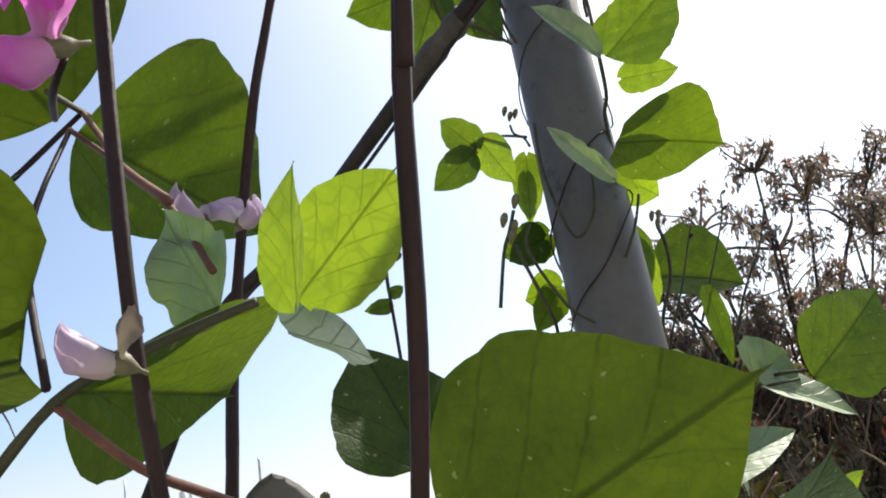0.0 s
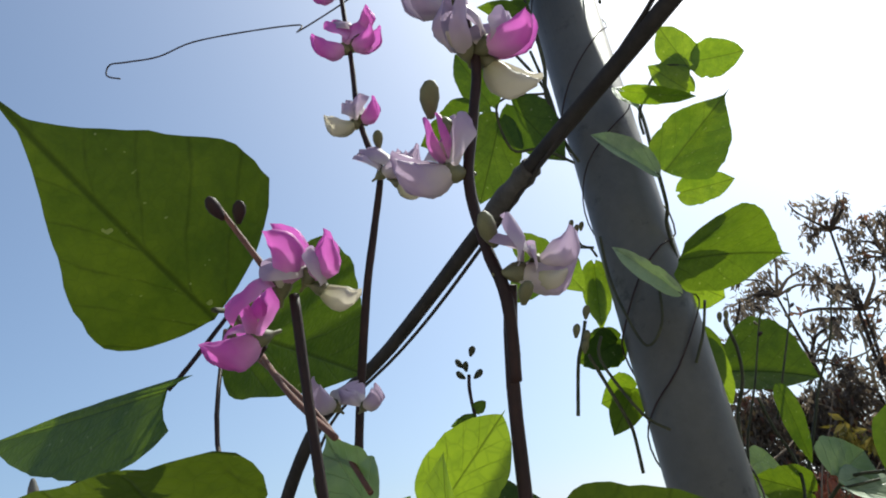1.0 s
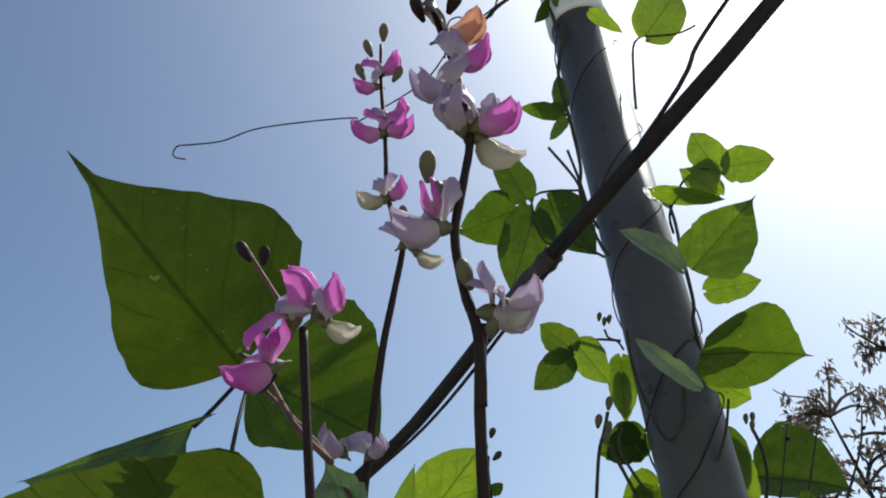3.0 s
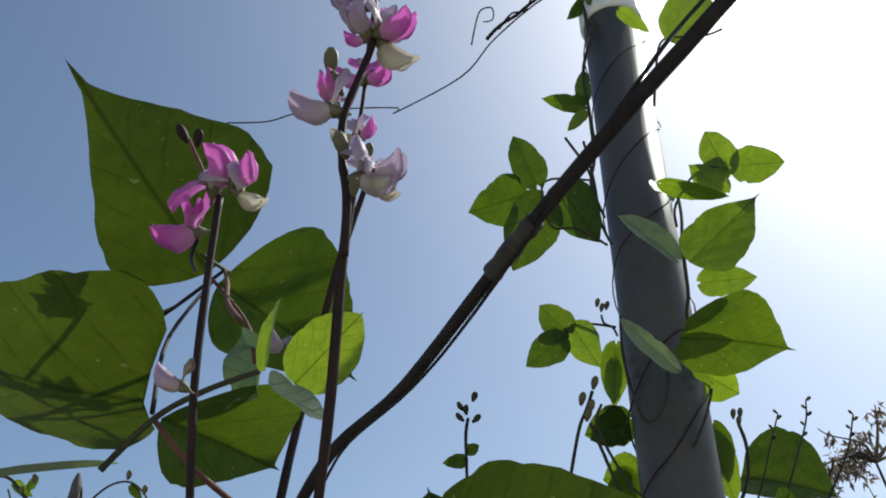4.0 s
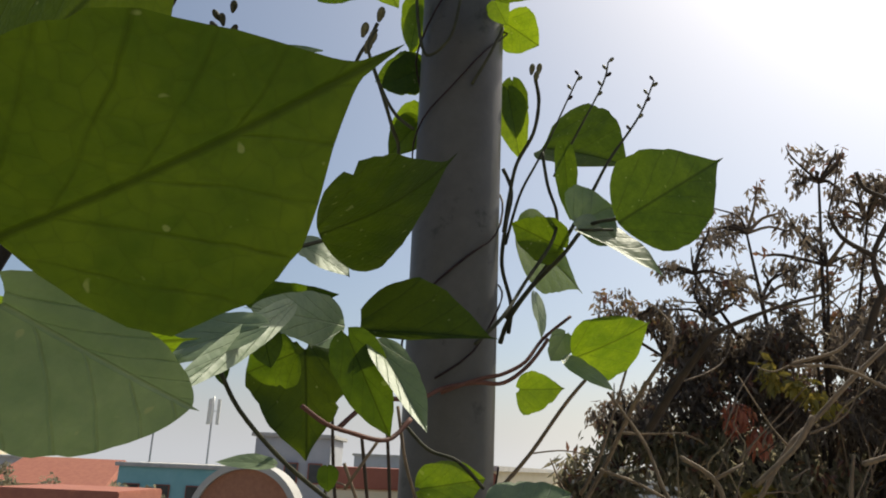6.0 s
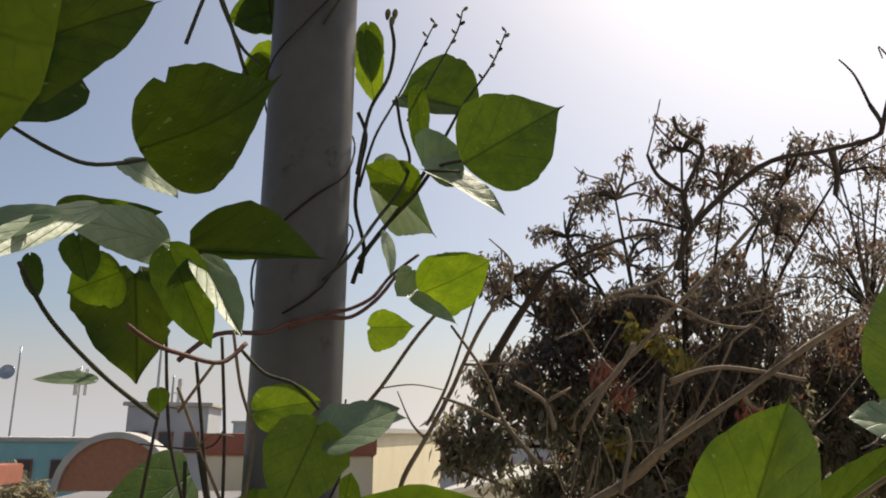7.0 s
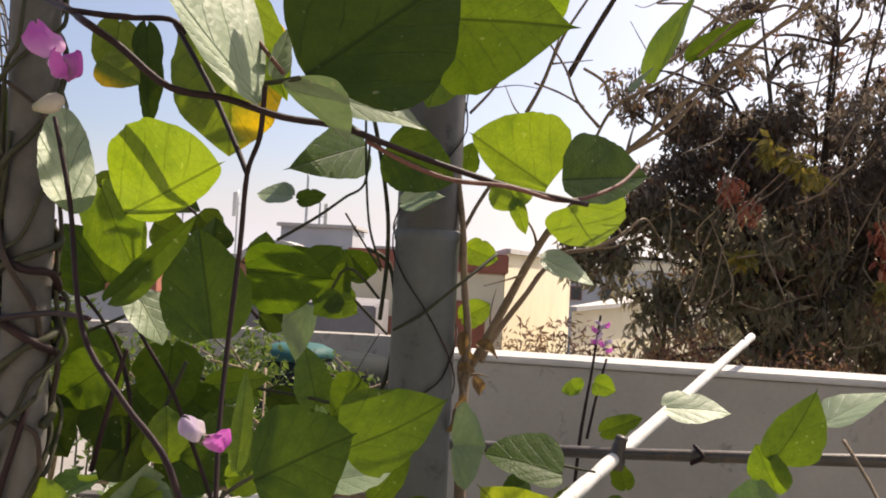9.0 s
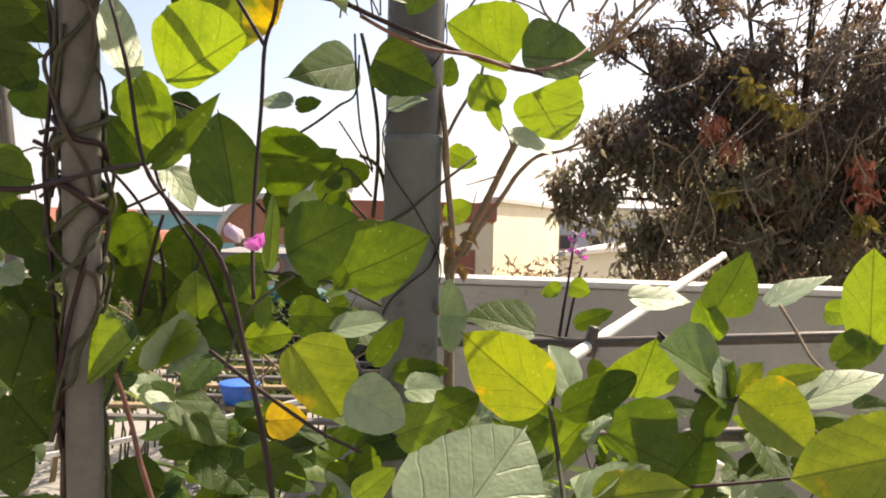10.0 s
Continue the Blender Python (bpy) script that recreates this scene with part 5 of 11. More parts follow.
flower(spike_c, (-0.068, 0.425, 2.343), (0.87, -0.48, -0.06), (-0.02, -0.80, 0.60), 0.0258, "pink", 1.0)
flower(spike_c, (-0.063, 0.425, 2.353), (0.65, -0.60, 0.46), (-0.18, -0.92, -0.35), 0.0210, "mixed", 0.6)
flower(spike_c, (-0.068, 0.425, 2.405), (0.73, -0.66, 0.19), (-0.13, -0.98, -0.16), 0.0228, "pink", 0.8)
flower(spike_c, (-0.072, 0.425, 2.391), (-0.91, -0.41, -0.03), (0.37, -0.76, 0.54), 0.0199, "mixed", 0.5)
flower(spike_c, (-0.071, 0.425, 2.279), (-0.91, -0.41, -0.03), (0.37, -0.76, 0.54), 0.0228, "cream", 0.6)
flower(spike_c, (-0.069, 0.425, 2.281), (0.73, -0.66, 0.19), (-0.13, -0.98, -0.16), 0.0197, "mixed", 0.5)
flower(spike_c, (-0.062, 0.425, 2.238), (0.86, -0.47, 0.19), (0.11, -0.99, -0.01), 0.0227, "lilac", 0.8)
bud(spike_c, (-0.075, 0.425, 2.425), (-0.30, -0.63, 0.72), 0.0152, M_CALYX)
bud(spike_c, (-0.065, 0.425, 2.441), (0.19, -0.66, 0.73), 0.0153, M_CALYX)
bud(spike_c, (-0.060, 0.425, 2.394), (0.69, -0.49, 0.52), 0.0148, M_CALYX)
bud(spike_c, (-0.082, 0.425, 2.400), (-0.38, -0.61, 0.70), 0.0149, M_CALYX)
bud(spike_c, (-0.060, 0.425, 2.257), (0.08, -0.67, 0.74), 0.0131, M_CALYX)
flower(spike_c, (-0.056, 0.425, 2.240), (0.91, -0.39, 0.12), (0.14, -0.84, 0.52), 0.0248, "lilac", 1.0)
flower(spike_c, (-0.053, 0.425, 2.231), (0.83, 0.05, -0.55), (0.14, -0.84, 0.52), 0.0201, "cream", 0.5)
flower(spike_c, (-0.107, 0.425, 2.096), (-0.40, -0.84, 0.37), (0.57, -0.82, 0.08), 0.0229, "lilac", 1.0)
flower(spike_c, (-0.092, 0.425, 2.093), (0.66, -0.66, 0.34), (0.09, -0.99, -0.10), 0.0179, "lilac", 0.5)

spike_d = empty("flower_spike", (-0.050, 0.600, 1.500), "short spike of dull purple flowers and grey buds", "flower spike", "flower spikes")
tube("stalk", [(-0.074, 0.550, 1.887), (-0.077, 0.550, 1.927), (-0.081, 0.550, 1.953), (-0.083, 0.550, 1.970)], 0.0017, 0.0018, M_STEM, spike_d)
flower(spike_d, (-0.080, 0.550, 1.946), (-0.88, -0.45, -0.17), (0.14, -0.84, 0.52), 0.0201, "pink", 1.0)
flower(spike_d, (-0.076, 0.550, 1.948), (0.98, -0.20, 0.07), (0.14, -0.84, 0.52), 0.0201, "pink", 1.0)
bud(spike_d, (-0.084, 0.550, 1.957), (-0.39, -0.63, 0.67), 0.0115, M_CALYX)
bud(spike_d, (-0.083, 0.550, 1.964), (-0.01, -0.64, 0.77), 0.0115, M_CALYX)
bud(spike_d, (-0.080, 0.550, 1.960), (0.48, -0.50, 0.72), 0.0115, M_CALYX)
bud(spike_d, (-0.085, 0.550, 1.953), (-0.52, -0.61, 0.60), 0.0114, M_CALYX)
bud(spike_d, (-0.079, 0.550, 1.954), (0.67, -0.39, 0.63), 0.0114, M_CALYX)
bud(spike_d, (-0.083, 0.550, 1.968), (0.20, -0.60, 0.77), 0.0116, M_CALYX)
flower(spike_d, (-0.004, 0.330, 1.864), (-0.91, -0.40, -0.06), (0.23, -0.76, 0.61), 0.0141, "lilac", 0.5)
flower(spike_d, (0.004, 0.330, 1.864), (-0.28, -0.03, -0.96), (0.23, -0.76, 0.61), 0.0141, "lilac", 0.5)
flower(spike_d, (0.022, 0.330, 1.859), (-0.62, -0.62, -0.49), (0.23, -0.76, 0.61), 0.0140, "lilac", 0.5)
flower(spike_d, (0.027, 0.330, 1.859), (-0.23, -0.91, -0.34), (0.23, -0.76, 0.61), 0.0139, "lilac", 0.5)
bud(spike_d, (-0.007, 0.335, 1.880), (0.10, -0.53, 0.84), 0.0075, M_CALYX)
bud(spike_d, (0.005, 0.335, 1.881), (0.20, -0.51, 0.84), 0.0075, M_CALYX)
bud(spike_d, (0.033, 0.335, 1.873), (0.10, -0.53, 0.84), 0.0074, M_CALYX)
bud(spike_d, (0.029, 0.335, 1.870), (-0.11, -0.54, 0.83), 0.0074, M_CALYX)
bud(spike_d, (0.037, 0.335, 1.871), (0.30, -0.49, 0.82), 0.0074, M_CALYX)
bud(spike_d, (0.004, 0.335, 1.843), (0.10, -0.53, 0.84), 0.0073, M_CALYX)
bud(spike_d, (0.004, 0.335, 1.829), (0.20, -0.51, 0.84), 0.0072, M_CALYX)
tube("stalk", [(-0.025, 0.337, 1.812), (-0.013, 0.337, 1.829), (-0.003, 0.337, 1.846), (0.005, 0.337, 1.858), (0.018, 0.337, 1.861), (0.032, 0.337, 1.865), (0.046, 0.337, 1.864)], 0.0011, 0.0008, M_STEM, spike_d)
tube("pedicel", [(-0.002, 0.336, 1.846), (-0.003, 0.336, 1.860), (-0.006, 0.336, 1.873)], 0.0005, 0.0004, M_STEM, spike_d)
tube("pedicel", [(0.005, 0.336, 1.858), (0.005, 0.336, 1.869), (0.005, 0.336, 1.877)], 0.0005, 0.0004, M_STEM, spike_d)
tube("pedicel", [(0.002, 0.336, 1.852), (0.003, 0.336, 1.835), (0.004, 0.336, 1.827)], 0.0005, 0.0004, M_STEM, spike_d)
tube("pedicel", [(0.031, 0.336, 1.865), (0.033, 0.336, 1.867), (0.033, 0.336, 1.870)], 0.0005, 0.0004, M_STEM, spike_d)

spike_e = empty("flower_spike", (-0.030, 0.920, 1.500), "thin stalk with dark seed buds against the sky", "flower spike", "flower spikes")
tube("stalk", [(-0.028, 0.925, 2.078), (-0.030, 0.925, 2.166), (-0.031, 0.925, 2.210), (-0.028, 0.925, 2.232)], 0.0020, 0.0022, M_STEM, spike_e)
bud(spike_e, (-0.030, 0.925, 2.236), (-0.06, -0.76, 0.65), 0.0162, M_STEM_GREEN)
bud(spike_e, (-0.022, 0.925, 2.254), (0.34, -0.69, 0.64), 0.0163, M_STEM_GREEN)
bud(spike_e, (-0.023, 0.925, 2.226), (0.79, -0.42, 0.45), 0.0161, M_STEM_GREEN)
bud(spike_e, (-0.033, 0.925, 2.242), (-0.57, -0.65, 0.50), 0.0162, M_STEM_GREEN)
bud(spike_e, (-0.033, 0.925, 2.228), (-0.68, -0.59, 0.43), 0.0161, M_STEM_GREEN)
leaf(spike_e, (-0.030, 0.925, 2.177), (-0.061, 0.925, 2.174), 0.019, (0.03, -0.95, -0.31), "g")
leaf(spike_e, (-0.030, 0.925, 2.187), (-0.014, 0.925, 2.196), 0.016, (0.15, -0.95, -0.28), "g")

vine_mid = empty("bean_vine", (0.100, 0.600, 0.000), "bean vine spreading big sunlit leaves between the pipes", "vine", "bean vines")
blade(vine_mid, (-0.014, 0.503, 1.922), (0.122, 0.423, 1.989), (0.089, 0.059), (-0.43, -0.89, -0.17), "d", peak=(0.37, 0.45), full=1.83, drawn=1.00, lobe=-0.01, curl=-0.04, fold=-0.24)
blade(vine_mid, (0.069, 0.588, 1.939), (0.165, 0.580, 1.984), (0.026, 0.049), (-0.14, -0.98, 0.15), "d", peak=(0.23, 0.22), full=2.09, drawn=0.87, lobe=0.06, curl=0.05, fold=0.10)
leaf(vine_mid, (0.096, 0.500, 1.942), (0.170, 0.500, 1.968), 0.038, (-0.23, -0.70, 0.67), "p", fold=0.3)
leaf(vine_mid, (0.001, 0.460, 1.900), (0.035, 0.460, 1.843), 0.038, (0.38, -0.90, 0.23), "p", full=0.2, fold=0.3)
leaf(vine_mid, (0.036, 0.470, 1.872), (0.047, 0.470, 1.843), 0.015, (0.18, -0.98, 0.07), "g")
blade(vine_mid, (0.159, 0.608, 1.893), (0.250, 0.610, 1.936), (0.093, 0.094), (0.43, -0.03, -0.90), "d", peak=(0.35, 0.30), full=1.98, drawn=1.53, lobe=-0.00, curl=0.29, fold=0.06)
leaf(vine_mid, (0.132, 0.680, 1.907), (0.172, 0.680, 1.885), 0.041, (0.37, -0.64, 0.68), "p")
blade(vine_mid, (0.181, 0.686, 1.845), (0.277, 0.676, 1.843), (0.046, 0.006), (-0.09, -0.92, 0.39), "d", peak=(0.37, 0.25), full=1.90, drawn=1.22, lobe=0.06, curl=0.06, fold=0.06)
leaf(vine_mid, (0.199, 0.630, 1.827), (0.235, 0.570, 1.774), 0.025, (0.14, -0.61, 0.78), "p", fold=0.5)
leaf(vine_mid, (0.181, 0.620, 1.830), (0.211, 0.620, 1.768), 0.036, (0.05, -1.00, 0.02), "g")
blade(vine_mid, (0.172, 0.670, 1.845), (0.143, 0.559, 1.834), (0.017, 0.018), (0.97, -0.25, -0.01), "p", peak=(0.28, 0.30), full=1.93, drawn=0.67, lobe=-0.00, curl=0.17, fold=-0.04)
leaf(vine_mid, (0.107, 0.640, 1.859), (0.170, 0.640, 1.859), 0.025, (0.01, -0.78, -0.62), "g")
leaf(vine_mid, (0.163, 0.520, 1.828), (0.151, 0.400, 1.773), 0.014, (0.85, -0.28, 0.44), "p")
leaf(vine_mid, (0.133, 0.738, 1.837), (0.141, 0.749, 1.752), 0.080, (0.41, -0.91, -0.07), "d", fold=0.1, curl=0.1, wave=0.07, full=0.22, asym=-0.20, vary=0.25)
leaf(vine_mid, (0.136, 0.680, 1.826), (0.103, 0.680, 1.810), 0.043, (0.10, -0.97, -0.21), "g", wave=0.05)
leaf(vine_mid, (0.133, 0.660, 1.749), (0.094, 0.660, 1.751), 0.017, (0.03, -0.60, 0.80), "p")
leaf(vine_mid, (0.124, 0.620, 1.837), (0.134, 0.620, 1.808), 0.024, (0.17, -0.98, 0.06), "g")
leaf(vine_mid, (0.098, 0.620, 1.823), (0.105, 0.620, 1.796), 0.013, (0.24, -0.97, 0.07), "g")
blade(vine_mid, (0.135, 0.309, 1.800), (0.228, 0.284, 1.833), (0.039, 0.043), (0.13, -0.60, -0.79), "d", peak=(0.43, 0.34), full=2.47, drawn=2.02, lobe=-0.02, curl=0.20, fold=0.09)
blade(vine_mid, (0.101, 0.256, 1.758), (0.131, 0.254, 1.840), (0.038, 0.076), (-0.74, -0.61, 0.28), "g", peak=(0.22, 0.38), full=1.18, drawn=0.65, lobe=0.04, curl=-0.12, fold=0.08)
blade(vine_mid, (-0.020, 0.837, 1.995), (-0.066, 0.870, 2.130), (0.082, 0.075), (0.42, -0.84, 0.35), "d", peak=(0.25, 0.28), full=1.84, drawn=1.04, lobe=0.04, curl=0.13, fold=0.13)
blade(vine_mid, (0.122, 0.339, 1.790), (0.162, 0.390, 1.766), (0.016, 0.039), (0.54, -0.67, -0.52), "p", peak=(0.29, 0.21), full=2.04, drawn=0.63, lobe=0.14, curl=0.08, fold=0.02)
leaf(vine_mid, (0.111, 0.296, 1.759), (0.132, 0.291, 1.817), 0.023, (0.35, -0.91, -0.20), "d", full=0.2)
leaf(vine_mid, (0.280, 0.750, 1.723), (0.253, 0.750, 1.658), 0.067, (0.03, -1.00, -0.01), "l", fold=0.25)
leaf(vine_mid, (0.286, 0.750, 1.709), (0.343, 0.750, 1.739), 0.087, (-0.41, -0.47, 0.78), "p")
leaf(vine_mid, (0.227, 0.800, 1.734), (0.281, 0.800, 1.744), 0.041, (-0.00, -1.00, 0.00), "l")
leaf(vine_mid, (0.287, 0.800, 1.727), (0.356, 0.800, 1.733), 0.046, (-0.07, -0.58, 0.81), "p")
tube("stem", [(0.119, 0.550, 1.804), (0.122, 0.600, 1.780), (0.140, 0.660, 1.751), (0.167, 0.700, 1.726)], 0.0013, 0.0017, M_STEM_GREEN, vine_mid)
tube("stem", [(0.146, 0.950, 2.255), (0.138, 0.950, 2.224), (0.169, 0.950, 2.152), (0.197, 0.950, 2.126)], 0.0020, 0.0019, M_STEM_GREEN, vine_mid)
tube("stem", [(0.078, 0.600, 1.904), (0.110, 0.600, 1.886), (0.131, 0.620, 1.885), (0.161, 0.660, 1.907)], 0.0013, 0.0015, M_STEM_GREEN, vine_mid)
tube("stem", [(0.210, 0.800, 1.787), (0.232, 0.800, 1.766), (0.258, 0.800, 1.757), (0.280, 0.800, 1.736)], 0.0016, 0.0016, M_STEM_GREEN, vine_mid)
tube("twig", [(0.185, 0.782, 1.706), (0.198, 0.768, 1.715), (0.215, 0.750, 1.713)], 0.0009, 0.0007, M_BARK, vine_mid, sides=5)
tube("twig", [(0.165, 0.780, 1.752), (0.185, 0.782, 1.706), (0.205, 0.780, 1.664)], 0.0014, 0.0014, M_BARK, vine_mid)
tube("twig", [(0.178, 0.780, 1.773), (0.186, 0.783, 1.721), (0.195, 0.780, 1.664)], 0.0014, 0.0014, M_BARK_DARK, vine_mid)
tube("twig", [(0.204, 0.784, 1.719), (0.186, 0.809, 1.703), (0.127, 0.839, 1.706)], 0.0009, 0.0007, M_BARK_DARK, vine_mid, sides=5)
tube("twig", [(0.197, 0.780, 1.794), (0.204, 0.784, 1.719), (0.207, 0.780, 1.664)], 0.0014, 0.0014, M_BARK_DARK, vine_mid)
tube("twig", [(0.206, 0.780, 1.799), (0.215, 0.777, 1.754), (0.227, 0.786, 1.713), (0.224, 0.780, 1.664)], 0.0014, 0.0014, M_BARK, vine_mid)
tube("twig", [(0.152, 0.780, 1.732), (0.144, 0.780, 1.659)], 0.0014, 0.0014, M_BARK_DARK, vine_mid)
tube("twig", [(0.152, 0.780, 1.797), (0.156, 0.786, 1.747), (0.163, 0.783, 1.706), (0.176, 0.780, 1.664)], 0.0014, 0.0014, M_BARK_DARK, vine_mid)
tube("twig", [(0.167, 0.780, 1.732), (0.165, 0.791, 1.735), (0.153, 0.805, 1.737)], 0.0009, 0.0007, M_BARK, vine_mid, sides=5)
tube("twig", [(0.193, 0.780, 1.773), (0.167, 0.780, 1.732)], 0.0014, 0.0014, M_BARK, vine_mid)
tube("stem", [(0.145, 0.680, 1.789), (0.159, 0.700, 1.779), (0.172, 0.730, 1.775), (0.200, 0.760, 1.771), (0.217, 0.780, 1.789)], 0.0017, 0.0020, M_STEM_PINK, vine_mid)
leaf(vine_mid, (0.156, 0.750, 1.749), (0.158, 0.750, 1.730), 0.017, (0.18, -0.98, 0.01), "g")

vine_near = empty("bean_vine", (0.200, 0.250, 0.000), "bean vine with large pale leaves and green ones coloured as shaded", "vine", "bean vines")
blade(vine_near, (0.168, 0.232, 1.553), (0.112, 0.149, 1.623), (0.020, 0.079), (0.89, -0.28, 0.37), "p", peak=(0.37, 0.38), full=2.20, drawn=1.14, lobe=0.01, curl=-0.07, fold=0.06)
blade(vine_near, (0.195, 0.246, 1.575), (0.301, 0.297, 1.674), (0.070, 0.071), (0.11, -0.93, 0.36), "d", peak=(0.48, 0.27), full=2.14, drawn=1.60, lobe=-0.02, curl=-0.02, fold=0.20)
blade(vine_near, (0.280, 0.383, 1.662), (0.388, 0.347, 1.651), (0.043, 0.067), (-0.31, -0.95, 0.08), "g", peak=(0.37, 0.28), full=1.98, drawn=1.30, lobe=0.09, curl=0.12, fold=0.08)
blade(vine_near, (0.184, 0.230, 1.567), (0.225, 0.267, 1.537), (0.009, 0.035), (0.26, 0.41, 0.87), "p", peak=(0.27, 0.34), full=1.93, drawn=1.13, lobe=-0.00, curl=0.13, fold=0.09)
leaf(vine_near, (0.220, 0.280, 1.566), (0.278, 0.280, 1.551), 0.046, (0.19, -0.66, 0.72), "p")
leaf(vine_near, (0.168, 0.260, 1.579), (0.182, 0.260, 1.615), 0.036, (0.92, -0.17, -0.34), "p")
blade(vine_near, (0.385, 0.448, 1.528), (0.311, 0.462, 1.577), (0.019, 0.058), (-0.23, -0.97, -0.07), "l", peak=(0.37, 0.25), full=2.01, drawn=0.74, lobe=0.06, curl=0.13, fold=0.08)
blade(vine_near, (0.396, 0.435, 1.534), (0.502, 0.548, 1.554), (0.043, 0.025), (0.72, -0.69, 0.07), "g", peak=(0.25, 0.33), full=1.94, drawn=1.19, lobe=0.04, curl=-0.01, fold=0.19)
blade(vine_near, (0.427, 0.599, 1.523), (0.512, 0.884, 1.481), (0.062, 0.039), (0.32, -0.23, -0.92), "l", peak=(0.11, 0.26), full=1.98, drawn=0.68, lobe=0.05, curl=0.05, fold=-0.01)
leaf(vine_near, (0.397, 0.560, 1.462), (0.454, 0.560, 1.439), 0.048, (0.30, -0.62, 0.73), "p")
blade(vine_near, (0.594, 0.457, 1.716), (0.597, 0.501, 1.807), (0.038, 0.030), (-0.40, -0.81, 0.42), "l", peak=(0.33, 0.37), full=1.86, drawn=1.08, lobe=-0.00, curl=0.05, fold=0.37)
leaf(vine_near, (0.602, 0.450, 1.721), (0.673, 0.450, 1.745), 0.052, (-0.27, -0.53, 0.81), "p")
leaf(vine_near, (0.567, 0.450, 1.719), (0.525, 0.450, 1.727), 0.032, (0.13, -0.73, 0.67), "p")
blade(vine_near, (0.496, 0.515, 1.646), (0.530, 0.508, 1.735), (0.047, 0.060), (-0.93, -0.14, 0.34), "l", peak=(0.38, 0.32), full=2.45, drawn=0.85, lobe=-0.00, curl=0.02, fold=0.20)
blade(vine_near, (0.522, 0.500, 1.667), (0.597, 0.501, 1.716), (0.013, 0.008), (-0.06, -0.99, 0.10), "g", peak=(0.30, 0.31), full=1.99, drawn=0.98, lobe=-0.00, curl=0.09, fold=0.12)
leaf(vine_near, (0.472, 0.500, 1.635), (0.490, 0.500, 1.660), 0.031, (-0.79, -0.22, 0.57), "p")
leaf(vine_near, (0.065, 0.503, 1.701), (0.059, 0.522, 1.552), 0.122, (-0.01, 0.99, 0.13), "t", fold=-0.1, curl=-0.1, wave=0.02, full=1.00, asym=0.02, vary=0.25)
leaf(vine_near, (0.116, 0.360, 1.664), (0.157, 0.360, 1.582), 0.041, (0.11, -0.99, 0.06), "l")
leaf(vine_near, (0.013, 0.360, 1.640), (0.008, 0.360, 1.587), 0.039, (0.46, -0.89, -0.04), "y")
leaf(vine_near, (0.026, 0.400, 1.620), (0.025, 0.400, 1.557), 0.021, (0.40, -0.92, -0.00), "g")
blade(vine_near, (0.042, 0.326, 1.479), (0.132, 0.263, 1.512), (0.055, 0.018), (-0.29, -0.74, -0.61), "l", peak=(0.40, 0.28), full=2.34, drawn=0.55, lobe=-0.00, curl=0.06, fold=-0.23)
blade(vine_near, (0.020, 0.285, 1.475), (-0.015, 0.330, 1.557), (0.026, 0.020), (0.72, -0.43, 0.54), "p", peak=(0.28, 0.36), full=2.13, drawn=0.55, lobe=0.00, curl=-0.10, fold=0.19)
blade(vine_near, (0.060, 0.502, 1.364), (0.039, 0.507, 1.475), (0.047, 0.044), (0.48, -0.87, 0.13), "g", peak=(0.34, 0.34), full=2.00, drawn=0.80, lobe=0.06, curl=0.07, fold=0.06)
blade(vine_near, (0.059, 0.618, 1.432), (0.158, 0.634, 1.427), (0.074, 0.074), (0.06, -0.60, -0.80), "g", peak=(0.30, 0.26), full=1.99, drawn=0.99, lobe=0.04, curl=-0.01, fold=0.14)
leaf(vine_near, (-0.060, 0.500, 1.511), (-0.018, 0.500, 1.416), 0.071, (-0.21, -0.97, -0.09), "l")
leaf(vine_near, (-0.073, 0.550, 1.413), (-0.123, 0.550, 1.476), 0.079, (0.21, -0.96, 0.17), "g")
leaf(vine_near, (-0.008, 0.420, 1.407), (0.067, 0.420, 1.483), 0.033, (0.52, -0.68, -0.52), "g", fold=0.5)
leaf(vine_near, (-0.018, 0.500, 1.404), (0.013, 0.500, 1.357), 0.054, (0.69, -0.57, 0.46), "p")
blade(vine_near, (0.194, 0.168, 1.323), (0.249, 0.162, 1.354), (0.035, 0.035), (-0.31, -0.87, 0.38), "g", peak=(0.33, 0.34), full=2.19, drawn=0.93, lobe=-0.00, curl=0.08, fold=0.01)
blade(vine_near, (0.216, 0.372, 1.292), (0.304, 0.387, 1.328), (0.062, 0.050), (0.35, -0.76, -0.55), "g", peak=(0.30, 0.28), full=1.88, drawn=1.10, lobe=-0.00, curl=0.19, fold=0.03)
leaf(vine_near, (0.161, 0.250, 1.308), (0.166, 0.250, 1.373), 0.018, (0.68, -0.73, -0.06), "l")
leaf(vine_near, (0.169, 0.620, 1.408), (0.139, 0.620, 1.384), 0.031, (0.08, -0.99, -0.10), "g")
leaf(vine_near, (0.185, 0.620, 1.400), (0.150, 0.620, 1.396), 0.028, (0.01, -1.00, -0.06), "g")
blade(vine_near, (-0.031, 0.424, 1.208), (-0.095, 0.435, 1.149), (0.009, 0.050), (-0.30, -0.94, 0.14), "l", peak=(0.27, 0.27), full=1.78, drawn=1.25, lobe=0.07, curl=0.12, fold=0.10)
leaf(vine_near, (-0.030, 0.500, 1.170), (0.004, 0.500, 1.233), 0.138, (0.87, -0.13, -0.47), "p")
leaf(vine_near, (0.011, 0.500, 1.209), (-0.075, 0.500, 1.158), 0.048, (0.02, -1.00, -0.03), "l")
leaf(vine_near, (-0.040, 0.500, 1.335), (-0.101, 0.500, 1.291), 0.062, (0.12, -0.98, -0.16), "g")
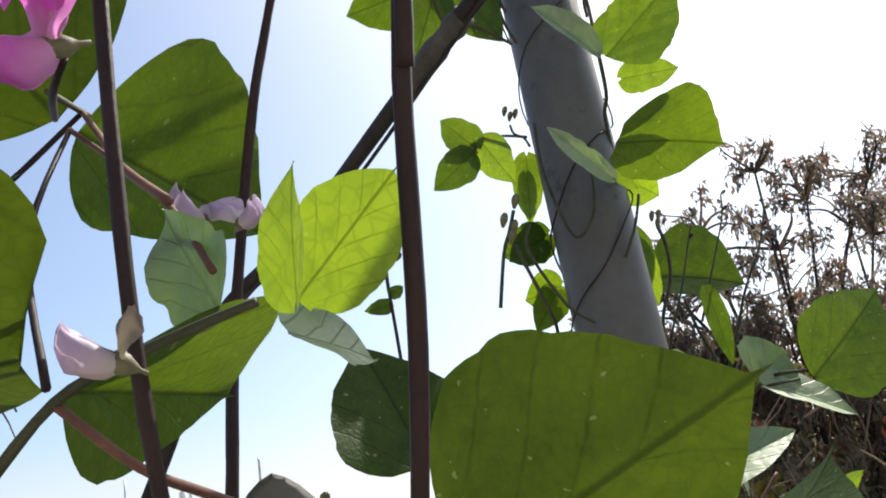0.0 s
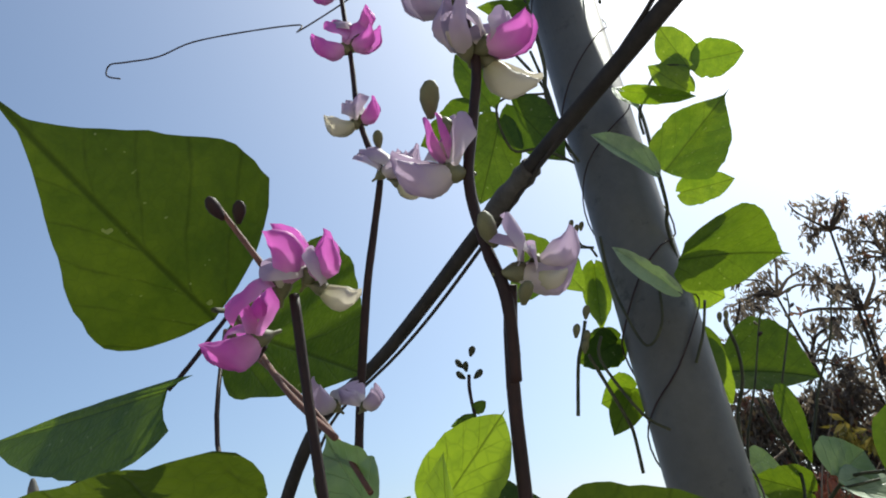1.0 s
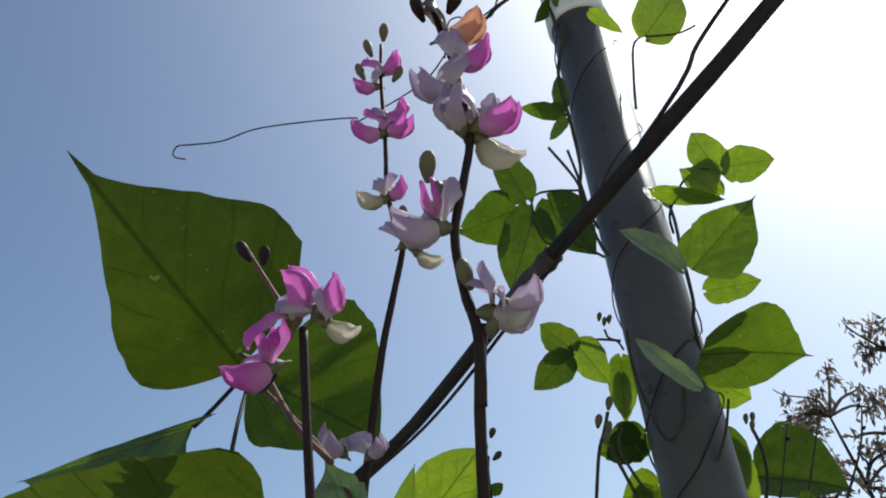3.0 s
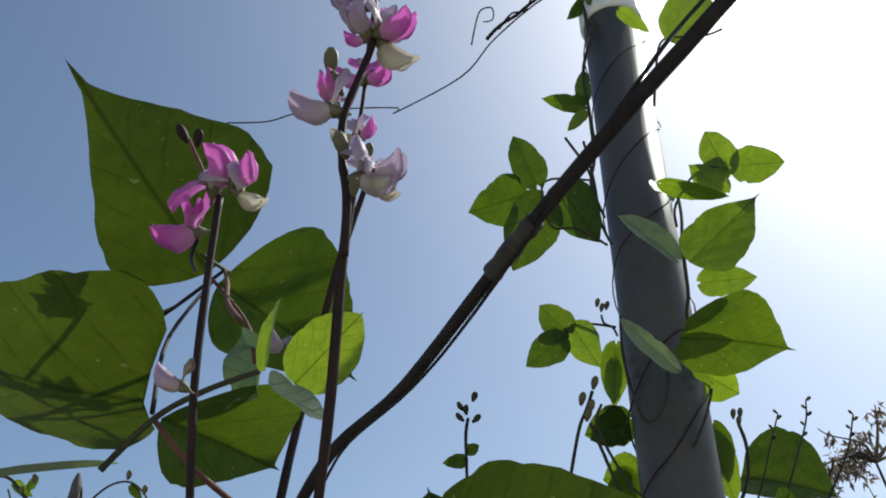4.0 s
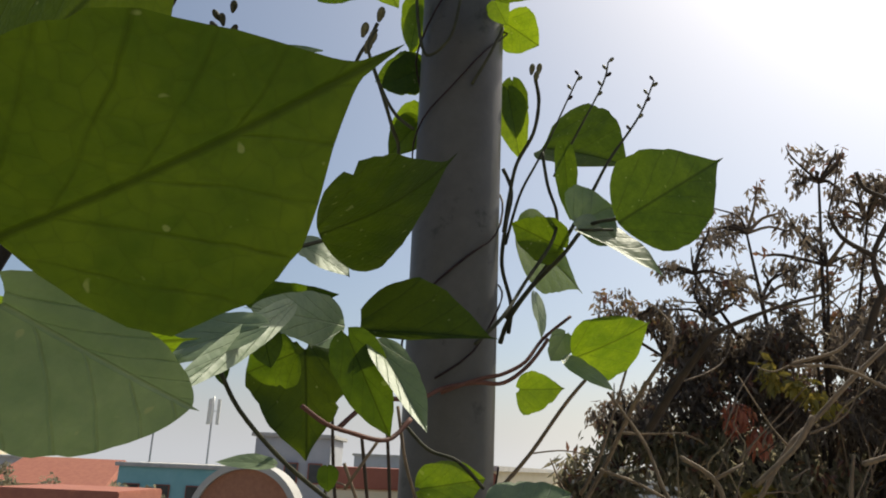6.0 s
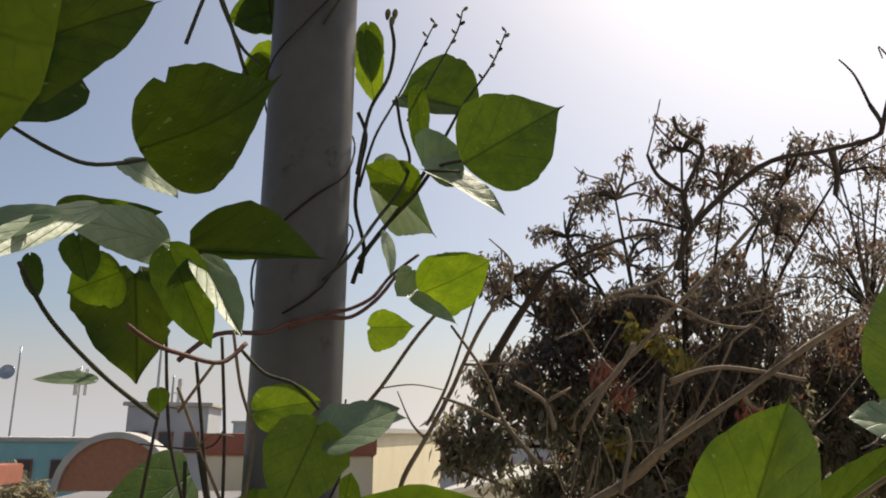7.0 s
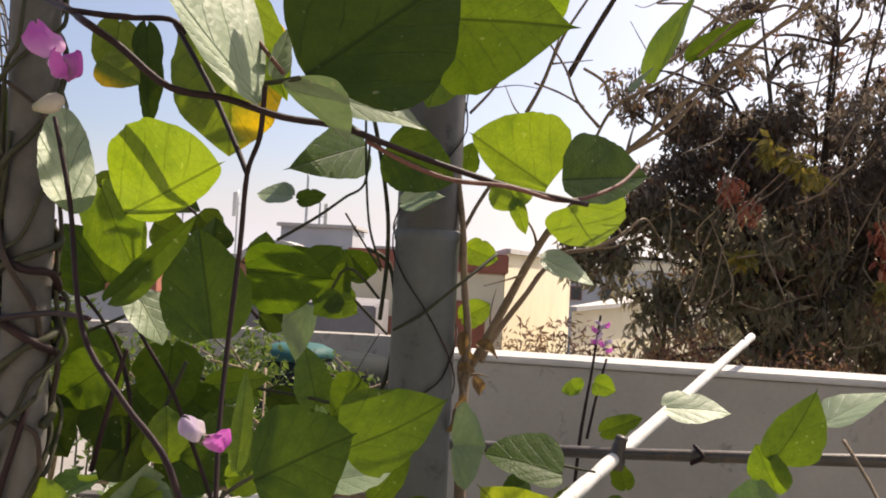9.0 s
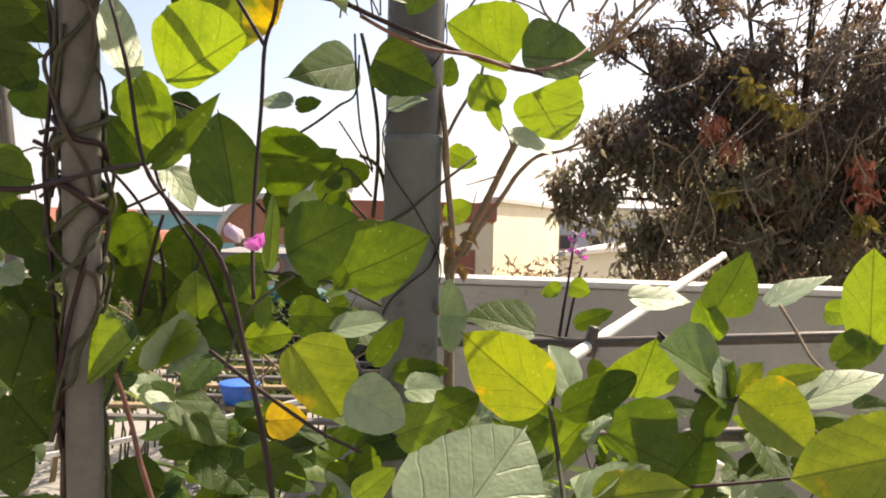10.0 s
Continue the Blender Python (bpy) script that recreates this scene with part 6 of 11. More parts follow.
leaf(vine_near, (-0.010, 0.500, 1.171), (0.032, 0.500, 1.185), 0.107, (-0.32, -0.36, 0.88), "p")
flower(vine_near, (0.141, 0.234, 1.328), (0.93, -0.31, 0.20), (-0.10, -0.88, 0.46), 0.0230, "mixed", 0.7)
flower(vine_near, (0.074, 0.150, 1.554), (0.72, -0.69, -0.09), (-0.48, -0.59, 0.65), 0.0268, "pink", 0.8)
bud(vine_near, (0.058, 0.160, 1.530), (0.97, -0.20, 0.15), 0.0226, M_CREAM)
blade(vine_near, (0.004, 0.455, 1.793), (0.134, 0.449, 1.793), (0.039, 0.045), (-0.02, -0.50, -0.87), "l", peak=(0.27, 0.29), full=2.12, drawn=0.92, lobe=0.01, curl=0.09, fold=0.08)
leaf(vine_near, (0.163, 0.460, 1.806), (0.101, 0.460, 1.787), 0.034, (-0.21, -0.72, 0.66), "p")
leaf(vine_near, (-0.237, 0.500, 1.594), (-0.176, 0.500, 1.589), 0.047, (-0.02, -0.98, -0.20), "d")
leaf(vine_near, (-0.244, 0.500, 1.544), (-0.170, 0.500, 1.536), 0.041, (-0.01, -0.99, -0.13), "d")
leaf(vine_near, (-0.267, 0.550, 1.401), (-0.209, 0.550, 1.388), 0.065, (0.02, -1.00, 0.08), "g")
leaf(vine_near, (-0.282, 0.600, 1.366), (-0.267, 0.600, 1.306), 0.053, (0.48, -0.87, 0.12), "g")
leaf(vine_near, (-0.155, 0.450, 1.307), (-0.107, 0.450, 1.276), 0.055, (0.17, -0.95, 0.27), "d")
leaf(vine_near, (-0.251, 0.600, 1.517), (-0.221, 0.600, 1.473), 0.053, (0.29, -0.94, 0.20), "g")
leaf(vine_near, (-0.171, 0.420, 1.251), (-0.202, 0.420, 1.206), 0.075, (0.30, -0.93, -0.21), "d")
leaf(vine_near, (-0.150, 0.440, 1.230), (-0.176, 0.440, 1.145), 0.097, (0.41, -0.90, -0.12), "d")
leaf(vine_near, (-0.128, 0.460, 1.228), (-0.154, 0.460, 1.168), 0.073, (0.34, -0.93, -0.15), "d")
leaf(vine_near, (-0.210, 0.500, 1.124), (-0.162, 0.500, 1.069), 0.090, (0.38, -0.86, 0.34), "d")
leaf(vine_near, (-0.141, 0.500, 1.160), (-0.155, 0.500, 1.083), 0.062, (0.40, -0.91, -0.07), "d")
leaf(vine_near, (-0.224, 0.500, 1.276), (-0.196, 0.500, 1.263), 0.049, (0.34, -0.62, 0.71), "p")
leaf(vine_near, (-0.231, 0.500, 1.025), (-0.182, 0.500, 1.054), 0.076, (0.00, -1.00, -0.00), "d")
leaf(vine_near, (-0.085, 0.500, 1.036), (-0.053, 0.500, 1.000), 0.062, (0.36, -0.87, 0.32), "d")
leaf(vine_near, (-0.096, 0.700, 1.003), (0.013, 0.700, 1.023), 0.050, (-0.04, -0.97, 0.23), "g")
leaf(vine_near, (0.082, 0.500, 1.040), (0.137, 0.500, 1.063), 0.055, (-0.08, -0.98, 0.20), "d")
tube("stem", [(-0.009, 0.360, 1.765), (0.004, 0.360, 1.740), (0.020, 0.360, 1.710), (0.036, 0.360, 1.676)], 0.0017, 0.0014, M_STEM, vine_near)
tube("stem", [(0.039, 0.330, 1.756), (0.054, 0.330, 1.735), (0.073, 0.330, 1.714), (0.088, 0.330, 1.696), (0.107, 0.330, 1.669)], 0.0023, 0.0016, M_STEM, vine_near)
tube("stem", [(0.014, 0.400, 1.786), (0.021, 0.400, 1.747), (0.025, 0.400, 1.720)], 0.0013, 0.0013, M_STEM, vine_near)
tube("stem", [(-0.030, 0.400, 1.719), (-0.007, 0.400, 1.734), (0.011, 0.400, 1.744), (0.017, 0.400, 1.762)], 0.0019, 0.0017, M_STEM, vine_near)
tube("stem", [(0.011, 0.340, 1.640), (0.024, 0.340, 1.640), (0.034, 0.340, 1.639)], 0.0016, 0.0013, M_STEM_GREEN, vine_near)
leaf(vine_near, (-0.016, 0.420, 1.738), (-0.016, 0.420, 1.680), 0.058, (0.44, -0.90, 0.00), "d", wave=0.05)
leaf(vine_near, (0.036, 0.360, 1.637), (0.042, 0.360, 1.566), 0.025, (0.40, -0.92, 0.03), "d")
leaf(vine_near, (0.010, 0.340, 1.602), (0.041, 0.340, 1.585), 0.035, (0.09, -0.98, 0.16), "t")
tube("stem", [(-0.064, 0.366, 1.678), (-0.024, 0.317, 1.646), (0.031, 0.249, 1.613), (0.065, 0.200, 1.592), (0.082, 0.210, 1.581), (0.112, 0.220, 1.558), (0.145, 0.235, 1.555), (0.180, 0.250, 1.547), (0.216, 0.270, 1.546), (0.245, 0.300, 1.540), (0.287, 0.330, 1.530), (0.344, 0.370, 1.519), (0.416, 0.405, 1.510)], 0.0025, 0.0025, M_STEM, vine_near)
tube("stem", [(0.232, 0.300, 1.541), (0.262, 0.310, 1.527), (0.297, 0.330, 1.518), (0.343, 0.360, 1.518), (0.396, 0.400, 1.512), (0.449, 0.450, 1.532), (0.481, 0.500, 1.559)], 0.0019, 0.0020, M_STEM_PINK, vine_near)
tube("stem", [(0.024, 0.450, 1.669), (0.077, 0.400, 1.600), (0.115, 0.350, 1.548), (0.141, 0.309, 1.513)], 0.0026, 0.0021, M_STEM, vine_near)
tube("stem", [(0.164, 0.260, 1.571), (0.157, 0.280, 1.538), (0.141, 0.309, 1.513), (0.138, 0.310, 1.456), (0.136, 0.300, 1.388), (0.139, 0.280, 1.333), (0.148, 0.250, 1.278)], 0.0020, 0.0019, M_STEM, vine_near)
tube("stem", [(-0.066, 0.367, 1.667), (-0.020, 0.308, 1.639), (0.024, 0.249, 1.616), (0.047, 0.220, 1.605), (0.076, 0.230, 1.605), (0.102, 0.240, 1.608), (0.110, 0.250, 1.602)], 0.0022, 0.0019, M_STEM, vine_near)
tube("stem", [(0.063, 0.300, 1.688), (0.091, 0.310, 1.699), (0.131, 0.330, 1.713), (0.144, 0.340, 1.723)], 0.0015, 0.0013, M_STEM, vine_near)
tube("petiole", [(0.161, 0.250, 1.569), (0.177, 0.240, 1.569), (0.196, 0.222, 1.568)], 0.0019, 0.0018, M_STEM_GREEN, vine_near)
tube("petiole", [(0.150, 0.260, 1.610), (0.181, 0.240, 1.575)], 0.0016, 0.0015, M_STEM_PINK, vine_near)
tube("stem", [(0.006, 0.280, 1.545), (0.026, 0.270, 1.483), (0.050, 0.250, 1.395), (0.090, 0.230, 1.351), (0.130, 0.210, 1.315), (0.152, 0.200, 1.250), (0.177, 0.180, 1.163), (0.189, 0.170, 1.094)], 0.0017, 0.0026, M_STEM, vine_near)
tube("stem", [(0.030, 0.300, 1.398), (-0.031, 0.360, 1.395), (-0.098, 0.400, 1.384), (-0.152, 0.420, 1.374), (-0.214, 0.420, 1.376)], 0.0021, 0.0037, M_STEM, vine_near)
tube("stem", [(-0.147, 0.447, 1.439), (-0.128, 0.447, 1.444), (-0.102, 0.447, 1.437), (-0.070, 0.447, 1.424)], 0.0030, 0.0020, M_STEM, vine_near)
tube("stem", [(0.063, 0.400, 1.204), (0.118, 0.400, 1.162), (0.177, 0.420, 1.114), (0.225, 0.450, 1.080)], 0.0025, 0.0020, M_STEM, vine_near)
tube("stem", [(0.173, 0.300, 1.295), (0.126, 0.320, 1.258), (0.095, 0.350, 1.196)], 0.0016, 0.0017, M_STEM_GREEN, vine_near)
tube("stem", [(-0.146, 0.447, 1.414), (-0.122, 0.447, 1.423), (-0.096, 0.447, 1.408), (-0.064, 0.447, 1.400)], 0.0034, 0.0024, M_STEM, vine_near)
tube("stem", [(-0.141, 0.447, 1.386), (-0.115, 0.447, 1.379), (-0.089, 0.447, 1.391), (-0.073, 0.447, 1.406)], 0.0026, 0.0018, M_STEM, vine_near)
tube("stem", [(-0.138, 0.447, 1.601), (-0.133, 0.447, 1.513), (-0.138, 0.447, 1.449), (-0.142, 0.447, 1.398), (-0.136, 0.447, 1.321), (-0.130, 0.447, 1.230), (-0.125, 0.447, 1.138)], 0.0030, 0.0021, M_STEM, vine_near)
tube("stem", [(-0.121, 0.447, 1.601), (-0.128, 0.447, 1.538), (-0.131, 0.447, 1.475), (-0.126, 0.447, 1.423), (-0.133, 0.447, 1.366)], 0.0026, 0.0018, M_STEM, vine_near)
tube("stem", [(-0.096, 0.447, 1.552), (-0.085, 0.447, 1.501), (-0.090, 0.447, 1.450), (-0.082, 0.447, 1.412), (-0.084, 0.447, 1.361)], 0.0026, 0.0018, M_STEM, vine_near)
tube("stem", [(-0.079, 0.447, 1.476), (-0.084, 0.447, 1.425), (-0.079, 0.447, 1.380), (-0.070, 0.447, 1.348)], 0.0026, 0.0018, M_STEM, vine_near)
tube("stem", [(-0.154, 0.447, 1.430), (-0.140, 0.447, 1.422), (-0.131, 0.447, 1.404), (-0.134, 0.447, 1.379), (-0.147, 0.447, 1.366)], 0.0026, 0.0018, M_STEM, vine_near)
tube("stem", [(-0.128, 0.447, 1.437), (-0.109, 0.447, 1.429), (-0.096, 0.447, 1.399), (-0.115, 0.447, 1.392), (-0.131, 0.447, 1.401)], 0.0026, 0.0018, M_STEM, vine_near)
tube("stem", [(-0.039, 0.400, 1.176), (-0.023, 0.400, 1.127), (-0.007, 0.390, 1.081), (0.013, 0.380, 1.035)], 0.0024, 0.0032, M_STEM_PINK, vine_near)
tube("stem", [(-0.055, 0.500, 1.225), (-0.035, 0.500, 1.315), (-0.025, 0.500, 1.349)], 0.0028, 0.0021, M_STEM, vine_near)
tube("stem", [(-0.143, 0.470, 1.530), (-0.119, 0.455, 1.476), (-0.152, 0.480, 1.426), (-0.158, 0.500, 1.380), (-0.092, 0.460, 1.432), (-0.089, 0.460, 1.478)], 0.0034, 0.0030, M_STEM_GREEN, vine_near)

tube("stem", [(-0.143, 0.490, 1.079), (-0.103, 0.465, 1.104), (-0.079, 0.470, 1.127), (-0.075, 0.500, 1.169)], 0.0027, 0.0027, M_STEM_GREEN, vine_near)
tube("stem", [(-0.169, 0.500, 1.318), (-0.162, 0.500, 1.387), (-0.138, 0.480, 1.433)], 0.0041, 0.0040, M_STEM_GREEN, vine_near)
tube("stem", [(0.505, 0.500, 1.654), (0.526, 0.510, 1.653), (0.548, 0.520, 1.649), (0.580, 0.540, 1.647)], 0.0008, 0.0007, M_STEM, vine_near)
tube("stem", [(0.490, 0.470, 1.648), (0.508, 0.470, 1.646), (0.524, 0.470, 1.638), (0.542, 0.470, 1.635)], 0.0010, 0.0007, M_STEM, vine_near)
tube("stem", [(0.584, 0.440, 1.712), (0.568, 0.470, 1.704), (0.535, 0.500, 1.672), (0.503, 0.520, 1.649), (0.464, 0.550, 1.628), (0.453, 0.600, 1.601)], 0.0012, 0.0018, M_BARK, vine_near)

vine_low = empty("bean_vine", (0.700, 0.900, 0.000), "dense sunlit bean vine trained low over the rails", "vine", "bean vines")
blade(vine_low, (0.454, 0.583, 1.108), (0.341, 0.617, 1.193), (0.056, 0.062), (-0.37, -0.92, -0.12), "y", peak=(0.30, 0.32), full=2.07, drawn=0.89, lobe=-0.00, curl=0.09, fold=0.10)
blade(vine_low, (0.456, 0.750, 1.180), (0.355, 0.749, 1.208), (0.032, 0.051), (0.21, -0.62, 0.75), "g", peak=(0.28, 0.27), full=2.02, drawn=0.66, lobe=0.04, curl=0.17, fold=0.12)
leaf(vine_low, (0.503, 0.680, 1.107), (0.473, 0.680, 1.173), 0.099, (0.75, -0.56, 0.35), "p")
blade(vine_low, (0.481, 0.615, 1.090), (0.586, 0.625, 1.141), (0.030, 0.028), (0.07, -1.00, 0.04), "g", peak=(0.32, 0.35), full=2.10, drawn=0.55, lobe=-0.00, curl=0.10, fold=0.13)
blade(vine_low, (0.529, 0.545, 1.083), (0.622, 0.551, 1.036), (0.077, 0.018), (-0.02, -0.98, -0.18), "g", peak=(0.34, 0.27), full=1.91, drawn=1.02, lobe=0.13, curl=0.10, fold=0.09)
blade(vine_low, (0.590, 0.666, 1.102), (0.614, 0.632, 1.189), (0.069, 0.065), (0.30, -0.86, -0.42), "l", peak=(0.28, 0.31), full=1.92, drawn=1.04, lobe=0.04, curl=0.11, fold=0.02)
blade(vine_low, (0.699, 0.615, 1.129), (0.605, 0.581, 1.195), (0.053, 0.086), (0.61, -0.53, 0.59), "l", peak=(0.27, 0.29), full=1.91, drawn=1.06, lobe=0.04, curl=0.10, fold=0.16)
blade(vine_low, (0.690, 0.535, 1.135), (0.793, 0.545, 1.062), (0.055, 0.030), (0.22, -0.96, 0.18), "y", peak=(0.32, 0.32), full=2.07, drawn=0.65, lobe=-0.00, curl=0.10, fold=0.24)
leaf(vine_low, (0.699, 0.600, 1.123), (0.690, 0.600, 1.176), 0.076, (0.72, -0.69, 0.13), "p")
blade(vine_low, (0.719, 0.722, 1.219), (0.764, 0.697, 1.311), (0.045, 0.057), (0.26, -0.89, -0.37), "g", peak=(0.30, 0.28), full=1.99, drawn=0.99, lobe=-0.00, curl=0.14, fold=0.09)
leaf(vine_low, (0.724, 0.720, 1.181), (0.696, 0.720, 1.240), 0.051, (-0.22, -0.97, -0.10), "l")
leaf(vine_low, (0.802, 0.600, 1.116), (0.908, 0.600, 1.162), 0.077, (-0.39, -0.27, 0.88), "p")
leaf(vine_low, (0.858, 0.420, 1.106), (0.710, 0.420, 1.073), 0.107, (-0.08, -0.92, 0.38), "y")
leaf(vine_low, (0.764, 0.620, 1.142), (0.841, 0.620, 1.157), 0.031, (-0.05, -0.96, 0.27), "y")
leaf(vine_low, (0.495, 0.420, 1.044), (0.599, 0.420, 1.059), 0.057, (-0.05, -0.93, 0.36), "y")
leaf(vine_low, (0.482, 0.450, 1.032), (0.533, 0.450, 1.078), 0.087, (-0.67, -0.06, 0.74), "p")
leaf(vine_low, (0.741, 1.300, 1.180), (0.875, 1.300, 1.181), 0.097, (-0.00, -0.60, 0.80), "p")
leaf(vine_low, (1.010, 1.200, 1.185), (1.130, 1.200, 1.255), 0.117, (-0.50, -0.14, 0.85), "p")
leaf(vine_low, (1.000, 0.800, 1.174), (0.998, 0.800, 1.320), 0.090, (-0.48, -0.88, -0.01), "l")
leaf(vine_low, (0.948, 0.800, 1.137), (1.025, 0.800, 1.193), 0.063, (-0.24, -0.91, 0.33), "g")
leaf(vine_low, (0.976, 0.900, 1.207), (1.030, 0.900, 1.198), 0.049, (0.01, -1.00, 0.03), "l")
blade(vine_low, (0.313, 0.139, 1.098), (0.389, 0.219, 1.176), (0.062, 0.067), (0.30, -0.80, 0.53), "p", peak=(0.26, 0.28), full=1.82, drawn=0.76, lobe=0.04, curl=0.06, fold=0.11)
leaf(vine_low, (0.265, 0.500, 1.087), (0.330, 0.500, 1.113), 0.066, (-0.09, -0.97, 0.22), "l")
blade(vine_low, (0.208, 0.444, 1.152), (0.275, 0.456, 1.113), (0.034, 0.034), (0.33, -0.90, 0.29), "p", peak=(0.30, 0.29), full=2.00, drawn=0.67, lobe=-0.00, curl=0.09, fold=0.13)
blade(vine_low, (0.143, 0.444, 1.204), (0.199, 0.455, 1.119), (0.053, 0.030), (0.25, -0.97, 0.04), "y", peak=(0.31, 0.34), full=2.16, drawn=0.55, lobe=0.02, curl=0.08, fold=0.14)
leaf(vine_low, (0.117, 0.450, 1.114), (0.162, 0.450, 1.118), 0.046, (-0.02, -0.97, 0.24), "o")
leaf(vine_low, (0.111, 0.600, 1.216), (0.172, 0.600, 1.217), 0.057, (-0.00, -0.99, 0.13), "g")
leaf(vine_low, (0.168, 0.600, 1.198), (0.240, 0.600, 1.215), 0.062, (-0.21, -0.41, 0.89), "p")
leaf(vine_low, (0.237, 0.300, 1.083), (0.274, 0.300, 1.112), 0.030, (-0.14, -0.97, 0.18), "l")
leaf(vine_low, (0.311, 0.850, 1.188), (0.358, 0.850, 1.189), 0.124, (-0.01, -0.97, 0.25), "p")
leaf(vine_low, (0.241, 0.800, 1.101), (0.327, 0.800, 1.108), 0.046, (-0.02, -0.98, 0.20), "g")
leaf(vine_low, (0.262, 0.750, 1.085), (0.323, 0.750, 1.091), 0.070, (-0.08, -0.51, 0.86), "p")
leaf(vine_low, (0.315, 0.700, 1.064), (0.373, 0.700, 1.091), 0.067, (-0.10, -0.97, 0.21), "g")
leaf(vine_low, (0.375, 0.720, 1.052), (0.408, 0.720, 1.087), 0.133, (-0.72, -0.19, 0.67), "p")
leaf(vine_low, (0.516, 0.650, 1.050), (0.555, 0.650, 1.079), 0.125, (-0.60, -0.11, 0.80), "p")
leaf(vine_low, (0.408, 0.600, 1.046), (0.461, 0.600, 1.086), 0.061, (-0.17, -0.96, 0.22), "g")
leaf(vine_low, (0.478, 0.660, 1.021), (0.525, 0.660, 1.072), 0.065, (-0.22, -0.95, 0.21), "l")
leaf(vine_low, (0.589, 1.600, 1.179), (0.612, 1.600, 1.149), 0.060, (-0.04, -1.00, -0.03), "l")
leaf(vine_low, (0.649, 1.600, 1.180), (0.702, 1.600, 1.159), 0.060, (0.01, -1.00, 0.02), "l")
leaf(vine_low, (0.632, 1.400, 1.103), (0.719, 1.400, 1.139), 0.049, (-0.07, -0.98, 0.18), "g")
leaf(vine_low, (0.624, 0.600, 0.997), (0.682, 0.600, 1.076), 0.084, (-0.33, -0.91, 0.24), "g")
leaf(vine_low, (0.667, 0.600, 1.068), (0.709, 0.600, 1.169), 0.053, (0.12, -0.99, -0.05), "g")
leaf(vine_low, (0.718, 0.620, 1.126), (0.755, 0.620, 1.166), 0.039, (-0.29, -0.92, 0.27), "y")
leaf(vine_low, (0.919, 0.700, 1.020), (0.867, 0.700, 1.070), 0.067, (-0.10, -0.99, -0.11), "g")
leaf(vine_low, (0.204, 0.800, 1.118), (0.252, 0.800, 1.193), 0.045, (-0.02, -1.00, 0.02), "g")
leaf(vine_low, (0.051, 0.550, 1.279), (0.074, 0.550, 1.236), 0.051, (0.24, -0.96, 0.12), "g")
leaf(vine_low, (0.000, 0.600, 1.213), (0.046, 0.600, 1.184), 0.061, (0.15, -0.96, 0.23), "g")
leaf(vine_low, (-0.015, 0.600, 1.213), (-0.019, 0.600, 1.274), 0.053, (0.32, -0.95, 0.02), "l")
leaf(vine_low, (0.028, 0.700, 1.167), (0.095, 0.700, 1.177), 0.050, (-0.02, -0.99, 0.12), "l")
tube("stem", [(0.462, 0.600, 1.101), (0.470, 0.580, 1.054), (0.471, 0.500, 1.001)], 0.0031, 0.0035, M_STEM_GREEN, vine_low)
tube("stem", [(0.897, 0.900, 1.215), (0.906, 0.850, 1.174), (0.912, 0.800, 1.136), (0.942, 0.750, 1.102)], 0.0029, 0.0026, M_BARK, vine_low)
tube("stem", [(0.606, 0.450, 1.049), (0.664, 0.450, 1.055), (0.729, 0.450, 1.063)], 0.0020, 0.0020, M_STEM, vine_low)
tube("stem", [(0.350, 0.900, 1.172), (0.528, 0.900, 1.147)], 0.0020, 0.0020, M_STEM_GREEN, vine_low)
tube("stem", [(0.819, 0.600, 1.079), (0.851, 0.600, 1.049)], 0.0019, 0.0015, M_BARK, vine_low)
tube("stem", [(0.657, 0.600, 1.129), (0.704, 0.600, 1.115), (0.718, 0.600, 1.122)], 0.0030, 0.0030, M_STEM_GREEN, vine_low)
leaf(vine_low, (0.312, 0.921, 0.907), (0.356, 0.984, 0.872), 0.068, (0.03, -0.40, 0.41), "d")
leaf(vine_low, (0.470, 1.111, 0.844), (0.549, 1.066, 0.786), 0.085, (-0.24, -0.09, 0.66), "p")
leaf(vine_low, (0.342, 0.783, 1.023), (0.412, 0.777, 1.020), 0.065, (0.09, -0.25, 0.62), "g")
leaf(vine_low, (0.695, 1.019, 0.971), (0.610, 1.018, 0.972), 0.077, (0.37, -0.69, 0.72), "d")
leaf(vine_low, (0.515, 0.823, 0.980), (0.473, 0.751, 0.948), 0.077, (-0.13, -0.01, 0.86), "d")
leaf(vine_low, (0.627, 0.986, 0.934), (0.627, 1.037, 0.895), 0.056, (0.53, -0.04, 0.51), "l")
leaf(vine_low, (0.894, 1.194, 0.865), (0.976, 1.239, 0.877), 0.079, (0.03, -0.00, 0.35), "g")
leaf(vine_low, (0.827, 0.931, 0.912), (0.755, 0.992, 0.891), 0.089, (0.50, -0.42, 0.76), "g")
leaf(vine_low, (0.270, 1.090, 0.969), (0.207, 1.046, 0.943), 0.073, (0.11, -0.40, 0.28), "g")
leaf(vine_low, (0.564, 1.036, 0.934), (0.484, 1.044, 0.941), 0.073, (0.50, -0.73, 0.34), "g")
leaf(vine_low, (0.797, 0.805, 1.029), (0.874, 0.731, 1.026), 0.100, (0.31, 0.17, 0.62), "g")
leaf(vine_low, (1.103, 1.020, 1.007), (1.174, 1.019, 1.017), 0.055, (-0.38, -0.49, 0.49), "g")
leaf(vine_low, (1.060, 0.947, 0.904), (0.979, 0.973, 0.901), 0.078, (0.60, -0.89, 0.94), "d")
leaf(vine_low, (0.655, 0.818, 1.001), (0.624, 0.889, 0.990), 0.064, (0.21, -0.80, 0.81), "g")
leaf(vine_low, (0.915, 0.976, 0.927), (0.858, 0.962, 0.887), 0.064, (0.01, -0.04, 0.45), "d")
